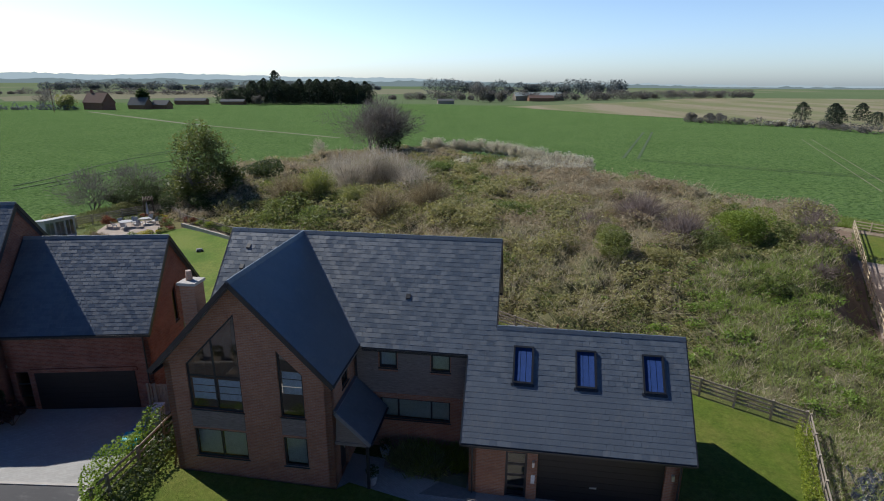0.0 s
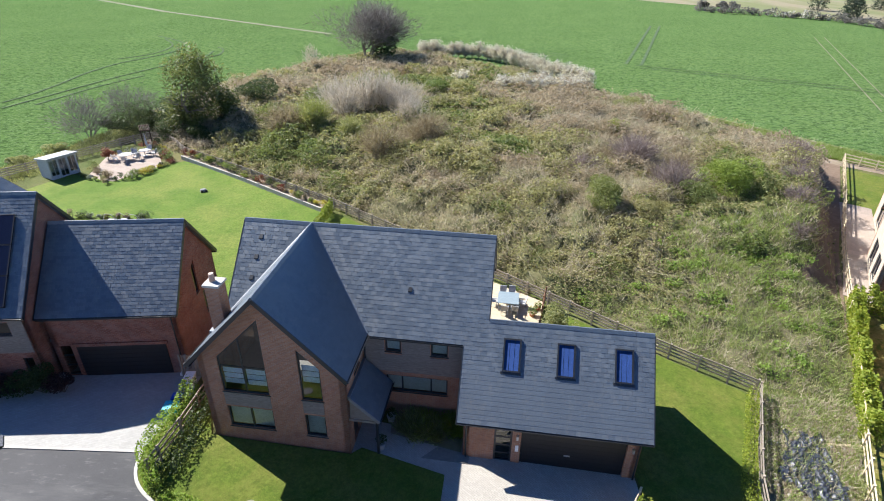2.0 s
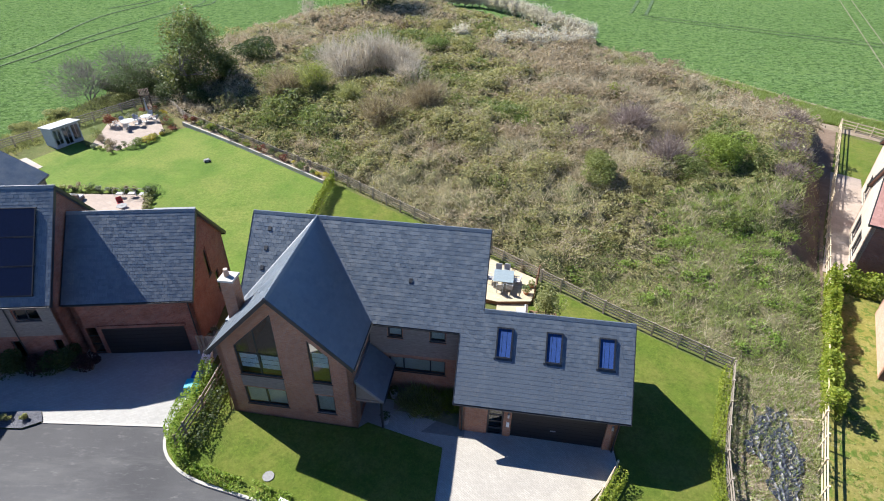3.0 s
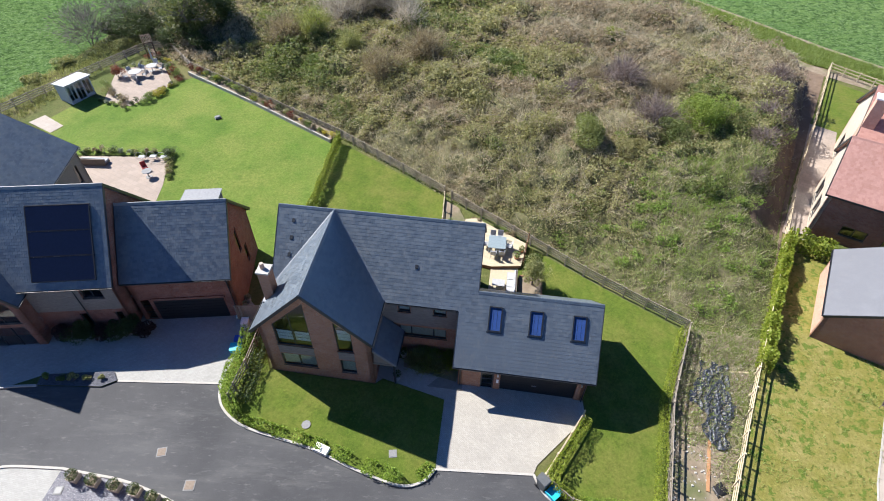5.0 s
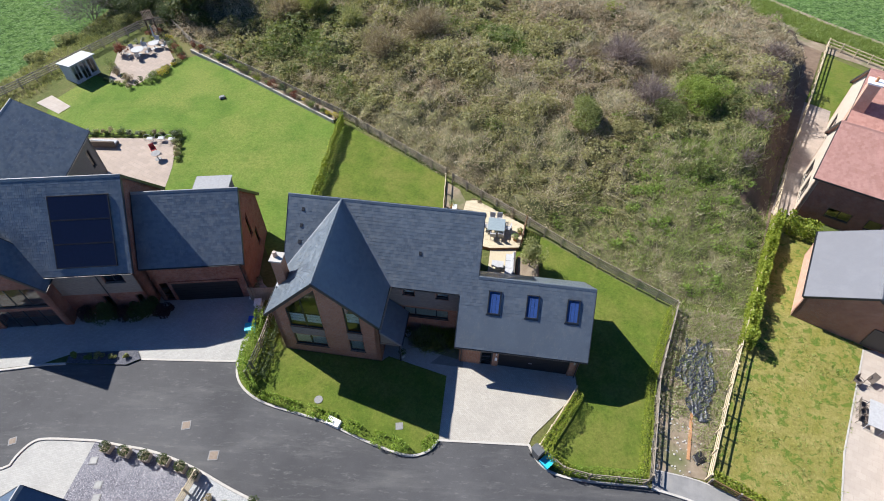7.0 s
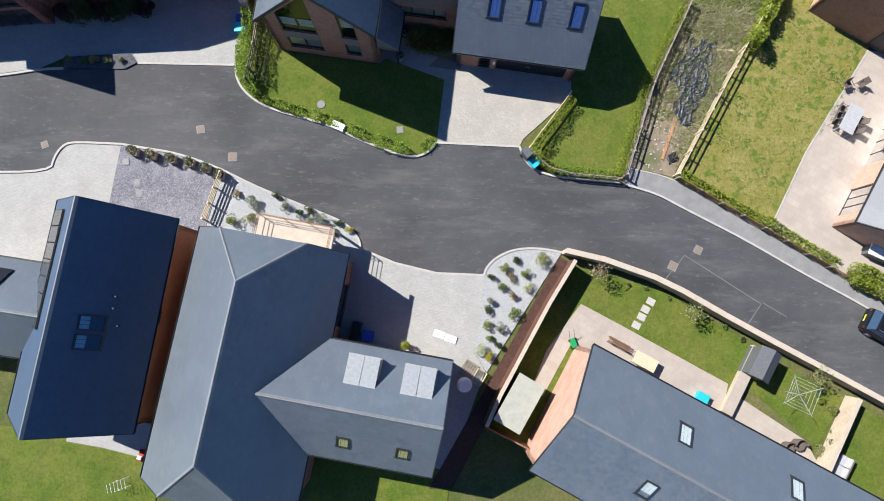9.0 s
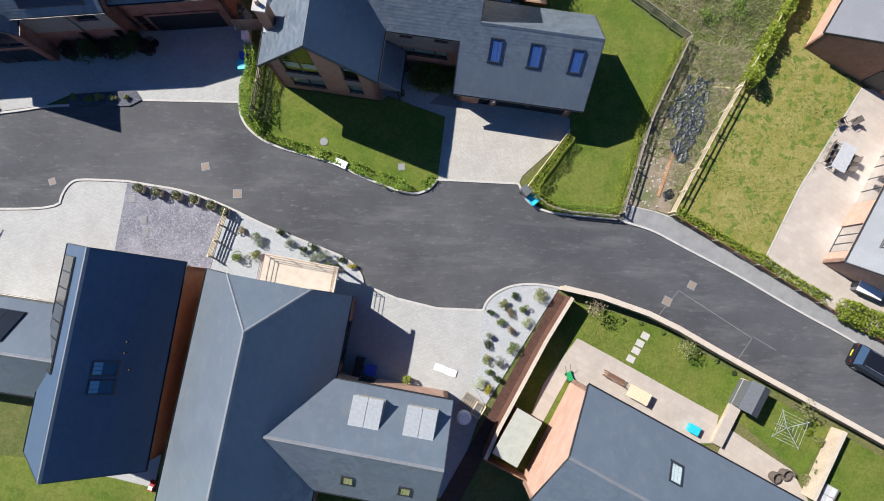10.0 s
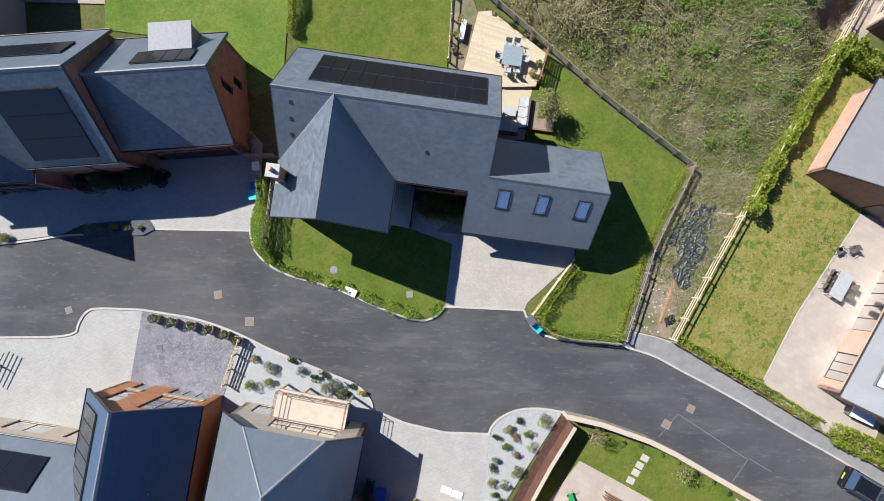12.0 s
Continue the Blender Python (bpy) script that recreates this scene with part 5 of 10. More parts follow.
    Geo().hexa([(-4.0, 2.45, 7.1), (-1.2, 2.45, 7.1), (-1.2, 4.35, 7.0), (-4.0, 4.35, 7.0)], [(-4.0, 2.45, 7.2), (-1.2, 2.45, 7.2), (-1.2, 4.35, 7.1), (-4.0, 4.35, 7.1)]).part("dormer_roof", LEAD_PALE, h, "pale metal dormer roof")
    Geo().box(-0.3, -3.45, 0.4, 0.0, -3.2, 0.8).part("meter_box", WHITE, h)
    # unseen floor and partition, added to dim the rooms
    Geo().box(-18.5, -2.8, 3.0, -0.2, 3.7, 3.15).part("floor", ROOM, h)
    Geo().box(-20, 0.0, 0.4, -7.6, 0.1, 5.7).part("partition", ROOM, h)
    return h


west_house()


def rear_house():
    """A wing behind the west house, its ridge running north."""
    h = thing("house_wing", pose(-32.9, 41.4, 0, 0, 0, 6), "slate-roofed wing with pale timber gable behind a house", "house")
    block(h, -9.2, 0.0, -10.0, 0.0, 5.5, 9.2, "v", {"": CLADDING, "s": BRICK_RED}, SLATE_DARK, holes={"e": [(rect(-1.6, -1.0, 2.6, 4.4), (), ()), (rect(-3.4, -2.2, 0.5, 2.6), (-2.8,), ())]}, gauge=0.21, width=0.3, pale_ridge=SLATE_PALE)
    return h


rear_house()


def south_house_a():
    h = thing("detached_house", pose(-20.3, 8.95, 0, 0, 0, -8.3), "orange-brick house with a slate roof coloured as in blue shade and glazed gable", "house")
    holes = {"n": [(rect(-2.45, -1.45, 2.75, 5.6), (), (4.2,)), (rect(-2.45, -1.45, 0.3, 2.25), (), ()), ([(0.15, 2.75), (3.0, 2.75), (3.0, 5.2), (2.0, 6.25), (0.15, 6.25)], (1.1, 2.05), (3.9, 5.0)), (rect(0.15, 3.0, 0.3, 2.25), (1.1, 2.05), ())],
             "e": [(rect(-6.5, -5.7, 4.0, 5.0), (), ())]}
    k = block(h, -3.55, 3.6, -12.9, -0.1, 4.95, 9.05, "v", BRICK_ORANGE, SLATE_SHADE_BLUE, holes=holes, over=0.3, pale_ridge=SLATE_PALE, lift=0.0012)
    def wz(u):
        return 9.05 - k * (0.02 - u) + 0.02
    solar(h, [(-3.4, -7.6, wz(-3.4)), (-3.4, -0.5, wz(-3.4)), (-1.5, -0.5, wz(-1.5)), (-1.5, -7.6, wz(-1.5))], 7, 1, SOLAR_GLOSSY)
    ez = lambda u: 9.05 - k * u
    x, y = Vector((0, 1, 0)), Vector((-1, 0, k)).normalized()
    for v in (-8.3, -7.2):
        skylight(h, Vector((2.0, v, ez(2.0))), x, y, x.cross(y), 0.9, 1.4, CYAN_PANEL, 0.4, "dark-framed roof window with a pale blue upper part")
    for u, v in ((2.2, -5.8), (2.2, -5.1), (2.5, -6.8)):
        Geo().tube((u, v, ez(u) - 0.05), (u, v, ez(u) + 0.2), 0.06, n=8).part("vent_pipe", BLACK, h)
    for a, b in ((-2.5, -1.4), (0.1, 3.05)):
        Geo().box(a, -0.12, 2.27, b, -0.04, 2.73).part("spandrel_panel", CREAM, h)
    # west wing
    block(h, -13.5, -2.0, -9.6, -4.2, 4.4, 7.3, "u", {"": BRICK_ORANGE, "n": CREAM}, SLATE, holes={"n": [(rect(-6.5, -4.5, 0.5, 2.4), (-5.5,), ()), (rect(-11, -8, 0.5, 2.4), (-9.5,), ())]}, over=0.3, pale_ridge=SLATE_PALE, lift=0.0015)
    # added floors, coloured dark so the rooms look unlit through the windows
    Geo().box(-3.2, -12.5, 0.1, 3.2, -0.5, 0.2).part("floor", DARK_ROOM, h)
    Geo().box(-3.2, -12.5, 2.7, 3.2, -0.5, 2.85).part("floor", DARK_ROOM, h)
    Geo().box(-13.1, -9.2, 0.1, -3.6, -4.6, 0.2).part("floor", DARK_ROOM, h)
    kk = 2.9 / 3.0
    solar(h, [(-5.4, -4.6, 4.4 + kk * 0.7 + 0.02), (-12.0, -4.6, 4.4 + kk * 0.7 + 0.02), (-12.0, -6.3, 4.4 + kk * 2.4 + 0.02), (-5.4, -6.3, 4.4 + kk * 2.4 + 0.02)], 6, 1)
    return h


south_house_a()


def south_house_b():
    h = thing("detached_house", pose(-11.0, 4.1, 0, 0, 0, -10), "brick house with half-hipped slate roof and cream balcony", "house")
    holes = {"n": [(rect(-1.6, 3.0, 2.9, 4.9), (-0.4, 0.7, 1.8), (3.9,)), (rect(-3.6, -2.2, 0.3, 2.4), (), ()), (rect(-1.2, 3.4, 0.3, 2.4), (0.3, 1.8), ())],
             "e": [(rect(0.2, 1.2, 3.0, 4.2), (), ()), (rect(-1.6, 1.4, 0.3, 2.3), (-0.6, 0.4), ())]}
    block(h, -4.55, 4.6, -12.2, 3.0, 4.5, 9.5, "v", {"": BRICK_PINK, "e": BRICK_RED, "n": CREAM}, SLATE, holes=holes, over=0.28, half_hip=2.75, pale_ridge=SLATE_PALE, lift=0.0012)
    # added floors whose dark colour stands for unlit rooms
    Geo().box(-4.2, -11.8, 0.1, 4.2, 2.6, 0.2).part("floor", DARK_ROOM, h)
    Geo().box(-4.2, -11.8, 2.6, 4.2, 2.6, 2.75).part("floor", DARK_ROOM, h)
    k2 = block(h, 2.1, 12.4, -9.0, -2.4, 4.6, 7.7, "u", BRICK_PINK, SLATE, holes={"n": [(rect(6.0, 7.2, 0.3, 2.4), (), ())]}, over=0.25, pale_ridge=SLATE_PALE, lift=0.002)
    nz = lambda v: 7.7 - k2 * (v + 5.7)
    for u in (6.5, 9.9):
        dm = Geo().hexa([(u, -3.9, nz(-3.9)), (u + 1.9, -3.9, nz(-3.9)), (u + 1.9, -2.75, nz(-2.75)), (u, -2.75, nz(-2.75))], [(u, -3.9, 6.35), (u + 1.9, -3.9, 6.35), (u + 1.9, -2.75, 6.2), (u, -2.75, 6.2)]).part("dormer", CREAM, h, "small dormer with a white two-panel roof")
        for s in (0, 0.97):
            Geo().hexa([(u - 0.08 + s, -4.5, 6.5), (u + 0.86 + s, -4.5, 6.5), (u + 0.86 + s, -2.6, 6.25), (u - 0.08 + s, -2.6, 6.25)], [(u - 0.08 + s, -4.5, 6.56), (u + 0.86 + s, -4.5, 6.56), (u + 0.86 + s, -2.6, 6.31), (u - 0.08 + s, -2.6, 6.31)]).part("roof_panel", DORMER_WHITE, dm)
    x, y = Vector((-1, 0, 0)), Vector((0, 1, k2)).normalized()
    sz = lambda v: 7.7 + k2 * (v + 5.7)
    for u in (6.6, 10.2):
        skylight(h, Vector((u, -8.2, sz(-8.2))), -x, y, (-x).cross(y), 0.8, 0.9, GREEN_PANEL, 1.0, "small roof window with yellow-green panels")
    # balcony on the north gable
    Geo().box(-1.9, 3.0, 2.35, 3.3, 5.0, 2.6).part("balcony_deck", CREAM, h, "pale tiled balcony deck")
    for u in (-1.8, -0.1, 1.6, 3.2):
        Geo().beam((u, 4.9, 2.35), (u, 4.9, 3.6), 0.04).part("balcony_post", TIMBER_BROWN, h)
        Geo().beam((u, 4.85, -0.2), (u, 4.85, 2.36), 0.14).part("balcony_leg", TIMBER_NEW, h)
    for z in (2.95, 3.3, 3.6):
        Geo().beam((-1.8, 4.9, z), (3.2, 4.9, z), 0.03, 0.03).part("balcony_rail", TIMBER_BROWN, h)
        for u in (-1.8, 3.2):
            Geo().beam((u, 3.0, z), (u, 4.9, z), 0.03, 0.03).part("balcony_rail", TIMBER_BROWN, h)
    return h


south_house_b()


def south_house_c():
    h = thing("terraced_house", pose(10.03, 0.82, 0, 0, 0, -28), "row of houses with blue-grey slate roof and pink brick gable", "house")
    k = block(h, 0.1, 34.0, -8.4, -0.25, 4.6, 7.6, "u", {"": BRICK_PINK}, SLATE, over=0.25, holes={"n": [(rect(3, 5.2, 0.3, 2.3), (4.1,), ()), (rect(8.5, 10.7, 0.3, 2.3), (9.6,), ()), (rect(14, 16, 0.3, 2.3), (15,), ())]}, pale_ridge=SLATE_PALE, gauge=0.22, width=0.28)
    x, y = Vector((1, 0, 0)), Vector((0, -1, k)).normalized()
    nz = lambda v: 4.6 - k * v
    for u, v in ((6.2, -1.7), (13.5, -1.4), (21.0, -1.6)):
        skylight(h, Vector((u + 0.8, v, nz(v))), -x, y, (-x).cross(y), 0.85, 1.3, GREY_PANEL, 1.0, "black-framed roof window with pale panels")
    y2 = Vector((0, 1, k)).normalized()
    sz = lambda v: 7.6 + k * (v + 4.33)
    for u in (5.4, 14.0):
        skylight(h, Vector((u, -6.6, sz(-6.6))), x, y2, x.cross(y2), 0.85, 1.3, GREY_PANEL, 0.7, "black-framed roof window with pale panels")
    return h


south_house_c()


def east_house():
    """The pink-tiled house beyond the cream fence, and the grey-roofed garage beside it."""
    h = thing("detached_house", pose(33.1, 37.6, 0, 0, 0, -31), "large brick house with pink clay-tiled roofs and white windows", "house")
    holes = {"w": [(rect(1.2, 3.0, 0.5, 2.5), (2.1,), ()), (rect(4.0, 6.0, 0.5, 2.5), (5.0,), ())], "s": [(rect(2.2, 4.2, 0.9, 1.9), (3.2,), ()), (rect(5.4, 6.6, 0.9, 2.0), (), ())]}
    # south wall in darker brick: its shade is put into the colour
    block(h, 0, 14, 0, 7.2, 4.6, 8.2, "u", {"": BRICK_PINK, "s": BRICK_RED, "w": CREAM}, CLAY, holes=holes, over=0.3, gauge=0.2, width=0.25)
    block(h, 1.0, 14, 6.2, 17.5, 5.0, 9.4, "u", {"": BRICK_PINK, "w": CREAM}, CLAY, holes={"w": [(rect(8, 11, 0.5, 2.5), (9, 10), ()), (rect(13, 15.5, 0.5, 2.5), (14.2,), ())]}, over=0.3, gauge=0.2, width=0.25)
    c = Geo().box(0.7, 8.4, 0, 1.7, 9.4, 9.6).part("chimney", BRICK_PINK, h)
    Geo().box(0.6, 8.3, 9.6, 1.8, 9.5, 9.75).part("cap", WHITE, c)
    Geo().tube((1.2, 8.9, 9.75), (1.2, 8.9, 10.2), 0.15, 0.12, 10).part("pot", BRICK_ORANGE, c)
    s = thing("garage", pose(28.1, 25.9, 0, 0, 0, -31), "brick garage with a plain grey tiled roof", "garage")
    # pink walls as sunlit, the south one browner as shaded, both by brick colour
    block(s, 0, 7.6, 0, 7.6, 2.7, 5.2, "v", {"": BRICK_PINK, "s": BRICK}, GREY_TILE, over=0.2, gauge=0.3, width=0.33)
    Geo().box(5.0, -0.08, 0.1, 6.6, -0.02, 2.1).part("garage_window", FRAME, s)


east_house()


def far_east_house():
    h = thing("detached_house", pose(29.0, 9.3, 0, 0, 0, -29.5), "house with pale slate roof and white glazed garden doors", "house")
    block(h, 0, 9, 0, 12.5, 2.7, 5.6, "v", BRICK_PINK, SLATE_PALE, holes={"w": [(rect(0.9, 3.2, -0.3, 1.9), (1.65, 2.4), ()), (rect(5.2, 10.5, -0.3, 1.9), (6.3, 7.4, 8.5, 9.4), ())]}, over=0.3)
    block(h, 3.6, 14, 0.15, 8.6, 2.9, 6.2, "u", BRICK_PINK, SLATE, over=0.3)
    k = 2.9 / 4.8
    x, y = Vector((0, -1, 0)), Vector((1, 0, k)).normalized()
    skylight(h, Vector((0.9, 3.4, 2.7 + k * 1.2)), x, y, x.cross(y), 1.9, 1.1, GREY_PANEL, 1.0, "wide roof window with pale panels")
    return h


far_east_house()


# ---- plants ----
def quads(name, corners, mat, parent=None, kind=""):
    """A mesh of many loose four-cornered leaves; corners: array (n, 4, 3)."""
    n = len(corners)
    me = bpy.data.meshes.new(name)
    me.vertices.add(4 * n)
    me.vertices.foreach_set("co", np.ascontiguousarray(corners, dtype=np.float32).ravel())
    me.loops.add(4 * n)
    me.loops.foreach_set("vertex_index", np.arange(4 * n, dtype=np.int32))
    me.polygons.add(n)
    me.polygons.foreach_set("loop_start", np.arange(0, 4 * n, 4, dtype=np.int32))
    me.materials.append(mat)
    me.update(calc_edges=True)
    ob = new(name, me)
    ob.parent = parent
    return tagged(ob, kind=kind)


def leaves(at, size, rng, up=0.6, long=1.6):
    """Leaf quads at the given places: each a pointed, turned, slightly folded lozenge."""
    n = len(at)
    d = rng.normal(size=(n, 3))
    d[:, 2] *= up
    d /= np.linalg.norm(d, axis=1, keepdims=True) + 1e-9
    q = rng.normal(size=(n, 3))
    q[:, 2] *= up * 0.85
    q -= (q * d).sum(1, keepdims=True) * d
    q /= np.linalg.norm(q, axis=1, keepdims=True) + 1e-9
    s = (size * (0.6 + 0.8 * rng.random(n)))[:, None]
    base, tip = at - d * s * long / 2, at + d * s * long / 2
    return np.stack([base, at + q * s * 0.45 + d * s * 0.1, tip, at - q * s * 0.45 + d * s * 0.1], 1)


def blades(at, height, width, rng, lean=0.35):
    """Upright tapering grass blades or twigs from the given feet."""
    n = len(at)
    a = rng.random(n) * 2 * np.pi
    side = np.stack([np.cos(a), np.sin(a), 0 * a], 1) * width / 2
    tilt = rng.normal(size=(n, 3)) * lean
    tilt[:, 2] = 1
    h = (height * (0.5 + rng.random(n)))[:, None] if np.ndim(height) else (height * (0.5 + rng.random((n, 1))))
    top = at + tilt * h
    return np.stack([at - side, at + side, top + side * 0.3, top - side * 0.3], 1)


def in_ball(n, rng, hollow=0.55):
    p = rng.normal(size=(n, 3))
    p /= np.linalg.norm(p, axis=1, keepdims=True)
    return p * (hollow + (1 - hollow) * rng.random((n, 1)) ** 0.5)


def lumpy(n, rng, radii, lumps=9, hollow=0.6):
    """Places in a crown made of several overlapping lumps, with gaps between them."""
    cs = in_ball(lumps, rng, 0.3) * np.array(radii) * 0.62
    rs = 0.3 + 0.28 * rng.random(lumps)
    k = rng.integers(0, lumps, n)
    return cs[k] + in_ball(n, rng, hollow) * np.array(radii) * rs[k][:, None]


def twigs(at, foot, length, width, rng, stray=0.55):
    """Short twigs at the given places, pointing away from the foot of the crown, each a little astray."""
    d = at - foot
    d /= np.linalg.norm(d, axis=1, keepdims=True) + 1e-9
    d = d + rng.normal(size=d.shape) * stray
    d /= np.linalg.norm(d, axis=1, keepdims=True) + 1e-9
    side = np.cross(d, rng.normal(size=d.shape))
    side *= width / 2 / (np.linalg.norm(side, axis=1, keepdims=True) + 1e-9)
    d = d * length * (0.5 + rng.random((len(at), 1)))
    return np.stack([at - side, at + side, at + d + side * 0.3, at + d - side * 0.3], 1)


def branch(g, a, d, length, r, depth, rng, spread=0.6):
    b = a + d * length
    g.tube(a, b, r, r * 0.6, 5)
    if depth == 0:
        return
    for _ in range(2 + int(rng.random() < 0.6)):
        e = (d + Vector(rng.normal(size=3)) * spread)
        e.z = abs(e.z) * 0.8 + 0.15
        branch(g, a + d * length * (0.6 + 0.4 * rng.random()), e.normalized(), length * (0.6 + 0.25 * rng.random()), r * 0.55, depth - 1, rng, spread)


def fan(n, rng, r, h, width=0.05, start=0.25, wild=0.12):
    """Fine twigs spraying up and outwards from one foot, as bare sallows and thorns do."""
    a, t = rng.random(n) * 2 * np.pi, np.sqrt(rng.random(n))
    d = np.stack([np.cos(a) * t * r, np.sin(a) * t * r, h * np.sqrt(1 - 0.72 * t ** 2)], 1)
    f0 = start + (0.9 - start) * rng.random((n, 1))
    f1 = np.minimum(1.05, f0 + 0.12 + 0.22 * rng.random((n, 1)))
    k = 0.8 + 0.25 * np.sin(a * 3 + rng.random() * 6)[:, None] * t[:, None]
    p0 = d * f0 * k + rng.normal(size=(n, 3)) * wild * r * 0.35
    p1 = p0 + d * (f1 - f0) * k + rng.normal(size=(n, 3)) * wild * r * 0.5
    p0[:, 2], p1[:, 2] = np.maximum(p0[:, 2], 0), np.maximum(p1[:, 2], 0.1)
    side = rng.normal(size=(n, 3))
    side -= (side * d).sum(1, keepdims=True) * d / (d * d).sum(1, keepdims=True)
    side *= width / 2 / np.linalg.norm(side, axis=1, keepdims=True)
    return np.stack([p0 - side, p0 + side, p1 + side * 0.4, p1 - side * 0.4], 1)


BARK = mottled("bark_grey", (0.10, 0.085, 0.07), (0.19, 0.165, 0.14), 6, 0.95, 30, 0.8, 0.03)
LEAF_GREEN = leaf_mat("leaf_green", (0.095, 0.135, 0.035), (0.16, 0.215, 0.06), (0.235, 0.29, 0.1))
LEAF_HEDGE = leaf_mat("leaf_hedge", (0.11, 0.185, 0.02), (0.19, 0.285, 0.035), (0.28, 0.38, 0.07))
BRAMBLE_GREEN = leaf_mat("bramble_green", (0.1, 0.13, 0.04), (0.165, 0.2, 0.066), (0.24, 0.275, 0.105))
BRAMBLE_OLIVE = leaf_mat("bramble_olive", (0.22, 0.21, 0.09), (0.305, 0.29, 0.135), (0.4, 0.375, 0.195))
BRAMBLE_BROWN = leaf_mat("bramble_brown", (0.27, 0.21, 0.135), (0.355, 0.285, 0.19), (0.45, 0.375, 0.26), 0.6, (1.1, 1.1, 1))
LEAF_DARK = leaf_mat("leaf_dark", (0.03, 0.05, 0.016), (0.055, 0.085, 0.026), (0.085, 0.11, 0.04))
LEAF_OLIVE = leaf_mat("leaf_olive", (0.15, 0.17, 0.06), (0.27, 0.28, 0.115), (0.42, 0.415, 0.2))
LEAF_LIME = leaf_mat("leaf_lime", (0.14, 0.20, 0.02), (0.24, 0.29, 0.035), (0.32, 0.34, 0.06))
LEAF_BROWN = leaf_mat("leaf_brown", (0.18, 0.14, 0.085), (0.29, 0.235, 0.145), (0.42, 0.355, 0.235), 0.6, (1.1, 1.1, 1))
LEAF_RED = leaf_mat("leaf_red", (0.10, 0.025, 0.02), (0.2, 0.06, 0.035), (0.28, 0.1, 0.05))
LEAF_RED_DARK = leaf_mat("leaf_purple", (0.03, 0.018, 0.02), (0.055, 0.03, 0.032), (0.09, 0.05, 0.05))
LEAF_GREY = leaf_mat("leaf_grey", (0.16, 0.19, 0.14), (0.26, 0.29, 0.23), (0.35, 0.37, 0.3))
TWIG = leaf_mat("twig_grey", (0.34, 0.3, 0.24), (0.46, 0.41, 0.335), (0.58, 0.525, 0.44), 0.9, (1.1, 1.08, 1.02))
TWIG_DARK = leaf_mat("twig_dark", (0.10, 0.09, 0.08), (0.15, 0.135, 0.125), (0.21, 0.19, 0.175), 0.9, (1, 1, 1))
TWIG_BROWN = leaf_mat("twig_brown", (0.17, 0.13, 0.115), (0.24, 0.19, 0.17), (0.33, 0.27, 0.24), 0.9, (1, 1, 1))
DRY = leaf_mat("dry_stem", (0.33, 0.285, 0.195), (0.47, 0.415, 0.295), (0.61, 0.55, 0.41), 0.9, (1.1, 1.1, 1))
BLOSSOM = leaf_mat("white_blossom", (0.42, 0.385, 0.345), (0.56, 0.525, 0.48), (0.7, 0.67, 0.63), 0.9)
LEAF_FRESH = leaf_mat("leaf_fresh_olive", (0.13, 0.15, 0.045), (0.205, 0.23, 0.075), (0.29, 0.32, 0.115))
LEAF_NETTLE = leaf_mat("leaf_nettle", (0.13, 0.21, 0.035), (0.21, 0.31, 0.06), (0.3, 0.39, 0.11))
LEAF_GOLD = leaf_mat("leaf_gold", (0.17, 0.15, 0.06), (0.25, 0.225, 0.095), (0.34, 0.31, 0.15))
LEAF_YELLOW = leaf_mat("leaf_yellow", (0.30, 0.26, 0.03), (0.42, 0.36, 0.05), (0.5, 0.45, 0.1))
CONIFER = leaf_mat("conifer_needles", (0.024, 0.038, 0.027), (0.038, 0.056, 0.038), (0.055, 0.075, 0.05))


def shrub(name, x, y, z, r, h, mat, label, seed, n=None, leaf=0.09, category="shrub", group="", lumps=8):
    """A low rounded bush: short stems and a lumpy crown of loose leaves."""
    rng = np.random.default_rng(seed)
    t = thing(name, pose(x, y, z), label, category, group)
    g = Geo()
    for _ in range(4):
        d = Vector((*(rng.normal(size=2) * 0.5), 1)).normalized()
        g.tube((0, 0, -0.05), d * h * 0.6, 0.02 + 0.012 * r, 0.01, 4)
    g.part("stem", BARK, t)
    n = int((n or int(120 + 420 * r * r)) * 2.2)
    leaf *= 0.68
    at = lumpy(n, rng, (r, r, h * 0.5), lumps) + np.array([0, 0, h * 0.52])
    at[:, 2] = np.abs(at[:, 2])
    quads("foliage", leaves(at, leaf, rng), mat, t)
    return t


def sallow(x, y, z, r, h, mat, label, seed, n=1600, width=0.05, tip=None, stems=9):
    """A bare or budding thicket: stems from one foot and a spray of twigs, leafing at the tips if tip is given."""
    rng = np.random.default_rng(seed)
    t = thing("sallow_bush", pose(x, y, z), label, "bush", "sallows on the mound")
    g = Geo()
    for _ in range(stems):
        a, q = rng.random() * 6.28, math.sqrt(rng.random()) * 0.8
        g.tube((0, 0, -0.1), (math.cos(a) * q * r * 0.8, math.sin(a) * q * r * 0.8, h * 0.75 * math.sqrt(1 - 0.6 * q * q)), 0.03 + 0.008 * h, 0.012, 4)
    g.part("stem", BARK, t)
    spray = fan(n, rng, r, h, width * 1.3, 0.2, 0.3)
    at = lumpy(n // 2, rng, (r, r, h * 0.5), 14, 0.2) + np.array([0, 0, h * 0.5])
    at = at[at[:, 2] > 0.1]
    quads("twig_spray", np.concatenate([spray, twigs(at, np.zeros(3), 0.22 * h, width, rng)]), mat, t, "stuff")
    if tip:
        q = fan(n // 2, rng, r * 1.02, h * 1.02, width, 0.6)
        quads("foliage", leaves(q[:, 2], 0.12, rng), tip, t)
    return t


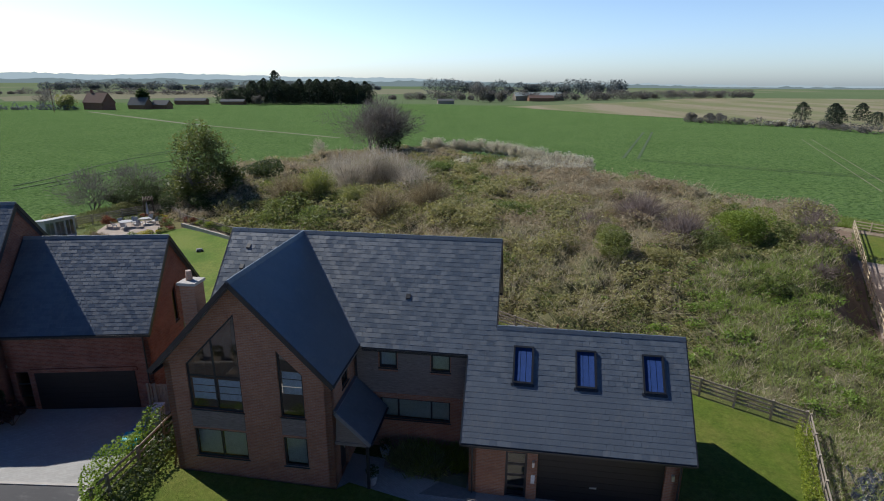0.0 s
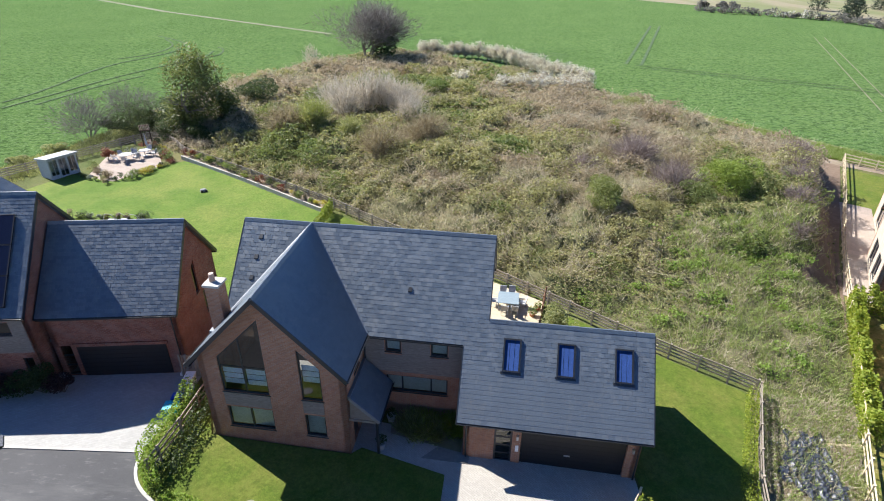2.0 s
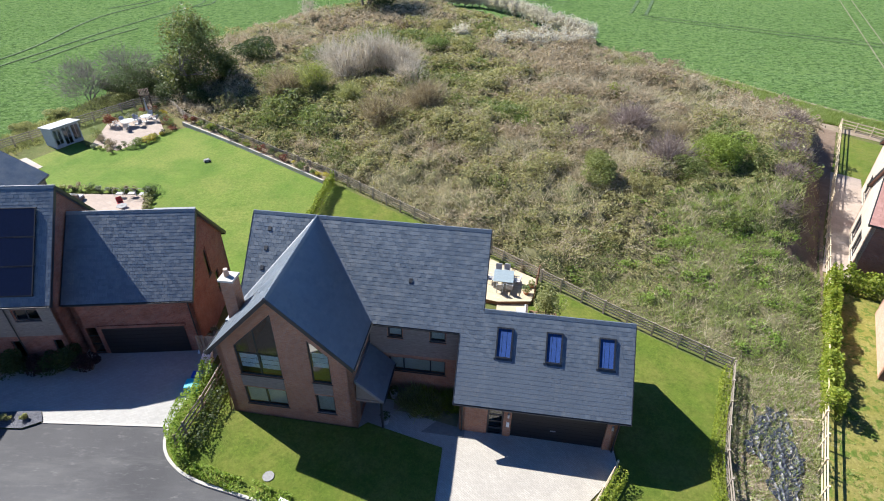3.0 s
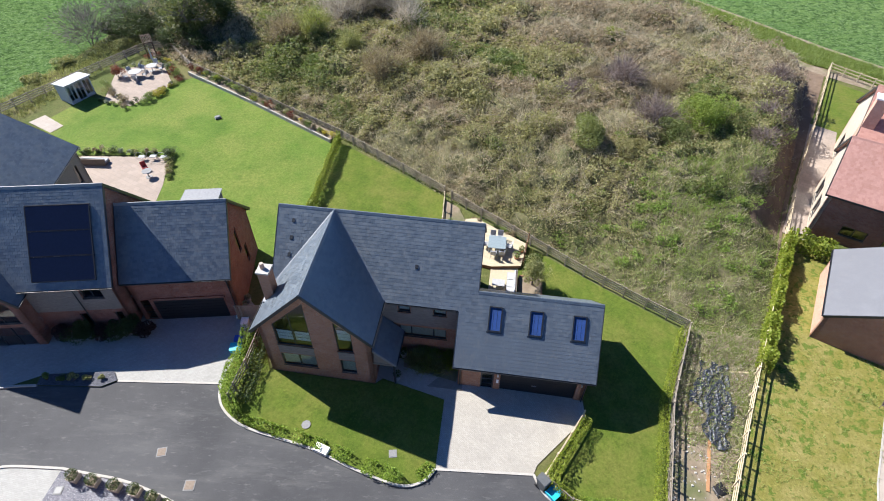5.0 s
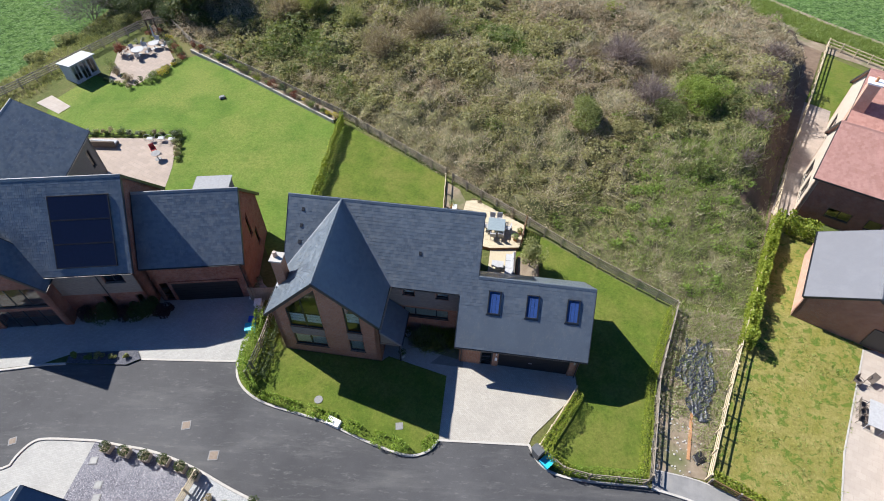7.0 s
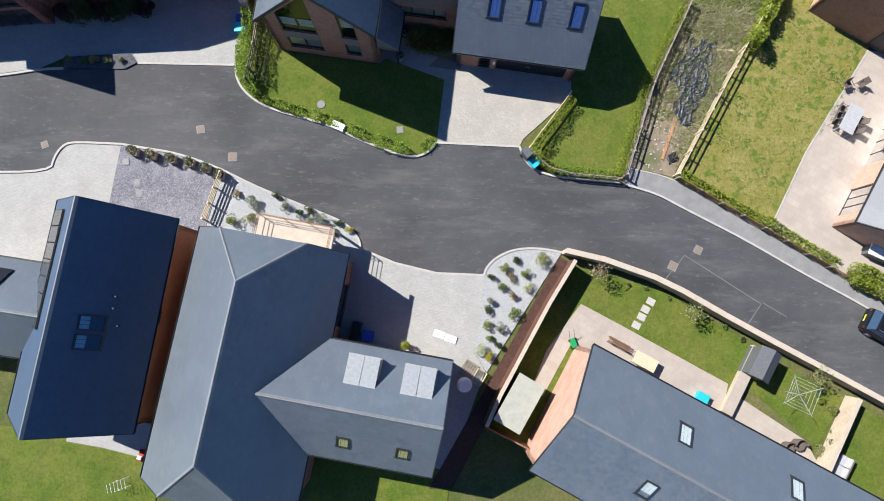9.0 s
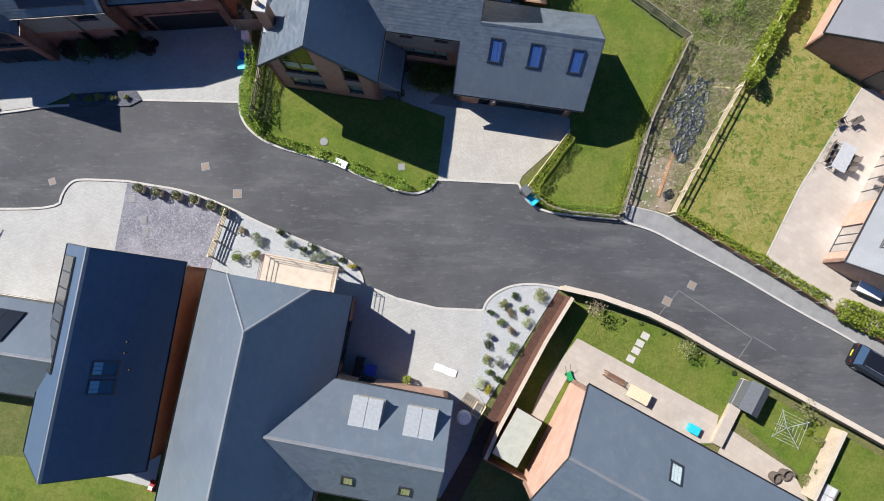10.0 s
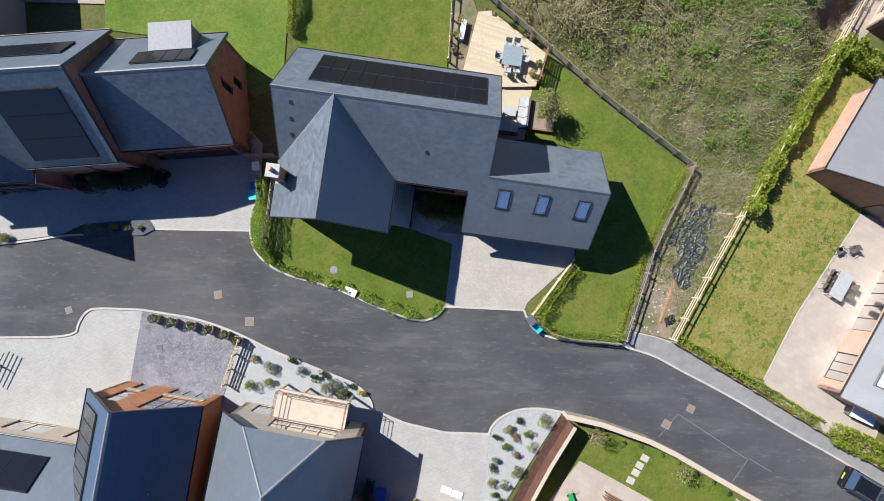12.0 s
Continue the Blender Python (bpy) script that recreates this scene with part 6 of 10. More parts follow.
def tree(name, x, y, z, h, r, mat, label, seed, n=3000, leaf=0.3, bare=False, trunk=0.3, stems=1, category="tree", ivy=False, lobes=((0, 0, 0, 1.0),)):
    rng = np.random.default_rng(seed)
    t = thing(name, pose(x, y, z), label, category)
    g = Geo()
    for s in range(stems):
        d = Vector((*(rng.normal(size=2) * (0.12 if stems == 1 else 0.45)), 1)).normalized()
        branch(g, Vector((0, 0, -0.3)), d, h * 0.32, trunk / math.sqrt(stems), 4 if bare else 3, rng)
    g.part("trunk", BARK, t)
    at = np.concatenate([lumpy(n // len(lobes), rng, (r * k, r * k, h * 0.48 * k), 16, 0.3) + np.array([u, v, h * 0.58 + w]) for u, v, w, k in lobes])
    at[:, 2] = np.maximum(at[:, 2], h * 0.06)
    if bare:
        at = lumpy(n, rng, (r * 1.05, r * 1.05, h * 0.5), 26, 0.2) + np.array([0, 0, h * 0.56])
        at = at[at[:, 2] > h * 0.2]
        quads("twig_crown", twigs(at, np.array([0, 0, h * 0.15]), 0.09 * h + 0.25, 0.035 + 0.004 * h, rng), mat, t)
    else:
        quads("crown", leaves(at, leaf, rng), mat, t)
    if ivy:
        a2 = in_ball(1800, rng, 0.2) * np.array([r * 0.28, r * 0.25, h * 0.34]) + np.array([r * 0.35, 0, h * 0.36])
        quads("ivy", leaves(a2, leaf * 1.3, rng), LEAF_DARK, t)
    return t


def hedge(name, pts, width, height, mat, label, seed, density=260, leaf=0.07, category="hedge", ragged=0.25, dz=0.0, gap=0.0):
    """A clipped or ragged hedge along a line: stems and a wall of leaves."""
    rng = np.random.default_rng(seed)
    x0, y0 = pts[0]
    t = thing(name, pose(x0, y0, lie(x0, y0) + dz), label, category)
    base = lie(x0, y0)
    rows = spaced(pts, 0.25)
    out = []
    g = Geo()
    for i, (x, y, a) in enumerate(rows):
        if gap and noise.noise(Vector((x * 0.9, y * 0.9, seed))) < gap - 0.5:
            continue
        k = int(density * 0.25 * height)
        hh = height * (1 + ragged * 1.6 * noise.noise(Vector((x * 0.8, y * 0.8, seed * 1.7))))
        ww = width * (1 + ragged * 1.2 * noise.noise(Vector((x * 0.7, y * 0.7, seed * 0.7 + 9))))
        p = rng.random((k, 3)) - 0.5
        edge = rng.random(k) < 0.6
        p[edge, 1] = np.sign(p[edge, 1]) * (0.36 + 0.18 * rng.random(edge.sum()))
        zz = rng.random(k) ** 0.6
        lx, ly = p[:, 0] * 0.35, p[:, 1] * ww * (1.05 - 0.35 * zz ** 3)
        out.append(np.stack([x - x0 + lx * math.cos(a) - ly * math.sin(a), y - y0 + lx * math.sin(a) + ly * math.cos(a), lie(x, y) - base + 0.04 + zz * hh + 0.05 * rng.normal(size=k)], 1))
        if i % 4 == 0:
            g.tube((x - x0, y - y0, lie(x, y) - base - 0.1), (x - x0 + 0.05 * rng.normal(), y - y0 + 0.05 * rng.normal(), lie(x, y) - base + hh * 0.7), 0.02, 0.01, 4)
    g.part("stems", BARK, t, kind="stuff")
    quads("foliage", leaves(np.concatenate(out), leaf, rng), mat, t)
    return t


# the mound's brambles, dry grass and dead stems, in patches
def scatter(n, seed, box, test):
    rng = np.random.default_rng(seed)
    pts = np.stack([box[0] + (box[1] - box[0]) * rng.random(n), box[2] + (box[3] - box[2]) * rng.random(n)], 1)
    keep = [p for p in pts if test(p[0], p[1], rng)]
    return np.array(keep), rng


# drifts of growth on the mound: x, y, half-widths, more green, more dry grass
DRIFTS = [(8.6, 64.4, 8, 4, 0.75, -0.3), (-12.4, 61.7, 8, 4, 0.5, -0.2), (-20.7, 68.0, 6, 4, 0.4, -0.2), (35.0, 69.0, 9, 6, -0.6, 0.6), (40.0, 63.0, 5, 8, -0.7, 0.45), (4.0, 53.4, 7, 3, -0.2, 0.55),
          (-6.0, 49.0, 6, 2.5, 0.0, 0.45), (16.9, 82.0, 14, 12, -0.6, 0.1), (-29.0, 84.0, 7, 12, -0.5, 0.3), (22.5, 35.0, 4.5, 6, 0.95, -0.1), (23.4, 41.4, 4, 2.2, 0.9, 0.0), (20.0, 30.5, 4, 3, 0.3, 0.3),
          (13.9, 38.5, 6, 6, -0.05, -0.3), (-8.0, 53.0, 4, 3, 0.35, 0.0), (28.0, 44.0, 3, 7, -0.05, 0.4), (26.0, 31.0, 2, 5, 0.1, 0.4), (12.0, 50.0, 7, 3, -0.1, 0.3)]


def drift(x, y, k):
    return sum(d[k] * math.exp(-((x - d[0]) / d[2]) ** 2 - ((y - d[1]) / d[3]) ** 2) for d in DRIFTS)


def greenness(x, y):
    """Fresh green in the south-east hollow and in patches, browner to the north and east."""
    return patch(x, y, 0.06, 12.5) + 0.5 * patch(x, y, 0.2, 2.2) + 0.13 + drift(x, y, 4) - 0.008 * max(0, y - 62)


def mound_cover():
    box = (-46, 47, 25, 146)
    def inside_mound(x, y, rng):
        return inside(x, y, MOUND) and rng.random() < (1.0 if y < 58 else 0.7 if y < 75 else 0.4 if y < 95 else 0.25)
    feet, rng = scatter(150000, 5, box, inside_mound)
    kinds = {"bramble_green": [], "bramble_olive": [], "bramble_brown": [], "dry_grass": [], "green_grass": [], "dead_stems": []}
    for x, y in feet:
        gness = greenness(x, y) + 0.16 * rng.normal()
        near = edge_distance(x, y, MOUND)
        if bare_bank(x, y) and rng.random() < 0.93:      # the cut bank is almost bare
            continue
        edge = min(1.0, near / 1.5)
        h = canopy(x, y) * edge
        z = lie(x, y) + rise(x, y)
        dry = patch(x, y, 0.12, 31.0) + 0.5 * patch(x, y, 0.5, 14.0) + 0.12 * rng.normal() + drift(x, y, 5)
        if dry > 0.42 and gness < 0.7:
            kinds["dry_grass" if rng.random() < 0.8 else "bramble_olive"].append((x, y, z, h * 0.7))
        elif gness > 0.5 and y < 45:
            kinds["green_grass" if rng.random() < 0.55 + 0.4 * patch(x, y, 0.35, 6.0) + 0.2 else "dry_grass" if rng.random() < 0.7 else "bramble_olive"].append((x, y, z, h))
        elif gness > 0.15:
            kinds["bramble_green" if rng.random() < 0.5 else "bramble_olive"].append((x, y, z, h))
        elif dry > 0.24:
            kinds["dry_grass"].append((x, y, z, h))
        elif gness > -0.3:
            kinds["bramble_olive" if rng.random() < 0.85 else "bramble_brown"].append((x, y, z, h))
        else:
            kinds["bramble_brown" if rng.random() < 0.7 else "dead_stems"].append((x, y, z, h))
    mats = {"bramble_green": BRAMBLE_GREEN, "bramble_olive": BRAMBLE_OLIVE, "bramble_brown": BRAMBLE_BROWN, "dry_grass": DRY, "green_grass": LAWN_LEAF, "dead_stems": DRY}
    labels = {"bramble_green": "green bramble thicket on the mound", "bramble_olive": "olive bramble thicket on the mound", "bramble_brown": "brown winter brambles on the mound",
              "dry_grass": "bleached dry grass on the mound", "green_grass": "fresh green grass and nettles on the mound", "dead_stems": "grey dead stems on the mound"}
    for key, rows in kinds.items():
        rows = np.array(rows)
        far = np.clip((rows[:, 1] - 30) / 80, 0, 1)
        reps = 10
        r = np.repeat(rows, reps, 0)
        f = np.repeat(far, reps, 0)
        at = r[:, :3].copy()
        at[:, :2] += rng.normal(size=(len(r), 2)) * 0.24
        if key.startswith("bramble"):
            at[:, 2] += r[:, 3] * (0.72 + 0.4 * rng.random(len(r))) + 0.03
            q = leaves(at, 0.07 + 0.13 * f, rng, 0.5, 2.6)
        elif key == "dead_stems":
            at[:, 2] += r[:, 3] * 0.5
            q = blades(at, 0.4 + r[:, 3] * 0.5, 0.045, rng, 1.1)
        else:
            at[:, 2] += r[:, 3] * 0.6
            q = blades(at, (0.2 if key == "green_grass" else 0.24) + r[:, 3] * 0.2, (0.034 + 0.06 * f)[:, None], rng, 0.7)
        ob = quads(key, q, mats[key])
        tagged(ob, labels[key], "undergrowth", kind="stuff")




def humps():
    """Rounded bramble humps standing out of the cover, in drifts of one colour."""
    rng = np.random.default_rng(71)
    out = {"green": [], "olive": [], "brown": []}
    n = 0
    while n < 400:
        x, y = -40 + 86 * rng.random(), 28 + 84 * rng.random()
        if not inside(x, y, MOUND) or edge_distance(x, y, MOUND) < 2.0 or math.hypot(x - 21, y - 33) < 8 or (12 < x < 29 and 44 < y < 52):
            continue
        if patch(x, y, 0.13, 3.1) < -0.12:
            continue
        n += 1
        r = 0.7 + 1.6 * rng.random() ** 1.5
        h = r * (0.65 + 0.4 * rng.random())
        k = int(230 * r ** 1.6 * (1.0 if y < 60 else 0.6))
        p = rng.normal(size=(k, 3))
        p /= np.linalg.norm(p, axis=1, keepdims=True)
        p[:, 2] = np.abs(p[:, 2])
        wob = 1 + 0.22 * np.sin(p[:, :1] * 5 + n) * np.cos(p[:, 1:2] * 4 + 2 * n) + 0.08 * rng.normal(size=(k, 1))
        at = p * np.array([r, r * (0.7 + 0.5 * rng.random()), h]) * wob + np.array([x, y, lie(x, y) + rise(x, y) + canopy(x, y) * 0.45])
        g = greenness(x, y) + 0.15 * rng.normal()
        key = "green" if g > 0.05 else "olive" if g > -0.3 else "brown"
        out[key].append(leaves(at, 0.1 + 0.0016 * max(0, y - 30), rng, 0.75, 1.8))
    for key, mat in (("green", BRAMBLE_GREEN), ("olive", BRAMBLE_OLIVE), ("brown", BRAMBLE_BROWN)):
        if out[key]:
            tagged(quads("bramble_hump_" + key, np.concatenate(out[key]), mat), key + " bramble humps standing out of the thicket", "brambles", kind="stuff")


def nettles():
    """Low fresh-green clumps in the grassy hollow and along the mound's foot."""
    rng = np.random.default_rng(77)
    out = []
    while len(out) < 85:
        x, y = 21 + 6 * rng.normal(), 35 + 6.5 * rng.normal()
        if not inside(x, y, MOUND) or edge_distance(x, y, MOUND) < 1.0 or patch(x, y, 0.3, 6.0) < -0.1:
            continue
        r = 0.4 + 0.8 * rng.random() ** 2
        k = int(150 * r)
        at = in_ball(k, rng, 0.3) * np.array([r, r * 0.8, 0.22 + 0.16 * r]) + np.array([x, y, lie(x, y) + rise(x, y) + canopy(x, y) * 0.7 + 0.16])
        out.append(leaves(at, 0.1, rng, 0.7, 1.8))
    tagged(quads("nettle_patch", np.concatenate(out), LEAF_NETTLE), "fresh green nettle clumps in the grassy hollow", "nettles", kind="stuff")


mound_cover()
humps()
nettles()


def top(x, y):
    return lie(x, y) + max(0, rise(x, y))


# bushes and trees on and round the mound
shrub("bush", 14.6, 47.4, top(14.6, 47.4), 2.9, 3.5, LEAF_FRESH, "rounded olive-green bush among brambles", 11, 3200, 0.14, "bush")
shrub("bush", 26.3, 49.5, top(26.3, 49.5), 2.8, 4.0, leaf_mat("leaf_fresh", (0.135, 0.185, 0.03), (0.215, 0.28, 0.055), (0.3, 0.37, 0.09)), "round yellow-green willow bush on the mound", 12, 4000, 0.14, "bush")
shrub("bush", 22.6, 48.2, top(22.6, 48.2), 2.4, 2.6, BRAMBLE_GREEN, "dark green bramble hump beside the bushes", 14, 2600, 0.12, "bush")
shrub("bush", 18.5, 46.6, top(18.5, 46.6), 2.8, 2.0, BRAMBLE_OLIVE, "tangled olive bramble hump", 141, 2600, 0.12, "bush")
shrub("bush", 21.6, 70.5, top(21.6, 70.5), 1.8, 2.3, LEAF_LIME, "small lime-green bush in leaf", 15, 1500, 0.14, "bush")
shrub("bush", 31.5, 97.0, lie(31, 97), 2.8, 2.2, LEAF_OLIVE, "low olive bush at the field edge", 20, 1500, 0.18, "bush")
shrub("bush", 38.0, 88.0, lie(38, 88), 1.6, 1.3, LEAF_GREEN, "small green bush at the field edge", 21, 800, 0.16, "bush")
SALLOW = [(-16.6, 69.6, 2.2, 4.0, LEAF_OLIVE, LEAF_LIME, "lime-green sallow coming into leaf"), (-20.6, 69.4, 2.8, 3.4, LEAF_BROWN, LEAF_GOLD, "golden-olive budding sallow thicket"),
          (-7.0, 60.2, 2.7, 3.4, LEAF_BROWN, LEAF_GOLD, "golden-brown budding sallow on the mound"), (-2.4, 64.6, 3.0, 3.6, LEAF_BROWN, None, "brown leafless sallow on the mound"),
          (-11.8, 66.8, 1.8, 2.4, LEAF_OLIVE, LEAF_OLIVE, "low olive sallow bush on the mound"), (-5.0, 73.5, 2.6, 3.6, TWIG, None, "pale grey bare thicket of twigs"),
          (-13.8, 75.5, 3.2, 5.2, TWIG, None, "pale grey bare thicket of twigs"), (-11.2, 78.0, 2.6, 5.6, TWIG, None, "pale grey bare thicket of twigs"), (-8.8, 79.4, 3.2, 5.4, TWIG, None, "pale grey bare thicket of twigs"),
          (-16.0, 78.5, 2.6, 4.6, TWIG, None, "pale grey bare thicket of twigs"), (-6.0, 77.6, 3.0, 4.6, TWIG, None, "pale grey bare thicket of twigs"),
          (20.4, 58.8, 2.8, 3.0, TWIG_BROWN, None, "purple-brown bare thorn thicket"), (25.0, 57.6, 2.2, 1.8, LEAF_BROWN, None, "dark brown bare thicket of brambles"), (14.4, 56.6, 2.2, 1.9, TWIG_BROWN, None, "greyish-purple bare thicket on the mound"),
          (21.6, 50.4, 2.4, 3.2, TWIG_BROWN, None, "greyish bare thicket beside green bushes"), (17.5, 60.5, 2.0, 1.6, LEAF_BROWN, None, "brown bare thicket on the mound"),
          (28.6, 41.6, 1.3, 1.3, TWIG_BROWN, None, "purple-brown bare scrub above the bank"), (30.6, 45.4, 1.5, 1.7, TWIG_BROWN, None, "purple-brown bare scrub above the bank"), (32.7, 49.6, 1.7, 2.0, TWIG_BROWN, None, "purple-brown bare scrub above the bank"),
          (34.9, 53.8, 1.6, 1.9, TWIG_BROWN, None, "purple-brown bare scrub above the bank"), (37.4, 58.4, 1.7, 1.8, TWIG_BROWN, None, "purple-brown bare scrub above the bank"), (40.2, 63.0, 1.6, 1.6, LEAF_BROWN, None, "brown bare scrub above the bank")]
for i, (x, y, r, h, mat, tip, label) in enumerate(SALLOW):
    sallow(x, y, top(x, y), r * 1.15, h * 1.12, mat, label, 400 + i, int((150 if mat is TWIG else 300) * r * h ** 0.5), 0.042, tip)
for i, (x, y, r, h, mat, label) in enumerate(((-2.0, 90.6, 3.2, 2.8, LEAF_GREEN, "fresh green rounded bush on the mound"), (3.4, 95.6, 2.6, 2.2, LEAF_OLIVE, "olive rounded bush on the mound"), (27.2, 85.4, 2.6, 2.2, LEAF_OLIVE, "dark olive bush at the field edge"),
                                           (25.0, 90.8, 2.0, 1.5, LEAF_GREEN, "low green bush at the field edge"), (31.4, 82.4, 2.2, 1.5, LEAF_GREEN, "low green bush at the field edge"),
                                           (-15.6, 63.4, 3.0, 1.6, LEAF_GREEN, "wide green bramble hump on the mound"), (-19.0, 63.6, 2.2, 1.3, LEAF_GREEN, "wide green bramble hump on the mound"),
                                           (7.0, 63.6, 3.4, 1.6, LEAF_GREEN, "wide green bramble hump on the mound"), (9.6, 61.2, 2.6, 1.4, LEAF_GREEN, "wide green bramble hump on the mound"), (4.6, 66.2, 2.4, 1.3, LEAF_GREEN, "wide green bramble hump on the mound"))):
    shrub("bush", x, y, top(x, y), r, h, mat, label, 440 + i, int(700 * r), 0.16, "bush", "", 12)
def blackthorn(x, y, r, h, seed):
    """A thorn bush in flower: spiky sprays of twigs white with blossom."""
    rng = np.random.default_rng(seed)
    t = thing("blackthorn_bush", pose(x, y, top(x, y)), "blackthorn bush covered in white blossom", "bush", "blossoming blackthorn row")
    g = Geo()
    for _ in range(6):
        a, q = rng.random() * 6.28, 0.8 * rng.random()
        g.tube((0, 0, -0.1), (math.cos(a) * q * r, math.sin(a) * q * r, h * 0.8), 0.05, 0.015, 4)
    g.part("stem", BARK, t)
    spray = fan(560, rng, r, h, 0.07, 0.2, 0.16)
    quads("twig_spray", spray[::2], TWIG, t)
    at = np.concatenate([spray[:, 2], (spray[:, 0] + spray[:, 2]) / 2]) + rng.normal(size=(1120, 3)) * 0.12
    quads("blossom", leaves(at, 0.2, rng, 0.8, 1.4), BLOSSOM, t)


ROW = [(-6.5, 141.5), (2.0, 142.2), (9.0, 139.5), (15.5, 131.0), (20.5, 122.5), (24.6, 113.5), (26.4, 107.0)]
for i, (x, y, _) in enumerate(spaced(ROW, 1.75)):
    blackthorn(x + 0.9 * patch(i, 3, 1.7, 1), y + 0.9 * patch(i, 9, 1.3, 2), 1.9, 3.9 + 1.6 * patch(i, 1, 2.3, 5), 60 + i)
for i, (x, y) in enumerate(((2.3, 102.5), (9.2, 97.8), (11.4, 98.6), (13.2, 97.4), (15.4, 98.4), (17.6, 100.2), (19.2, 103.6), (20.4, 101.0), (22.8, 103.4), (21.6, 107.5), (24.6, 106.0), (17.8, 108.0))):
    blackthorn(x, y, 1.9, 3.0 + 1.2 * patch(i, 4, 2.1, 3), 160 + i)
tree("broadleaf_tree", -33.7, 73.5, top(-33.7, 73.5) - 0.2, 11.6, 5.2, leaf_mat("leaf_bronze", (0.09, 0.11, 0.035), (0.145, 0.165, 0.055), (0.21, 0.225, 0.085)), "broad tree with young bronze-green leaves", 31, 15000, 0.19, trunk=0.3, stems=3, lobes=((0.2, 0.0, 1.0, 0.72), (2.7, 0.5, -0.4, 0.66), (0.2, -0.8, -2.6, 0.74), (4.0, 1.0, -3.0, 0.5), (0.0, -1.2, -4.6, 0.55)))
shrub("bush", -28.6, 84.0, top(-28.6, 84.0), 3.7, 3.6, LEAF_DARK, "dark bush covered with ivy", 32, 3000, 0.2, "bush", lumps=10)
shrub("bush", -31.0, 69.5, top(-31.0, 69.5), 2.6, 2.2, LEAF_DARK, "dark bush at the garden's corner", 33, 1800, 0.16, "bush")
tree("bare_tree", -18.5, 130.0, top(-18.5, 130), 12.8, 11.5, TWIG_DARK, "spreading bare tree with ivy on its stems", 34, 7200, 0.3, True, 0.5, 8, ivy=True)
for x, y, r, h in ((-41.2, 75.0, 2.5, 3.3), (-37.6, 75.6, 2.8, 3.9)):
    shrub("bush", x, y, 0.6, r, h, LEAF_DARK, "tall dark ivy bush behind the terrace", 330 + int(r * 10), int(1000 * r), 0.15, "bush", lumps=10)
tree("bare_tree", -47.5, 72.0, 0.6, 5.4, 4.4, TWIG_DARK, "small bare tree at the garden fence", 35, 1500, 0.25, True, 0.18, 4)
tree("bare_tree", -44.0, 78.0, 0.6, 5.8, 4.6, TWIG_DARK, "small bare tree at the garden fence", 36, 1500, 0.25, True, 0.18, 4)
tree("bare_tree", -28.0, 118.0, top(-28, 118), 4.5, 2.0, TWIG, "slender bare sapling by the field", 37, 600, 0.25, True, 0.08)
for i, (x, y, r, h) in enumerate(((-41.5, 74.5, 4.2, 4.6), (-38.0, 77.5, 4.4, 5.0), (-31.0, 75.5, 3.6, 4.4), (-27.6, 74.0, 3.2, 3.4), (-35.5, 71.2, 2.4, 3.4), (-45.5, 75.5, 2.4, 2.6), (-36.0, 72.0, 2.0, 2.6), (-42.5, 71.0, 1.8, 1.8), (-48.5, 66.5, 1.6, 1.3), (-50.0, 62.0, 1.7, 1.0))):
    shrub("bush", x, y, 0.6, r, h, LEAF_DARK if i < 7 else LEAF_OLIVE, "dark overgrown bush behind the garden", 80 + i, int(900 * r), 0.15, "bush")


# ---- fences, hedges and garden planting ----
def fence(name, pts, mat, label, high=1.15, rails=3, step=1.8, post=0.11, close=False, group="", rail_mat=None, dz=0.0, rail=(0.04, 0.11), board=False):
    """Posts and rails along a line, each post and rail a part; board: close vertical boards on the rails."""
    x0, y0 = pts[0]
    z0 = lie(x0, y0) + dz
    t = thing(name, pose(x0, y0, z0), label, "fence", group)
    rows = spaced(pts, step)
    last = Vector(pts[-1])
    if (Vector(rows[-1][:2]) - last).length > 0.3:
        rows.append((last.x, last.y, rows[-1][2]))
    rnd = random.Random(len(rows) * 7 + int(x0))
    pm = Geo().hexa([(-post / 2, -post / 2, -0.3), (post / 2, -post / 2, -0.3), (post / 2, post / 2, -0.3), (-post / 2, post / 2, -0.3)],
                    [(-post / 2, -post / 2, high), (post / 2, -post / 2, high), (post / 2, post / 2, high + 0.03), (-post / 2, post / 2, high + 0.03)]).mesh("post", mat)
    for x, y, a in rows:
        ob = new("post", pm)
        ob.parent = t
        ob.matrix_basis = pose(x - x0, y - y0, lie(x, y) + dz - z0, 2 * rnd.uniform(-1, 1), 2 * rnd.uniform(-1, 1), math.degrees(a))
    for (x, y, _), (u, v, _) in zip(rows, rows[1:]):
        for i in range(rails):
            z = high * (0.32 + 0.6 * i / max(1, rails - 1)) + rnd.uniform(-0.015, 0.015)
            Geo().beam((x - x0, y - y0, lie(x, y) + dz - z0 + z), (u - x0, v - y0, lie(u, v) + dz - z0 + z + rnd.uniform(-0.015, 0.015)), *rail).part("rail", rail_mat or mat, t)
        if board:
            n = max(2, int(math.hypot(u - x, v - y) / 0.16))
            for k in range(n):
                f0, f1 = k / n + 0.01, (k + 1) / n - 0.01
                ax, ay, bx, by = x + (u - x) * f0 - x0, y + (v - y) * f0 - y0, x + (u - x) * f1 - x0, y + (v - y) * f1 - y0
                zz = lie(x, y) + dz - z0
                Geo().beam(((ax + bx) / 2, (ay + by) / 2, zz + 0.05), ((ax + bx) / 2, (ay + by) / 2, zz + high - 0.03 + rnd.uniform(-0.01, 0.01)), 0.14, 0.025).part("board", rail_mat or mat, t)
    return t


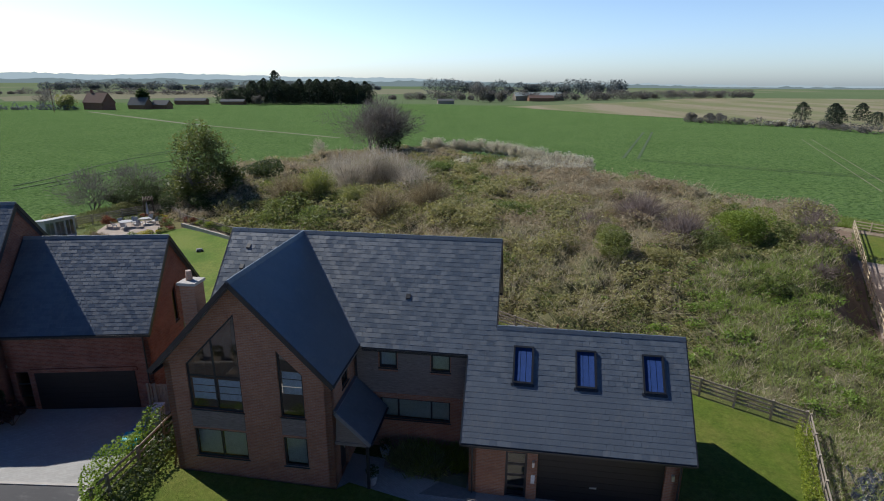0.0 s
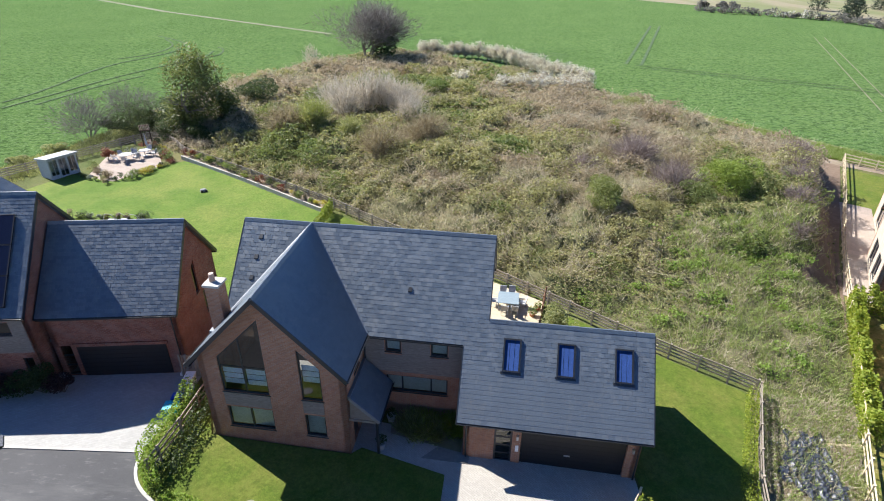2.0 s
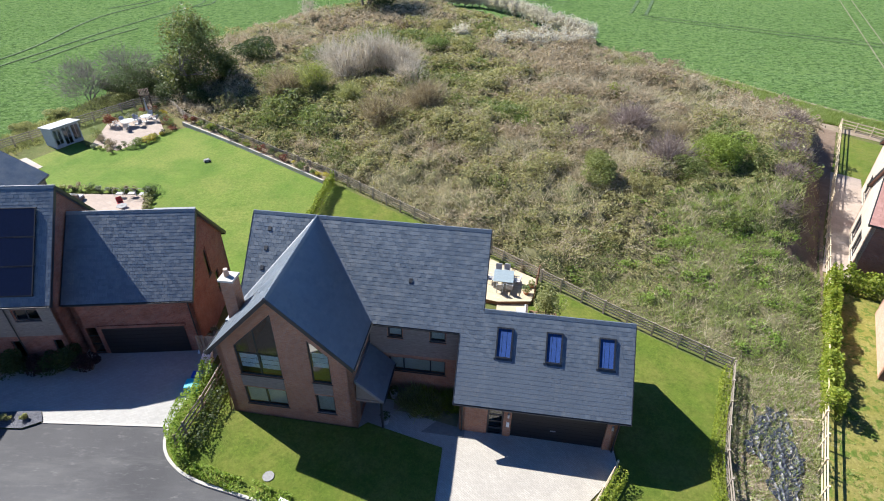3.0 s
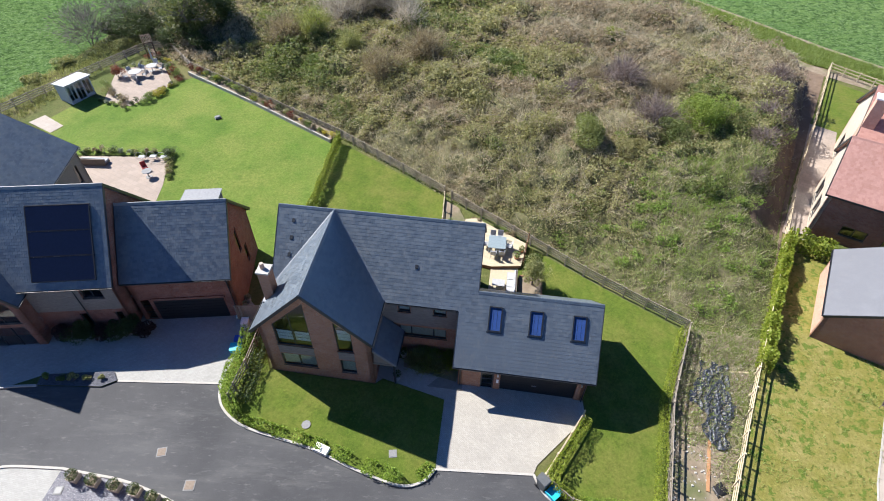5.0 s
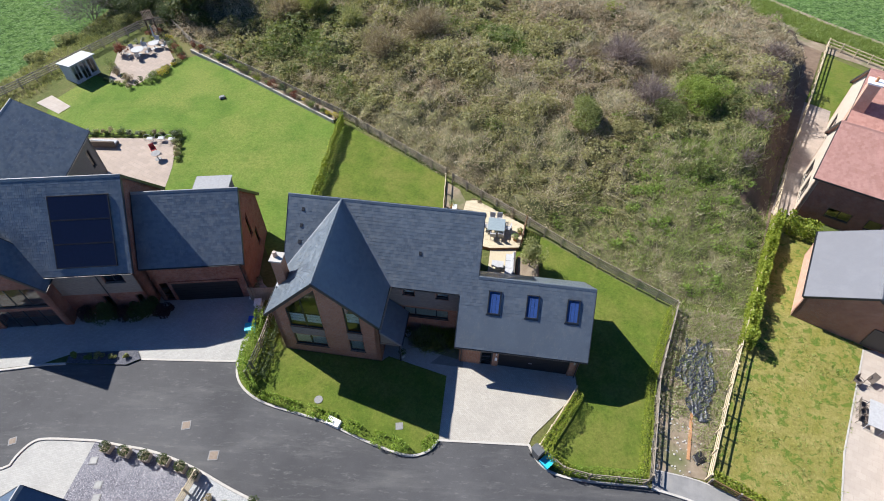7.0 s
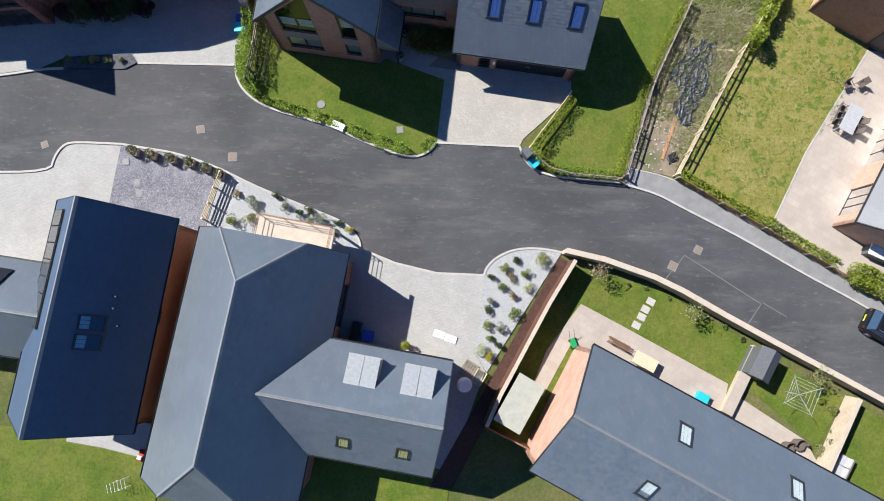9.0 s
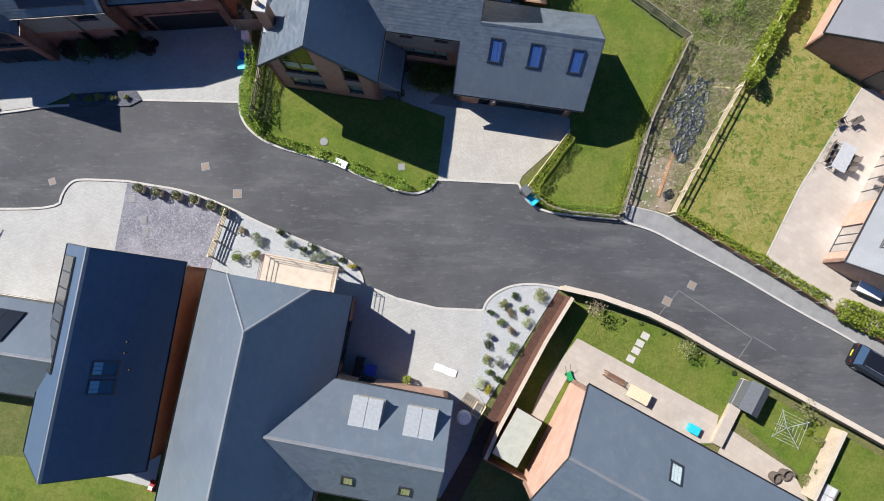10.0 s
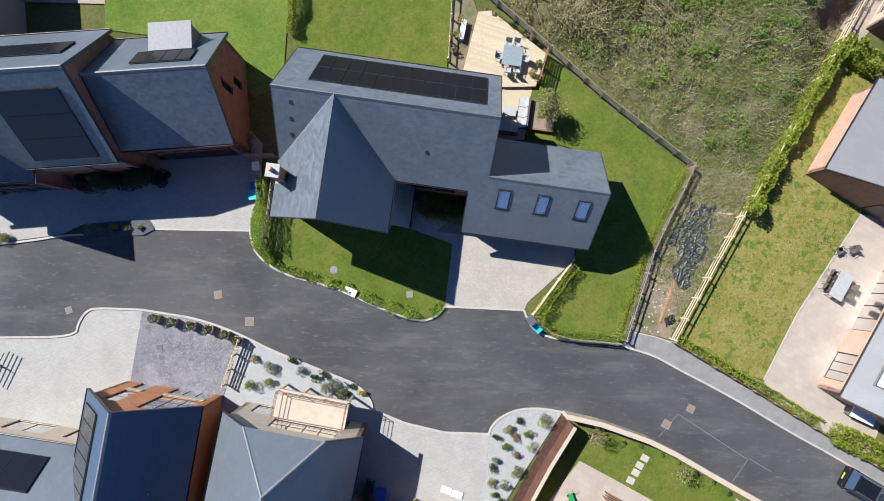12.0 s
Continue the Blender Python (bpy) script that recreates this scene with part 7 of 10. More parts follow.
fence("post_and_rail_fence", [(-31.6, 65.2), (-11.1, 51.0), (0.3, 41.7)], TIMBER, "weathered post-and-rail fence at the foot of the mound", 1.2, 4)
fence("post_and_rail_fence", [(0.9, 41.0), (7.6, 35.4), (12.2, 31.4), (18.8, 26.4)], TIMBER, "weathered post-and-rail fence at the foot of the mound", 1.2, 4)
fence("cream_fence", [(50.2, 68.8), (42.6, 56.4), (35.0, 44.3), (31.0, 37.2), (28.0, 31.8), (23.4, 23.8), (20.6, 18.8), (17.4, 12.9)], TIMBER_NEW, "new pale timber post-and-rail fence", 1.25, 3, post=0.12)
fence("cream_fence", [(50.2, 68.8), (57.5, 60.0), (66.0, 50.0)], TIMBER_NEW, "new pale timber post-and-rail fence", 1.25, 3)
fence("post_and_rail_fence", [(-50.5, 52.6), (-46.4, 59.2), (-39.4, 70.8), (-36.5, 71.0), (-31.6, 65.2)], TIMBER, "weathered post-and-rail fence by the field", 1.2, 4)
fence("post_and_rail_fence", [(-13.1, 25.6), (-13.4, 22.5), (-13.9, 19.4)], TIMBER, "weathered fence inside a hedge", 1.15, 3)
fence("pale_rail_fence", [(9.7, 18.9), (6.6, 14.7)], TIMBER_NEW, "low pale rail fence beside the drive", 0.95, 3, post=0.1)
fence("post_and_rail_fence", [(6.75, 14.55), (8.4, 12.95), (13.4, 12.55)], TIMBER, "low weathered rail fence round the lawn", 0.95, 3, post=0.1)
fence("picket_fence", [(18.9, 26.2), (15.9, 19.9), (13.6, 12.6)], TIMBER, "weathered fence beside a clipped hedge", 1.15, 3)
fence("post_and_rail_fence", [(17.5, 12.7), (21.1, 10.6), (24.2, 8.8), (27.7, 6.7), (31.7, 4.3), (40.0, -0.7)], TIMBER, "dark post-and-rail fence along the footway", 0.9, 3, rail_mat=TIMBER_BROWN)
fence("garden_fence", [(-15.4, 12.6), (-16.6, 9.0)], TIMBER_NEW, "short pale post-and-rail fence between gravel beds", 1.1, 4, 1.2)
ribbon("wall_plot", [(9.65, 6.5), (7.8, 3.5), (4.4, -2.7), (3.45, -4.8)], 0.24, -0.3, 1.75, BRICK_BROWN, "brown-brick boundary wall of a small garden", "wall")
ribbon("wall_plot_coping", [(9.65, 6.5), (7.8, 3.5), (4.4, -2.7), (3.45, -4.8)], 0.26, 1.75, 1.81, CREAM, "pale coping on a garden wall", "wall")
ribbon("wall_plot_end", [(3.5, -4.9), (6.4, -6.3)], 0.1, -0.3, 1.75, TIMBER_BROWN, "brown boarded fence across a small garden", "fence")
ribbon("wall_divider", [(22.95, 0.5), (20.45, -4.1)], 0.7, -0.3, 0.5, BRICK_BUFF, "low pale wall between two gardens", "wall")
ribbon("wall_divider_coping", [(22.95, 0.5), (20.45, -4.1)], 0.8, 0.5, 0.57, FLAGS, "broad pale coping on a garden wall", "wall")
ribbon("wall_far_divider", [(29.4, -2.9), (26.9, -7.7)], 0.22, -0.3, 1.3, BRICK_BUFF, "slim buff-brick wall between two gardens", "wall")
ribbon("wall_far_divider_coping", [(29.4, -2.9), (26.9, -7.7)], 0.3, 1.3, 1.36, CREAM, "pale coping on a slim garden wall", "wall")
fence("board_fence", [(-13.0, 26.4), (-15.2, 26.3)], TIMBER, "grey timber side gate and fence", 1.7, 2, board=True)
fence("post_and_rail_fence", [(0.25, 41.2), (-0.1, 34.2)], TIMBER_NEW, "pale low rail fence beside the deck", 0.95, 2)
ribbon("wall_sleepers", [(-31.7, 64.0), (-21.9, 57.2), (-12.0, 50.0)], 0.16, -0.2, 0.5, mottled("pale_sleeper", (0.36, 0.34, 0.3), (0.46, 0.44, 0.4), 3, 0.9), "pale timber sleepers holding a raised border", "wall")
zone("bed_border", [(-31.7, 64.0), (-21.9, 57.2), (-12.0, 50.0), (-11.2, 51.0), (-21.3, 58.0), (-31.4, 65.0)], EARTH, 0.42, "raised soil bed along the garden fence", "flower bed")
ribbon("wall_garden", WALL_SE, 0.3, -0.3, 1.4, BRICK_BUFF, "low buff-brick garden wall along the road", "wall")
ribbon("wall_coping", WALL_SE, 0.38, 1.4, 1.47, CREAM, "cream stone coping on a garden wall", "wall")

hedge("boundary_hedge", [(-13.9, 24.6), (-14.05, 22.5), (-14.2, 19.8), (-13.2, 18.4)], 0.75, 1.25, LEAF_HEDGE, "loose mixed hedge between drive and front lawn", 201, 420, 0.075, ragged=0.4)
hedge("boundary_hedge", [(-12.9, 24.8), (-12.8, 21.8), (-13.0, 19.2)], 1.0, 1.0, LEAF_DARK, "dark shrubs inside the boundary fence", 202, 260, 0.08, ragged=0.4)
hedge("low_hedge", [(-12.6, 18.1), (-10.0, 17.3), (-7.8, 16.7), (-5.6, 15.75), (-3.8, 15.0), (-2.0, 14.45), (-0.95, 14.75), (-0.45, 15.3)], 0.75, 0.55, LEAF_HEDGE, "young low hedge along the kerb", 203, 420, 0.08, ragged=0.7, gap=0.42)
hedge("drive_hedge", [(9.75, 18.3), (7.2, 14.9), (7.1, 14.1), (8.6, 13.2)], 0.6, 1.1, LEAF_LIME, "green hedge beside the drive", 204, 340, 0.075, ragged=0.35)
hedge("clipped_hedge", [(18.4, 25.9), (15.4, 19.9), (13.2, 12.9)], 0.6, 1.0, LEAF_LIME, "narrow young beech hedge", 205, 420, 0.06, ragged=0.2)
hedge("clipped_hedge", [(8.9, 13.2), (13.0, 12.85)], 0.7, 0.8, LEAF_HEDGE, "low clipped hedge by the kerb", 206, 420, 0.06)
hedge("laurel_hedge", [(31.0, 36.4), (28.5, 32.2), (26.1, 28.0), (24.1, 24.3), (23.2, 22.7)], 0.8, 1.55, LEAF_LIME, "tall yellow-green laurel hedge", 207, 380, 0.13, ragged=0.35)
hedge("laurel_hedge", [(31.3, 35.6), (33.4, 34.2)], 1.4, 1.6, LEAF_LIME, "yellow-green laurel hedge behind a garage", 208, 380, 0.13, ragged=0.35)
hedge("young_hedge", [(17.9, 12.9), (21.3, 11.0), (24.4, 9.2), (27.9, 7.1), (31.6, 4.9)], 0.7, 0.8, LEAF_LIME, "young hedge behind the footway fence", 209, 400, 0.09, ragged=0.5, gap=0.12)
hedge("laurel_hedge", [(29.9, 5.9), (32.0, 5.0), (34.0, 4.1), (38.0, 1.9)], 1.5, 1.4, LEAF_LIME, "thick green hedge beside the footway", 210, 380, 0.11, ragged=0.4)
hedge("divider_hedge", [(-11.0, 50.0), (-11.4, 45.0), (-11.8, 40.2), (-12.2, 36.0)], 0.4, 1.35, LEAF_LIME, "dense green hedge dividing two lawns", 211, 380, 0.09, ragged=0.2)
hedge("fence_ivy", [(22.6, 22.4), (20.3, 18.4), (17.9, 13.9)], 0.5, 0.8, LEAF_OLIVE, "weeds along the foot of the pale fence", 212, 160, 0.08, ragged=0.8, gap=0.5)

MIX = [LEAF_GREEN, LEAF_OLIVE, LEAF_YELLOW, LEAF_RED, LEAF_GREEN, LEAF_BROWN, LEAF_LIME, LEAF_DARK]
WORDS = ["green", "olive-green", "yellow-leaved", "red-leaved", "fresh green", "russet", "lime-green", "dark green"]


def border(pts, step, size, seed, group, dz=0.0, spread=0.3, pick=None):
    rnd = random.Random(seed)
    for i, (x, y, _) in enumerate(spaced(pts, step)):
        k = rnd.randrange(8) if pick is None else pick[rnd.randrange(len(pick))]
        s = size * rnd.uniform(0.6, 1.3)
        x, y = x + rnd.uniform(-spread, spread), y + rnd.uniform(-spread, spread)
        shrub("shrub", x, y, lie(x, y) + dz, s, s * rnd.uniform(1.0, 1.7), MIX[k], WORDS[k] + " garden shrub in a border", seed * 100 + i, int(160 + 380 * s), 0.07, "shrub", group, 5)


border([(-31.4, 64.5), (-21.6, 57.6), (-11.9, 50.5)], 0.8, 0.55, 3, "shrubs along the garden fence", 0.42, 0.2)
border([(-32.6, 62.6), (-35.6, 67.0)], 0.8, 0.8, 4, "shrubs round the terrace")
border([(-40.4, 60.4), (-38.2, 58.4), (-36.6, 57.0)], 0.8, 0.7, 5, "shrubs round the terrace", 0, 0.25, [1, 5, 0, 7])
border([(-34.2, 57.2), (-33.2, 60.0), (-32.4, 61.8)], 0.75, 0.65, 55, "shrubs round the terrace", 0, 0.2, [0, 1, 7, 2])
border([(-36.6, 47.2), (-27.2, 47.4)], 1.2, 0.4, 6, "shrubs round the patio", 0, 0.15, [0, 4, 7])
border([(-27.5, 47.4), (-26.4, 43.2)], 0.8, 0.65, 7, "shrubs round the patio", 0, 0.3, [0, 7, 1])
for i in range(7):
    x, y = -21.4 - 0.95 * i, 24.7 - 0.1 * i
    shrub("shrub", x, y, lie(x, y) + 0.05, 0.85 + 0.12 * (i % 3), 1.5 + 0.25 * ((i * 2) % 3), LEAF_RED_DARK if i % 3 == 0 else LEAF_DARK, "dense dark evergreen shrub below the house wall" if i % 3 else "dense dark purple-leaved shrub below the house wall", 830 + i, 1100, 0.1, "shrub", "dark shrubs below the house wall", 8)
border([(-26.8, 20.8), (-22.8, 20.9)], 0.9, 0.4, 9, "shrubs in the island bed", 0.1, 0.1, [7, 0, 1])
border([(-34.5, 19.9), (-33.0, 20.1)], 0.7, 0.6, 10, "shrubs beside the road", 0, 0.1, [1, 0])
border([(2.9, 38.3), (7.0, 35.6)], 0.6, 0.4, 12, "shrubs along the deck fence", 0, 0.1, [0, 5, 7])
shrub("shrub", -40.0, 63.0, lie(-40, 63) + 0.1, 1.0, 1.5, LEAF_RED, "dark red-leaved shrub on the terrace", 131, 900, 0.1)
border([(-36.0, 70.0), (-39.0, 68.5)], 0.9, 0.8, 13, "shrubs behind the terrace", 0, 0.3, [3, 5, 7])
rnd = random.Random(77)
PALE_LEAF = leaf_mat("leaf_variegated", (0.3, 0.34, 0.2), (0.46, 0.5, 0.34), (0.6, 0.62, 0.48))
BED = {"p": (PALE_LEAF, "pale variegated"), "g": (LEAF_GREEN, "green"), "d": (LEAF_DARK, "dark green"), "o": (LEAF_OLIVE, "olive-green"), "b": (LEAF_BROWN, "russet-brown"), "y": (LEAF_YELLOW, "yellow-green"), "r": (LEAF_GREY, "grey-green")}
for i, (x, y, k, q) in enumerate(((6.6, 4.7, "p", 0.5), (3.1, 0.2, "p", 0.55), (3.8, -0.3, "y", 0.5), (4.8, 6.1, "o", 0.5), (5.3, 5.4, "b", 0.45), (7.4, 6.75, "o", 0.75), (6.4, 5.65, "g", 0.45), (3.95, 5.3, "d", 0.35), (4.65, 4.7, "g", 0.4),
                                     (5.5, 4.1, "b", 0.45), (3.95, 3.65, "r", 0.45), (3.6, 3.05, "d", 0.4), (5.55, 2.8, "g", 0.55), (3.65, 1.95, "o", 0.45), (4.5, 1.7, "r", 0.5), (3.85, 0.95, "g", 0.4), (5.7, 6.65, "d", 0.35), (4.4, 0.5, "d", 0.4))):
    shrub("shrub", x, y, lie(x, y) + 0.08, q, q * 1.5, BED[k][0], BED[k][1] + " small shrub in a gravel bed", 700 + i, int(500 * q), 0.075, "shrub", "shrubs in the gravel bed", 5)
for i, (x, y, k, q) in enumerate(((-14.4, 11.1, "b", 0.4), (-13.2, 10.4, "r", 0.65), (-13.3, 9.4, "o", 0.5), (-11.6, 11.05, "d", 0.4), (-9.2, 10.0, "d", 0.4), (-8.3, 9.35, "r", 0.6), (-9.9, 9.8, "d", 0.4), (-8.0, 8.6, "g", 0.45), (-7.4, 8.45, "d", 0.45),
                                     (-6.3, 8.6, "y", 0.35), (-14.6, 9.2, "g", 0.55), (-7.1, 9.2, "d", 0.35), (-10.9, 10.3, "r", 0.45), (-9.0, 9.0, "r", 0.6))):
    shrub("shrub", x, y, lie(x, y) + 0.07, q, q * 1.5, BED[k][0], BED[k][1] + " small shrub in grey gravel", 740 + i, int(500 * q), 0.08, "shrub", "shrubs in the grey gravel", 5)


def strappy(name, x, y, r, h, mat, label, seed, n=260, group=""):
    rng = np.random.default_rng(seed)
    t = thing(name, pose(x, y, lie(x, y) + 0.05), label, "plant", group)
    at = np.zeros((n, 3))
    at[:, :2] = rng.normal(size=(n, 2)) * r * 0.45
    quads("foliage", blades(at, h, 0.05, rng, 0.6), mat, t)
    return t


# planting bed in the courtyard
a7 = radians(-7.2)
zone("bed_court", [(-11.75 + u * math.cos(a7) - v * math.sin(a7), 21.85 + u * math.sin(a7) + v * math.cos(a7)) for u, v in [(9.1, 1.75), (12.95, 1.1), (12.95, 3.38), (8.9, 3.38)]], EARTH, 0.12, "planted bed in front of the house wall", "flower bed")
for i in range(16):
    u, v = 9.5 + 3.2 * random.Random(i).random(), 1.7 + 1.5 * random.Random(i + 50).random()
    x, y = -11.75 + u * math.cos(a7) - v * math.sin(a7), 21.85 + u * math.sin(a7) + v * math.cos(a7)
    strappy("grassy_plant", x, y, 0.4, 0.55, LEAF_OLIVE if i % 3 else LEAF_LIME, "strap-leaved plant in the shaded bed", 300 + i, group="plants in the courtyard bed")

# waste strip: weeds and stones
def waste():
    poly = [(13.6, 12.7), (14.1, 13.6), (17.4, 12.9), (20.6, 18.8), (24.4, 25.6), (18.9, 26.6), (15.8, 19.9)]
    feet, rng = scatter(16000, 9, (13, 25, 12, 27), lambda x, y, r: inside(x, y, poly) and (patch(x, y, 0.35, 6.0) + 0.1 * (y - 19) + 0.35 * r.normal() > 0.0))
    at = np.array([(x, y, lie(x, y) + 0.02) for x, y in feet])
    half = len(at) // 2
    tagged(quads("weeds", blades(np.repeat(at[:half], 4, 0) + rng.normal(size=(half * 4, 3)) * np.array([0.12, 0.12, 0]), 0.22, 0.04, rng, 0.6), LAWN_LEAF), "weeds on the waste strip", "weeds", kind="stuff")
    tagged(quads("dead_weeds", blades(np.repeat(at[half:], 4, 0) + rng.normal(size=((len(at) - half) * 4, 3)) * np.array([0.15, 0.15, 0]), 0.2, 0.035, rng, 0.9), DRY), "dead weeds on the waste strip", "weeds", kind="stuff")
    stones = Geo()
    r = random.Random(3)
    for _ in range(500):
        x, y = r.uniform(13.5, 24), r.uniform(12.7, 24)
        if inside(x, y, poly):
            s = r.uniform(0.03, 0.09)
            z = lie(x, y) + 0.03
            stones.hexa([(x - s, y - s * 0.8, z - 0.02), (x + s * 0.9, y - s, z - 0.02), (x + s, y + s, z - 0.02), (x - s * 0.8, y + s * 0.9, z - 0.02)], [(x - s * 0.6, y - s * 0.5, z + s * 0.7), (x + s * 0.5, y - s * 0.6, z + s * 0.8), (x + s * 0.6, y + s * 0.5, z + s * 0.6), (x - s * 0.5, y + s * 0.6, z + s * 0.75)])
    tagged(stones.part("rubble", STONE), "small stones and rubble on bare earth", "stones", kind="stuff")


waste()


def tufts(poly, box, n, seed, mat, h, name, label, w=0.03, need=None):
    feet, rng = scatter(n, seed, box, lambda x, y, r: inside(x, y, poly) and (need is None or need(x, y, r)))
    at = np.array([(x, y, lie(x, y) + 0.06) for x, y in feet])
    at = np.repeat(at, 5, 0) + rng.normal(size=(len(at) * 5, 3)) * np.array([0.07, 0.07, 0])
    tagged(quads(name, blades(at, h, w, rng, 0.6), mat), label, "grass", kind="stuff")


tufts([(17.7, 12.9), (21.1, 11.0), (24.8, 9.8), (29.2, 17.3), (33.2, 24.0), (30.0, 30), (23.8, 24.4)], (17, 34, 9, 31), 9000, 15, LAWN_LEAF, 0.10, "lawn_weeds", "weed tufts in the patchy lawn", 0.04, lambda x, y, r: patch(x, y, 0.55, 2.0) + 0.2 * r.normal() > 0.28)
tufts([(24.0, 104.5), (34.9, 90.7), (40.1, 84.7), (43.8, 78.8), (45.8, 75.1), (48.6, 71.0), (55.1, 64.5), (62, 57), (66, 60), (57.7, 69.2), (52.7, 74.9), (49.2, 79.5), (45.5, 84.7), (40.0, 91.8), (28, 106)], (24, 66, 56, 107), 60000, 16, LAWN_LEAF, 0.35, "field_margin", "long fresh grass at the field margin", 0.06)
tufts(VILLAGE, (-62, -38, 40, 85), 12000, 17, LEAF_OLIVE, 0.3, "field_margin", "rough grass at the field margin", 0.05, lambda x, y, r: edge_distance(x, y, VILLAGE) < 6 and not inside(x, y, MOUND))


# ---- garden furniture, bins, car and other loose things ----
RUST = mottled("buff_cover", (0.2, 0.155, 0.12), (0.27, 0.215, 0.17), 8, 0.8)
GREY_COVER = mottled("grey_cover", (0.19, 0.19, 0.195), (0.26, 0.26, 0.265), 8, 0.7)
BLUE = plain("blue_plastic", (0.02, 0.07, 0.42), 0.45)
CYAN = plain("turquoise_plastic", (0.02, 0.42, 0.58), 0.45)
GREY_PLASTIC_ROOF = plain("grey_plastic_roof", (0.085, 0.09, 0.1), 0.75, 0, 0.2)
GREY_PLASTIC = plain("grey_plastic", (0.10, 0.105, 0.11), 0.5)
PALE_GREY = plain("pale_grey_fabric", (0.36, 0.365, 0.375), 0.8)
GREEN_PLASTIC = plain("green_plastic", (0.01, 0.25, 0.08), 0.45)
RATTAN = mottled("rattan", (0.10, 0.08, 0.065), (0.17, 0.14, 0.12), 14, 0.8, 60, 0.6)
TABLE_GREY = plain("table_grey", (0.22, 0.27, 0.29), 0.35)
RED = plain("red_fabric", (0.35, 0.03, 0.03), 0.7)


def cover(x, y, size, mat, label, turn=0.0, round_=False):
    t = thing("manhole_cover", on(x, y, 0.02, turn), label, "manhole cover", "manhole covers")
    s = size / 2
    if round_:
        Geo().tube((0, 0, 0), (0, 0, 0.03), s, s, 16).part("lid", mat, t)
    else:
        Geo().box(-s, -s, -0.02, s, s, 0.012).part("frame", GREY_COVER, t)
        Geo().box(-s + 0.06, -s + 0.06, 0.012, s - 0.06, s - 0.06, 0.022).part("lid", mat, t)
    return t


cover(-17.3, 15.9, 0.6, RUST, "buff square manhole cover in the road", 10)
cover(-14.9, 13.9, 0.65, RUST, "buff square manhole cover in the road", 2)
cover(19.1, 7.5, 0.6, RUST, "rusty square manhole cover in the road", -27)
cover(17.2, 6.3, 0.65, RUST, "rusty square manhole cover in the road", -27)
cover(-28.4, 14.6, 0.5, RUST, "small rusty drain cover at the kerb", 20)
cover(-2.8, 16.1, 0.5, GREY_COVER, "grey square inspection cover in the lawn", 5).location.z += 0.09
cover(-8.6, 17.9, 0.6, GREY_COVER, "round grey inspection cover in the lawn", 0, True).location.z += 0.09
for x, y in ((-21.6, 11.9), (-21.4, 11.1), (-22.5, 13.4)):
    cover(x, y, 0.5, GREY_PLASTIC, "dark grey cover among gravel", 3).location.z += 0.06
sl = thing("utility_slab", on(-7.3, 16.25, 0.1, -24), "pale concrete utility box at the lawn's edge", "utility box")
Geo().hexa([(-0.5, -0.3, 0), (0.5, -0.3, 0), (0.5, 0.3, 0), (-0.5, 0.3, 0)], [(-0.47, -0.27, 0.22), (0.47, -0.27, 0.22), (0.47, 0.27, 0.22), (-0.47, 0.27, 0.22)]).part("box", WHITE, sl)

# patched trench in the road
PATCH = mottled("pale_joint", (0.12, 0.12, 0.12), (0.19, 0.19, 0.185), 2, 0.9)
for i, (a, b) in enumerate((((18.1, 7.1), (23.6, 3.6)), ((23.6, 3.6), (22.4, 1.9)), ((18.1, 7.1), (16.6, 5.3)), ((23.7, 3.7), (25.4, 2.7)))):
    ribbon("joint_road", [a, b], 0.06, 0.0, 0.024, PATCH, "pale sealed joint of a road repair", "road marking")


def bin_box(x, y, turn, mat, label, w=0.5, d=0.4, h=0.38, lid=None):
    t = thing("recycling_box", on(x, y, 0.08, turn), label, "bin", "recycling boxes")
    g = Geo().hexa([(-w * 0.42, -d * 0.42, 0), (w * 0.42, -d * 0.42, 0), (w * 0.42, d * 0.42, 0), (-w * 0.42, d * 0.42, 0)], [(-w / 2, -d / 2, h), (w / 2, -d / 2, h), (w / 2, d / 2, h), (-w / 2, d / 2, h)])
    g.part("body", mat, t)
    Geo().box(-w / 2 - 0.02, -d / 2 - 0.02, h, w / 2 + 0.02, d / 2 + 0.02, h + 0.04).part("lid", lid or mat, t)
    return t


def wheelie(x, y, turn, mat, label):
    t = thing("wheelie_bin", on(x, y, 0.08, turn), label, "bin", "wheelie bins")
    Geo().hexa([(-0.22, -0.24, 0.05), (0.22, -0.24, 0.05), (0.22, 0.24, 0.05), (-0.22, 0.24, 0.05)], [(-0.29, -0.33, 0.98), (0.29, -0.33, 0.98), (0.29, 0.36, 0.98), (-0.29, 0.36, 0.98)]).part("body", mat, t)
    Geo().hexa([(-0.3, -0.36, 0.98), (0.3, -0.36, 0.98), (0.3, 0.4, 0.98), (-0.3, 0.4, 0.98)], [(-0.28, -0.3, 1.06), (0.28, -0.3, 1.06), (0.28, 0.38, 1.08), (-0.28, 0.38, 1.08)]).part("lid", mat, t)
    for s in (-0.26, 0.26):
        Geo().tube((s - 0.03, 0.3, 0.1), (s + 0.03, 0.3, 0.1), 0.1, n=12).part("wheel", BLACK, t)
    Geo().tube((-0.25, 0.42, 1.0), (0.25, 0.42, 1.0), 0.02, n=6).part("handle", mat, t)
    return t


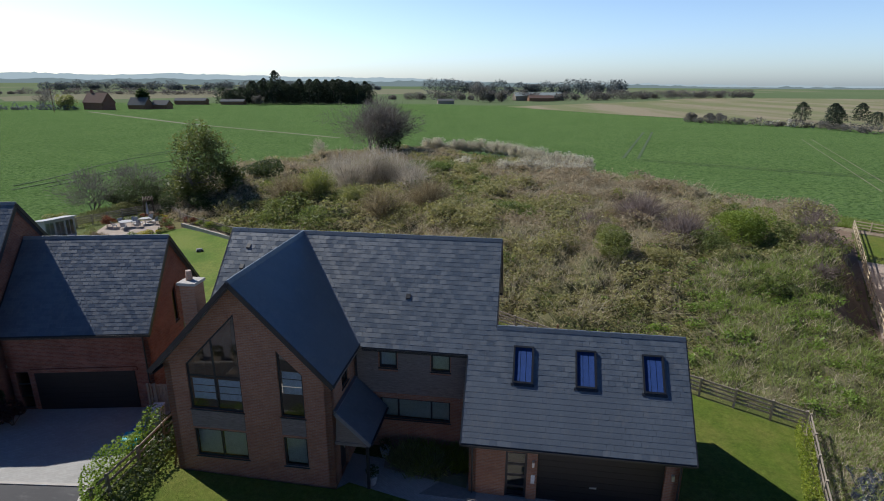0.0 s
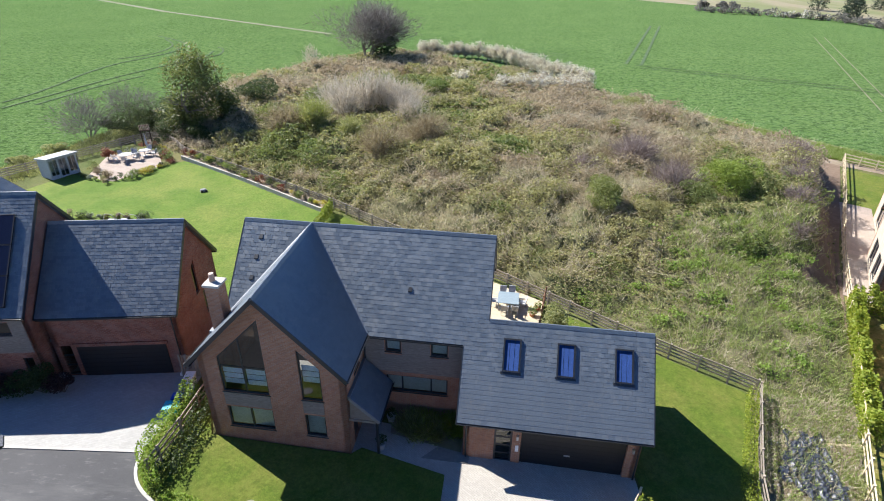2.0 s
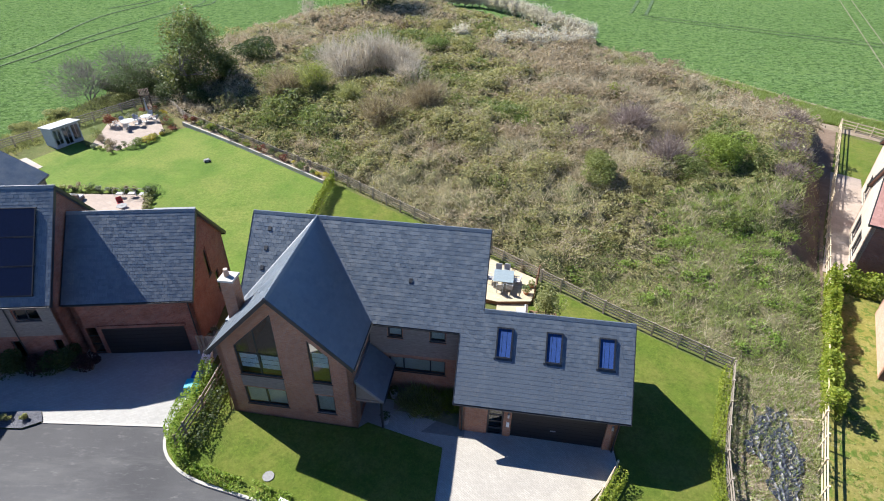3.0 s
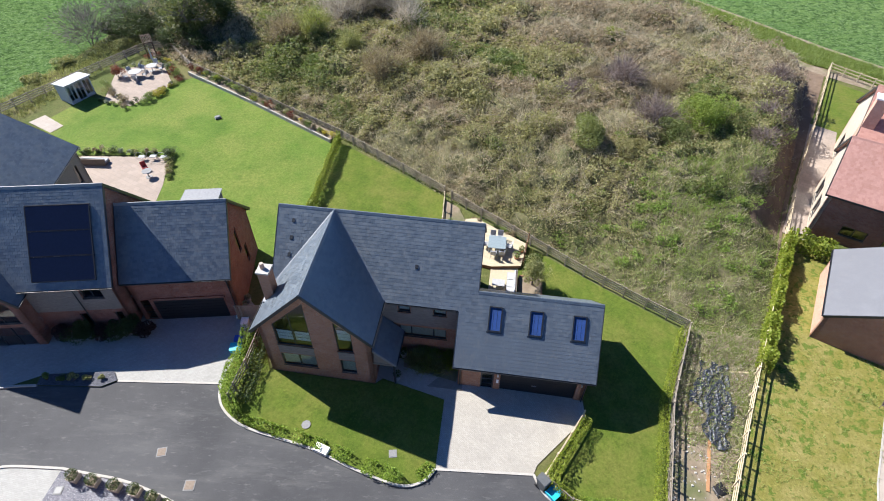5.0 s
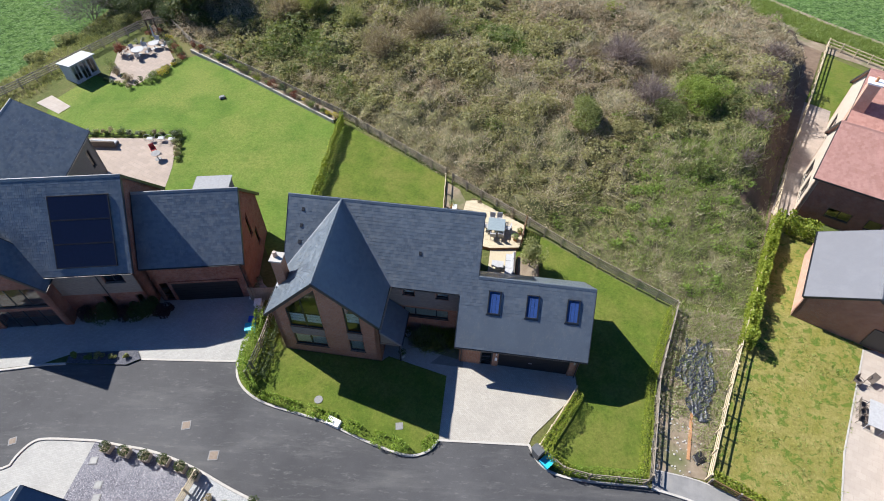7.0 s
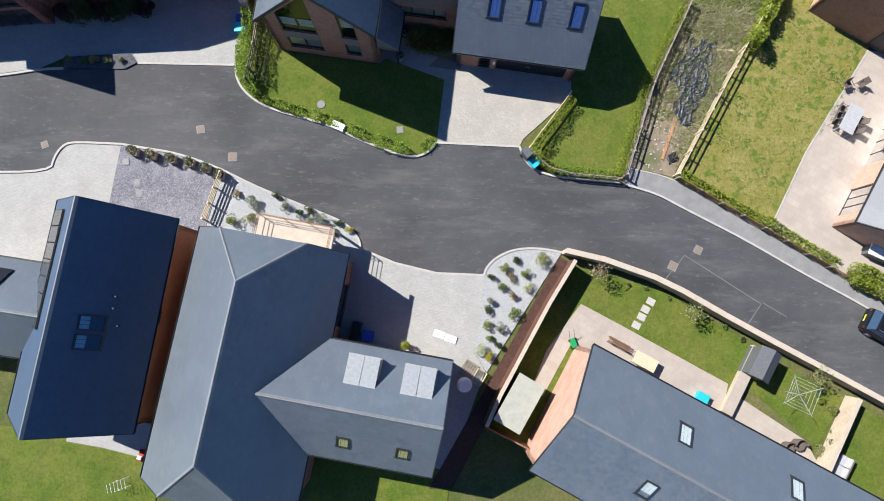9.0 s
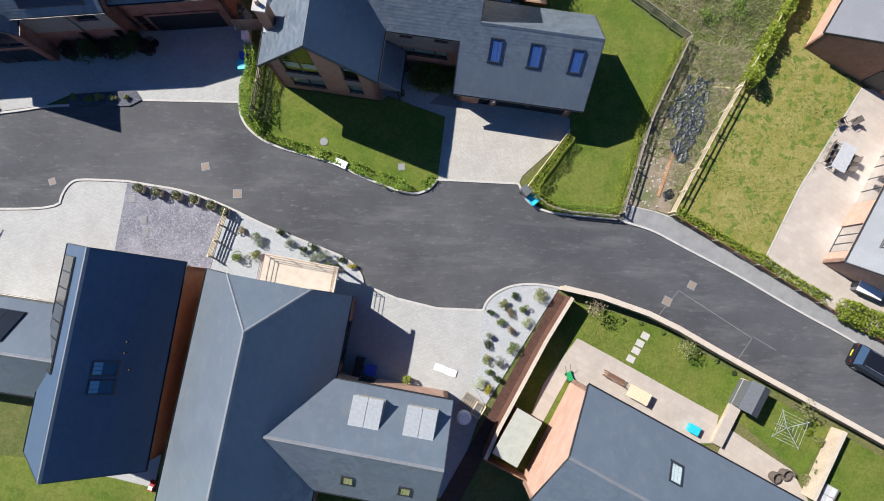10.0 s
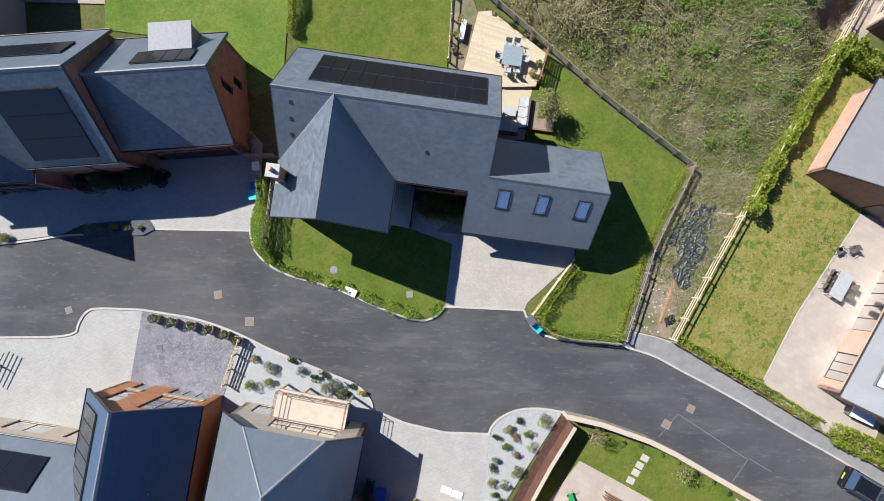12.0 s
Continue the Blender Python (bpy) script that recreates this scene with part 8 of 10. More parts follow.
wheelie(6.45, 14.25, 40, GREY_PLASTIC, "dark grey wheelie bin at the drive's corner")
bin_box(7.05, 13.75, 40, CYAN, "turquoise recycling box at the drive's corner", 0.75, 0.7, 0.5)
bin_box(-14.6, 24.2, 5, BLUE, "blue recycling box beside the hedge", 0.55, 0.5, 0.45)
bin_box(-14.6, 23.45, 5, CYAN, "turquoise recycling box beside the hedge", 0.75, 0.65, 0.5)
bin_box(-14.45, 25.6, 5, WHITE, "white box beside the hedge", 0.5, 0.6, 0.7)
bin_box(-15.3, 26.9, 0, GREY_COVER, "pale box by the garage wall", 0.5, 0.5, 0.5)
bin_box(-4.75, 1.15, -10, BLUE, "deep blue box outside a house", 0.8, 0.7, 0.7)
wheelie(-5.55, 1.7, -10, BLACK, "black wheelie bin outside a house")
wheelie(-5.7, 1.0, -10, BLACK, "black wheelie bin outside a house")


def chair(x, y, turn, mat, label, group, dz=0.0, metal=None):
    t = thing("garden_chair", on(x, y, dz, turn), label, "chair", group)
    for u in (-0.22, 0.22):
        for v in (-0.2, 0.22):
            Geo().beam((u, v, 0), (u * 0.95, v * 0.95, 0.42), 0.03).part("leg", metal or mat, t)
        Geo().beam((u * 1.1, -0.2, 0.62), (u * 1.1, 0.22, 0.62), 0.035).part("armrest", metal or mat, t)
    Geo().hexa([(-0.25, -0.23, 0.41), (0.25, -0.23, 0.41), (0.25, 0.23, 0.4), (-0.25, 0.23, 0.4)], [(-0.25, -0.23, 0.46), (0.25, -0.23, 0.46), (0.25, 0.23, 0.45), (-0.25, 0.23, 0.45)]).part("seat", mat, t)
    Geo().hexa([(-0.25, 0.2, 0.45), (0.25, 0.2, 0.45), (0.25, 0.25, 0.45), (-0.25, 0.25, 0.45)], [(-0.24, 0.32, 0.92), (0.24, 0.32, 0.92), (0.24, 0.36, 0.92), (-0.24, 0.36, 0.92)]).part("backrest", mat, t)
    return t


def table(x, y, turn, w, d, mat, label, dz=0.0, h=0.74, legs=None, round_=False):
    t = thing("garden_table", on(x, y, dz, turn), label, "table")
    if round_:
        Geo().tube((0, 0, h - 0.04), (0, 0, h), w / 2, w / 2, 24).part("tabletop", mat, t)
        Geo().tube((0, 0, 0), (0, 0, h), 0.05, n=8).part("pedestal", legs or mat, t)
        Geo().tube((0, 0, 0), (0, 0, 0.04), 0.3, n=12).part("base", legs or mat, t)
    else:
        Geo().box(-w / 2, -d / 2, h - 0.04, w / 2, d / 2, h).part("tabletop", mat, t)
        for u in (-w / 2 + 0.08, w / 2 - 0.08):
            for v in (-d / 2 + 0.08, d / 2 - 0.08):
                Geo().beam((u, v, 0), (u, v, h - 0.04), 0.06).part("leg", legs or mat, t)
    return t


# deck behind the main house
DECK = [(2.2, 38.1), (1.0, 33.2), (4.2, 32.2), (6.7, 32.3), (7.5, 34.9), (3.2, 38.2)]
def deck():
    x0, y0 = DECK[0]
    t = thing("deck", pose(x0, y0, lie(x0, y0)), "raised timber deck behind the house", "deck")
    poly = [Vector(p) for p in DECK]
    d = Vector((math.cos(radians(-18)), math.sin(radians(-18))))
    n = Vector((-d.y, d.x))
    flat = [((p - poly[0]).dot(d), (p - poly[0]).dot(n)) for p in poly]
    lo, hi = min(p[1] for p in flat), max(p[1] for p in flat)
    s = lo
    while s < hi:
        cut = clip(clip(flat, 1, s, 1), 1, min(s + 0.14, hi), -1)
        if len(cut) > 2:
            g = [(d * a + n * b) for a, b in cut]
            Geo().hexa([(p.x, p.y, 0.3) for p in g], [(p.x, p.y, 0.335) for p in g]).part("board", DECKING, t)
        s += 0.147
    rim = Geo()
    rim.hexa([(p.x - x0, p.y - y0, 0.0) for p in poly], [(p.x - x0, p.y - y0, 0.298) for p in poly])
    rim.part("substructure", TIMBER_BROWN, t)


deck()
zone("bed_side", [(0.35, 40.9), (-0.05, 33.6), (1.0, 33.3), (2.2, 38.1), (1.6, 39.9)], EARTH, 0.1, "dark soil bed beside the deck", "flower bed")
zone("patio_low", [(4.2, 32.2), (6.5, 32.3), (5.9, 28.2), (3.6, 28.0)], DECKING, 0.11, "pale paved terrace below the deck", "patio")
table(4.8, 34.4, -8, 1.5, 1.5, TABLE_GREY, "square grey-topped garden table on the deck", 0.34, legs=PALE_GREY)
for i, (dx, dy, a) in enumerate(((-1.0, 0.1, 82), (1.0, -0.1, -98), (-0.35, -1.0, 172), (0.35, -1.0, 172), (-0.3, 1.0, -8), (0.35, 1.0, -8))):
    chair(4.8 + dx, 34.4 + dy, a, PALE_GREY, "pale grey fabric garden chair on the deck", "chairs round the deck table", 0.34)


def sofa(x, y, turn, w, label, dz):
    t = thing("outdoor_sofa", on(x, y, dz, turn), label, "sofa")
    Geo().box(-w / 2, -0.4, 0.05, w / 2, 0.4, 0.3).part("base", RATTAN, t)
    Geo().box(-w / 2, 0.28, 0.3, w / 2, 0.42, 0.75).part("backrest", RATTAN, t)
    n = max(1, round(w / 0.7))
    for i in range(n):
        a = -w / 2 + w * i / n
        Geo().box(a + 0.02, -0.4, 0.3, a + w / n - 0.02, 0.26, 0.44).part("seat_cushion", PALE_GREY, t)
        Geo().hexa([(a + 0.03, 0.14, 0.44), (a + w / n - 0.03, 0.14, 0.44), (a + w / n - 0.03, 0.27, 0.44), (a + 0.03, 0.27, 0.44)], [(a + 0.03, 0.2, 0.8), (a + w / n - 0.03, 0.2, 0.8), (a + w / n - 0.03, 0.28, 0.8), (a + 0.03, 0.28, 0.8)]).part("back_cushion", PALE_GREY, t)
    return t


sofa(5.75, 30.2, -97, 2.4, "pale grey outdoor sofa on the lower terrace", 0.12)
sofa(4.6, 28.9, 173, 1.5, "pale grey outdoor sofa on the lower terrace", 0.12)
table(4.7, 30.3, -8, 1.0, 0.7, PALE_GREY, "low pale coffee table by the sofas", 0.12, 0.4)
pl = thing("raised_planter", on(7.25, 30.0, 0.05, -7), "square dark timber planter on the lawn", "planter")
for a, b in (((-0.9, -1.1), (0.9, -1.1)), ((0.9, -1.1), (0.9, 1.1)), ((0.9, 1.1), (-0.9, 1.1)), ((-0.9, 1.1), (-0.9, -1.1))):
    Geo().beam((*a, 0.2), (*b, 0.2), 0.12, 0.4).part("side", TIMBER_BROWN, pl)
Geo().box(-0.85, -1.05, 0.0, 0.85, 1.05, 0.36).part("soil", EARTH, pl)
tree("olive_tree", 7.4, 30.3, lie(7.4, 30.3) + 0.3, 3.0, 1.25, LEAF_OLIVE, "grey-green olive tree in a raised planter", 900, 2600, 0.09, trunk=0.1)
fence("slatted_screen", [(7.5, 35.0), (6.9, 32.6)], TIMBER_BROWN, "dark slatted screen beside the deck", 1.7, 6, 1.2)
for i, (x, y, s) in enumerate(((6.4, 33.2, 0.3), (6.9, 34.0, 0.26), (0.9, 37.3, 0.35), (0.5, 36.2, 0.35), (0.3, 35.0, 0.3))):
    p = thing("plant_pot", on(x, y, 0.34 if x > 1 else 0.1), "clay pot with a small green plant", "plant pot", "pots on the deck")
    Geo().tube((0, 0, 0), (0, 0, s), s * 0.55, s * 0.75, 12).part("pot", BRICK_ORANGE, p)
    rng = np.random.default_rng(950 + i)
    quads("foliage", leaves(in_ball(160, rng, 0.3) * s * 1.1 + np.array([0, 0, s * 1.7]), 0.07, rng), LEAF_GREEN, p)
st = thing("cold_frame", on(1.0, 36.6, 0.1, -100), "pale bench in a narrow side bed", "bench")
Geo().box(-0.8, -0.2, 0.4, 0.8, 0.2, 0.45).part("seat", WHITE, st)
for u in (-0.7, 0.7):
    Geo().box(u - 0.04, -0.18, 0, u + 0.04, 0.18, 0.4).part("leg", WHITE, st)
for i, (dx, dy) in enumerate(((8.85, 0.75), (8.95, 2.65))):
    x, y = -11.75 + dx * math.cos(a7) - dy * math.sin(a7), 21.85 + dx * math.sin(a7) + dy * math.cos(a7)
    p = thing("plant_pot", on(x, y, 0.05), "pale planter beside the porch", "plant pot", "porch planters")
    Geo().tube((0, 0, 0), (0, 0, 0.45), 0.16, 0.25, 12).part("pot", PALE_GREY, p)
    rng = np.random.default_rng(970 + i)
    quads("foliage", leaves(in_ball(200, rng, 0.3) * 0.3 + np.array([0, 0, 0.65]), 0.06, rng), LEAF_DARK, p)

# west gardens
def summerhouse():
    t = thing("summerhouse", on(-42.75, 58.4, 0.05, 61), "pale grey timber summerhouse with a sloping roof", "shed")
    doors = [rect(-1.4, -0.55, 0.35, 2.1), rect(-0.45, 0.45, 0.1, 2.1), rect(0.55, 1.4, 0.35, 2.1)]
    wall("front_wall", "v", -1.1, [(-1.5, 0), (1.5, 0), (1.5, 2.3), (-1.5, 2.3)], doors, 0.08, PALE_GREY, t)
    for o in doors:
        window(t, "v", -1.1, o, ((o[0][0] + o[1][0]) / 2,), inward=1, mat=PALE_GREY, w=0.06, sill=False)
    Geo().box(-1.5, 0.97, 0, 1.5, 1.05, 2.0).part("back_wall", PALE_GREY, t)
    for u in (-1.5, 1.42):
        Geo().hexa([(u, -1.02, 0), (u + 0.08, -1.02, 0), (u + 0.08, 0.97, 0), (u, 0.97, 0)], [(u, -1.02, 2.3), (u + 0.08, -1.02, 2.3), (u + 0.08, 0.97, 2.0), (u, 0.97, 2.0)]).part("side_wall", PALE_GREY, t)
    Geo().hexa([(-1.68, -1.42, 2.34), (1.68, -1.42, 2.34), (1.68, 1.2, 1.98), (-1.68, 1.2, 1.98)], [(-1.68, -1.42, 2.44), (1.68, -1.42, 2.44), (1.68, 1.2, 2.08), (-1.68, 1.2, 2.08)]).part("roof", PALE_GREY, t, "pale flat sloping roof")
    Geo().box(-1.4, -1.0, 0.0, 1.4, 0.95, 0.08).part("floor", TIMBER, t)


summerhouse()
table(-37.9, 63.2, 20, 1.5, 1.5, PALE_GREY, "round pale garden table on the terrace", 0.11, round_=True)
table(-36.5, 64.8, 20, 1.2, 1.2, PALE_GREY, "round pale garden table on the terrace", 0.11, round_=True)
for i in range(9):
    a = i * 0.7
    cx, cy = (-37.9, 63.2) if i < 5 else (-36.5, 64.8)
    a = (i if i < 5 else i - 5) * (2 * math.pi / (5 if i < 5 else 4))
    chair(cx + 1.15 * math.cos(a), cy + 1.15 * math.sin(a), math.degrees(a) - 90, PALE_GREY, "pale metal garden chair on the terrace", "chairs on the terrace", 0.11)
DARK_OAK = wood_mat("dark_oak", (0.05, 0.032, 0.022), (0.1, 0.065, 0.045), (3, 3, 3), world=True)
ar = thing("rustic_arbour", on(-38.2, 69.0, 0, -60), "dark rustic timber arbour with a bench", "arbour")
for u in (-1.2, 1.2):
    for v in (-0.5, 0.5):
        Geo().beam((u, v, 0), (u, v, 2.3), 0.12).part("post", DARK_OAK, ar)
    Geo().beam((u, -0.6, 2.3), (u, 0.6, 2.3), 0.1, 0.12).part("beam", DARK_OAK, ar)
for i in range(7):
    Geo().beam((-1.4, -0.55 + i * 0.18, 2.4), (1.4, -0.55 + i * 0.18, 2.4), 0.05, 0.07).part("slat", DARK_OAK, ar)
Geo().box(-1.1, 0.0, 0.4, 1.1, 0.45, 0.46).part("seat", DARK_OAK, ar)
ps = thing("parasol", on(-36.6, 65.8, 0.1), "closed pale parasol on the terrace", "parasol")
Geo().tube((0, 0, 0), (0, 0, 2.5), 0.025, n=6).part("pole", ALU, ps)
Geo().tube((0, 0, 1.1), (0, 0, 2.45), 0.16, 0.04, 8).part("canopy", PALE_GREY, ps)
Geo().tube((0, 0, 0), (0, 0, 0.1), 0.28, n=12).part("base", GREY_COVER, ps)
sofa(-34.8, 45.4, 178, 2.6, "pale garden bench on the patio", 0.1)
for i, (x, y) in enumerate(((-30.3, 46.0), (-29.2, 46.1), (-28.1, 46.0))):
    t = thing("hoop_chair", on(x, y, 0.1, 180), "round white metal hoop chair", "chair", "hoop chairs on the patio")
    g = Geo()
    for k in range(16):
        a, b = 2 * math.pi * k / 16, 2 * math.pi * (k + 1) / 16
        g.tube((0.5 * math.cos(a), 0.15, 0.6 + 0.5 * math.sin(a)), (0.5 * math.cos(b), 0.15, 0.6 + 0.5 * math.sin(b)), 0.022, n=6)
    g.part("hoop", PALE_GREY, t)
    Geo().box(-0.3, -0.3, 0.38, 0.3, 0.15, 0.44).part("seat", PALE_GREY, t)
    for u in (-0.25, 0.25):
        Geo().beam((u, -0.25, 0), (u, -0.25, 0.38), 0.04).part("leg", WHITE, t)
chair(-29.3, 44.3, 40, RED, "red garden chair on the patio", "", 0.1)
table(-28.6, 43.3, 10, 0.9, 0.9, GREY_COVER, "small round garden table on the patio", 0.1, round_=True)
mo = thing("robot_mower", on(-25.1, 54.1, 0.08, 30), "small dark robot mower on the lawn", "mower")
Geo().hexa([(-0.35, -0.25, 0.05), (0.35, -0.25, 0.05), (0.35, 0.25, 0.05), (-0.35, 0.25, 0.05)], [(-0.28, -0.18, 0.28), (0.2, -0.18, 0.28), (0.2, 0.18, 0.28), (-0.28, 0.18, 0.28)]).part("shell", GREY_COVER, mo)
for u in (-0.22, 0.22):
    for v in (-0.26, 0.26):
        Geo().tube((u, v - 0.03, 0.1), (u, v + 0.03, 0.1), 0.1, n=10).part("wheel", BLACK, mo)

# planters along the mauve gravel
for i, (x, y) in enumerate([(-21.8, 14.1), (-20.5, 13.85), (-19.1, 13.6), (-17.8, 13.35), (-16.6, 12.95), (-15.6, 12.5)]):
    t = thing("box_planter", on(x, y, 0.07, -12), "square pale planter with a clipped box ball", "planter", "planters along the kerb")
    Geo().hexa([(-0.26, -0.26, 0), (0.26, -0.26, 0), (0.26, 0.26, 0), (-0.26, 0.26, 0)], [(-0.3, -0.3, 0.42), (0.3, -0.3, 0.42), (0.3, 0.3, 0.42), (-0.3, 0.3, 0.42)]).part("box", CREAM, t)
    Geo().box(-0.26, -0.26, 0.38, 0.26, 0.26, 0.43).part("soil", EARTH, t)
    rng = np.random.default_rng(990 + i)
    quads("foliage", leaves(in_ball(500, rng, 0.6) * 0.36 + np.array([0, 0, 0.68]), 0.05, rng), LEAF_DARK, t)

# black sheeting and planks on the waste strip
def tarp():
    bm = bmesh.new()
    pts = [(19.2, 23.6), (20.8, 23.3), (20.6, 21.1), (20.2, 19.5), (19.4, 18.4), (18.7, 16.6), (18.0, 17.0), (17.4, 18.3), (18.2, 19.4), (17.2, 20.4), (18.1, 21.9)]
    nx, ny = 90, 150
    grid = {}
    for j in range(ny + 1):
        for i in range(nx + 1):
            x, y = 17.0 + 4.1 * i / nx, 16.5 + 7.4 * j / ny
            if inside(x + 0.4 * patch(x, y, 1.6, 3), y + 0.4 * patch(x, y, 1.4, 8), pts) and patch(x, y, 1.15, 17) < 0.42:
                fold = abs(patch(x * 1.7 - y * 0.5, y * 0.8 + x * 0.4, 1.5, 4)) * 0.24 + abs(patch(x * 0.6 + y, y * 1.4 - x, 2.6, 9)) * 0.14
                grid[i, j] = bm.verts.new((x, y, lie(x, y) + 0.05 + 0.2 - fold))
    for (i, j), v in list(grid.items()):
        q = [grid.get(k) for k in ((i, j), (i + 1, j), (i + 1, j + 1), (i, j + 1))]
        if all(q):
            bm.faces.new(q)
    ob = part("plastic_sheet", bm, plain("black_sheeting", (0.028, 0.033, 0.045), 0.42, 0, 0.5))
    return tagged(ob, "crumpled black plastic sheeting on bare earth", "sheeting")


tarp()
p = thing("plank", on(20.9, 22.75, 0.25, -3), "pale timber plank lying across the strip", "plank")
Geo().box(0, -0.07, -0.25, 2.2, 0.07, -0.19).part("board", TIMBER_NEW, p)
p = thing("plank", on(16.6, 14.2, 0.06, 70), "orange-brown scaffold board on the earth", "plank")
Geo().box(0, -0.1, 0, 3.6, 0.1, 0.045).part("board", wood_mat("fresh_board", (0.34, 0.17, 0.08), (0.45, 0.25, 0.13), (3, 3, 3), world=True), p)
p = thing("plastic_sheet", on(17.4, 14.3, 0.04, 30), "scrap of black plastic sheeting", "sheeting")
Geo().hexa([(-0.5, -0.3, 0), (0.4, -0.4, 0), (0.5, 0.35, 0), (-0.3, 0.4, 0)], [(-0.4, -0.2, 0.1), (0.3, -0.3, 0.05), (0.4, 0.25, 0.12), (-0.25, 0.3, 0.06)]).part("sheet", BLACK, p)

# far east patio
table(30.4, 17.2, -30, 1.1, 2.2, PALE_GREY, "long pale garden table on the east patio", 0.08)
for i, (u, v) in enumerate(((-0.8, -0.6), (-0.8, 0.0), (-0.8, 0.6), (0.8, -0.4), (0.8, 0.4))):
    a = radians(-28)
    chair(30.4 + u * math.cos(a) - v * math.sin(a), 17.2 + u * math.sin(a) + v * math.cos(a), -28 + (90 if u < 0 else -90), RATTAN, "dark woven garden chair on the east patio", "chairs round the east table", 0.08)
chair(30.5, 19.9, 20, RATTAN, "dark woven garden chair at the lawn's edge", "chairs by the lawn", 0.08)
chair(31.5, 20.0, -60, RATTAN, "dark woven garden chair at the lawn's edge", "chairs by the lawn", 0.08)
ribbon("edging_patio", [(24.8, 9.8), (27.4, 14.9), (32.5, 22.8)], 0.1, -0.1, 0.1, STONE, "thin stone edging of a patio", "edging")
ho = thing("storage_chest", on(32.0, 7.25, 0.07, -24), "white-lidded storage chest beside the house", "storage chest")
Geo().box(-0.9, -0.35, 0.0, 0.9, 0.35, 0.75).part("body", GREY_PLASTIC, ho)
Geo().box(-0.95, -0.4, 0.75, 0.95, 0.4, 0.85).part("cover", WHITE, ho)

# south gardens
for i, (x, y) in enumerate([(15.5, 3.7), (15.1, 3.15), (14.8, 2.6), (14.4, 2.0)]):
    t = thing("stepping_stone", on(x, y, 0.05, -28), "square pale stepping stone in the lawn", "paving stone", "stepping stones")
    Geo().box(-0.3, -0.25, 0, 0.3, 0.25, 0.035).part("slab", STONE, t)


def shed(x, y, turn, w, d, eave, rz, walls, roof, label, flat=False):
    t = thing("garden_shed", on(x, y, 0.03, turn), label, "shed")
    for u in (0, w - 0.06):
        Geo().hexa([(u, 0, 0), (u, d, 0), (u, d, eave), (u, d / 2, eave if flat else rz), (u, 0, eave)], [(u + 0.06, 0, 0), (u + 0.06, d, 0), (u + 0.06, d, eave), (u + 0.06, d / 2, eave if flat else rz), (u + 0.06, 0, eave)]).part("end_wall", walls, t)
    for v in (0, d - 0.06):
        Geo().box(0.06, v, 0, w - 0.06, v + 0.06, eave).part("side_wall", walls, t)
    if flat:
        Geo().hexa([(-0.12, -0.12, eave), (w + 0.12, -0.12, eave), (w + 0.12, d + 0.12, rz), (-0.12, d + 0.12, rz)], [(-0.12, -0.12, eave + 0.08), (w + 0.12, -0.12, eave + 0.08), (w + 0.12, d + 0.12, rz + 0.08), (-0.12, d + 0.12, rz + 0.08)]).part("roof", roof, t)
    else:
        k = (rz - eave) / (d / 2)
        for s, q in ((0, [(-0.12, -0.12, eave - 0.12 * k), (w + 0.12, -0.12, eave - 0.12 * k), (w + 0.12, d / 2, rz), (-0.12, d / 2, rz)]), (1, [(-0.12, d + 0.12, eave - 0.12 * k), (w + 0.12, d + 0.12, eave - 0.12 * k), (w + 0.12, d / 2, rz), (-0.12, d / 2, rz)])):
            Geo().hexa(q, [(a, b, c + 0.06) for a, b, c in q]).part("roof", roof, t)
    return t


shed(5.55, -5.05, 60, 3.3, 1.75, 2.1, 2.2, TIMBER_BROWN, mottled("felt_green", (0.34, 0.36, 0.31), (0.42, 0.43, 0.38), 2, 0.9), "brown timber shed with a pale felt roof", True)
shed(22.7, -1.75, 61, 2.0, 1.25, 1.75, 2.15, GREY_PLASTIC, GREY_PLASTIC_ROOF, "grey plastic garden shed by the wall")
for i, (x, y, lab) in enumerate(((11.2, 5.7, 1), (18.0, 3.0, 2), (26.6, -1.3, 3))):
    tree("young_tree", x, y, lie(x, y), 2.6, 1.0, LEAF_OLIVE if i else LEAF_BROWN, "thin young tree in a small garden", 1100 + i, 230, 0.09, trunk=0.04)
dr = thing("rotary_dryer", on(25.0, -2.6, 0.05, 20), "pale rotary clothes dryer, opened out", "clothes dryer")
Geo().tube((0, 0, 0), (0, 0, 1.9), 0.025, n=8).part("pole", ALU, dr)
for i in range(4):
    a = i * math.pi / 2
    Geo().tube((0, 0, 1.5), (1.5 * math.cos(a), 1.5 * math.sin(a), 1.95), 0.018, n=6).part("arm", ALU, dr)
for r in (0.5, 0.8, 1.1, 1.4):
    g = Geo()
    for i in range(4):
        a, b = i * math.pi / 2, (i + 1) * math.pi / 2
        g.tube((r * math.cos(a), r * math.sin(a), 1.5 + 0.3 * r), (r * math.cos(b), r * math.sin(b), 1.5 + 0.3 * r), 0.006, n=4)
    g.part("line", WHITE, dr)
tr = thing("lawn_mower", on(9.8, 0.7, 0.08, -70), "green electric lawn mower on the patio", "mower")
Geo().hexa([(-0.35, -0.22, 0.06), (0.35, -0.22, 0.06), (0.35, 0.22, 0.06), (-0.35, 0.22, 0.06)], [(-0.25, -0.16, 0.3), (0.28, -0.16, 0.3), (0.28, 0.16, 0.3), (-0.25, 0.16, 0.3)]).part("deck", GREEN_PLASTIC, tr)
for s in (-0.18, 0.18):
    Geo().tube((-0.3, s, 0.25), (-1.0, s, 0.95), 0.015, n=6).part("handle", BLACK, tr)
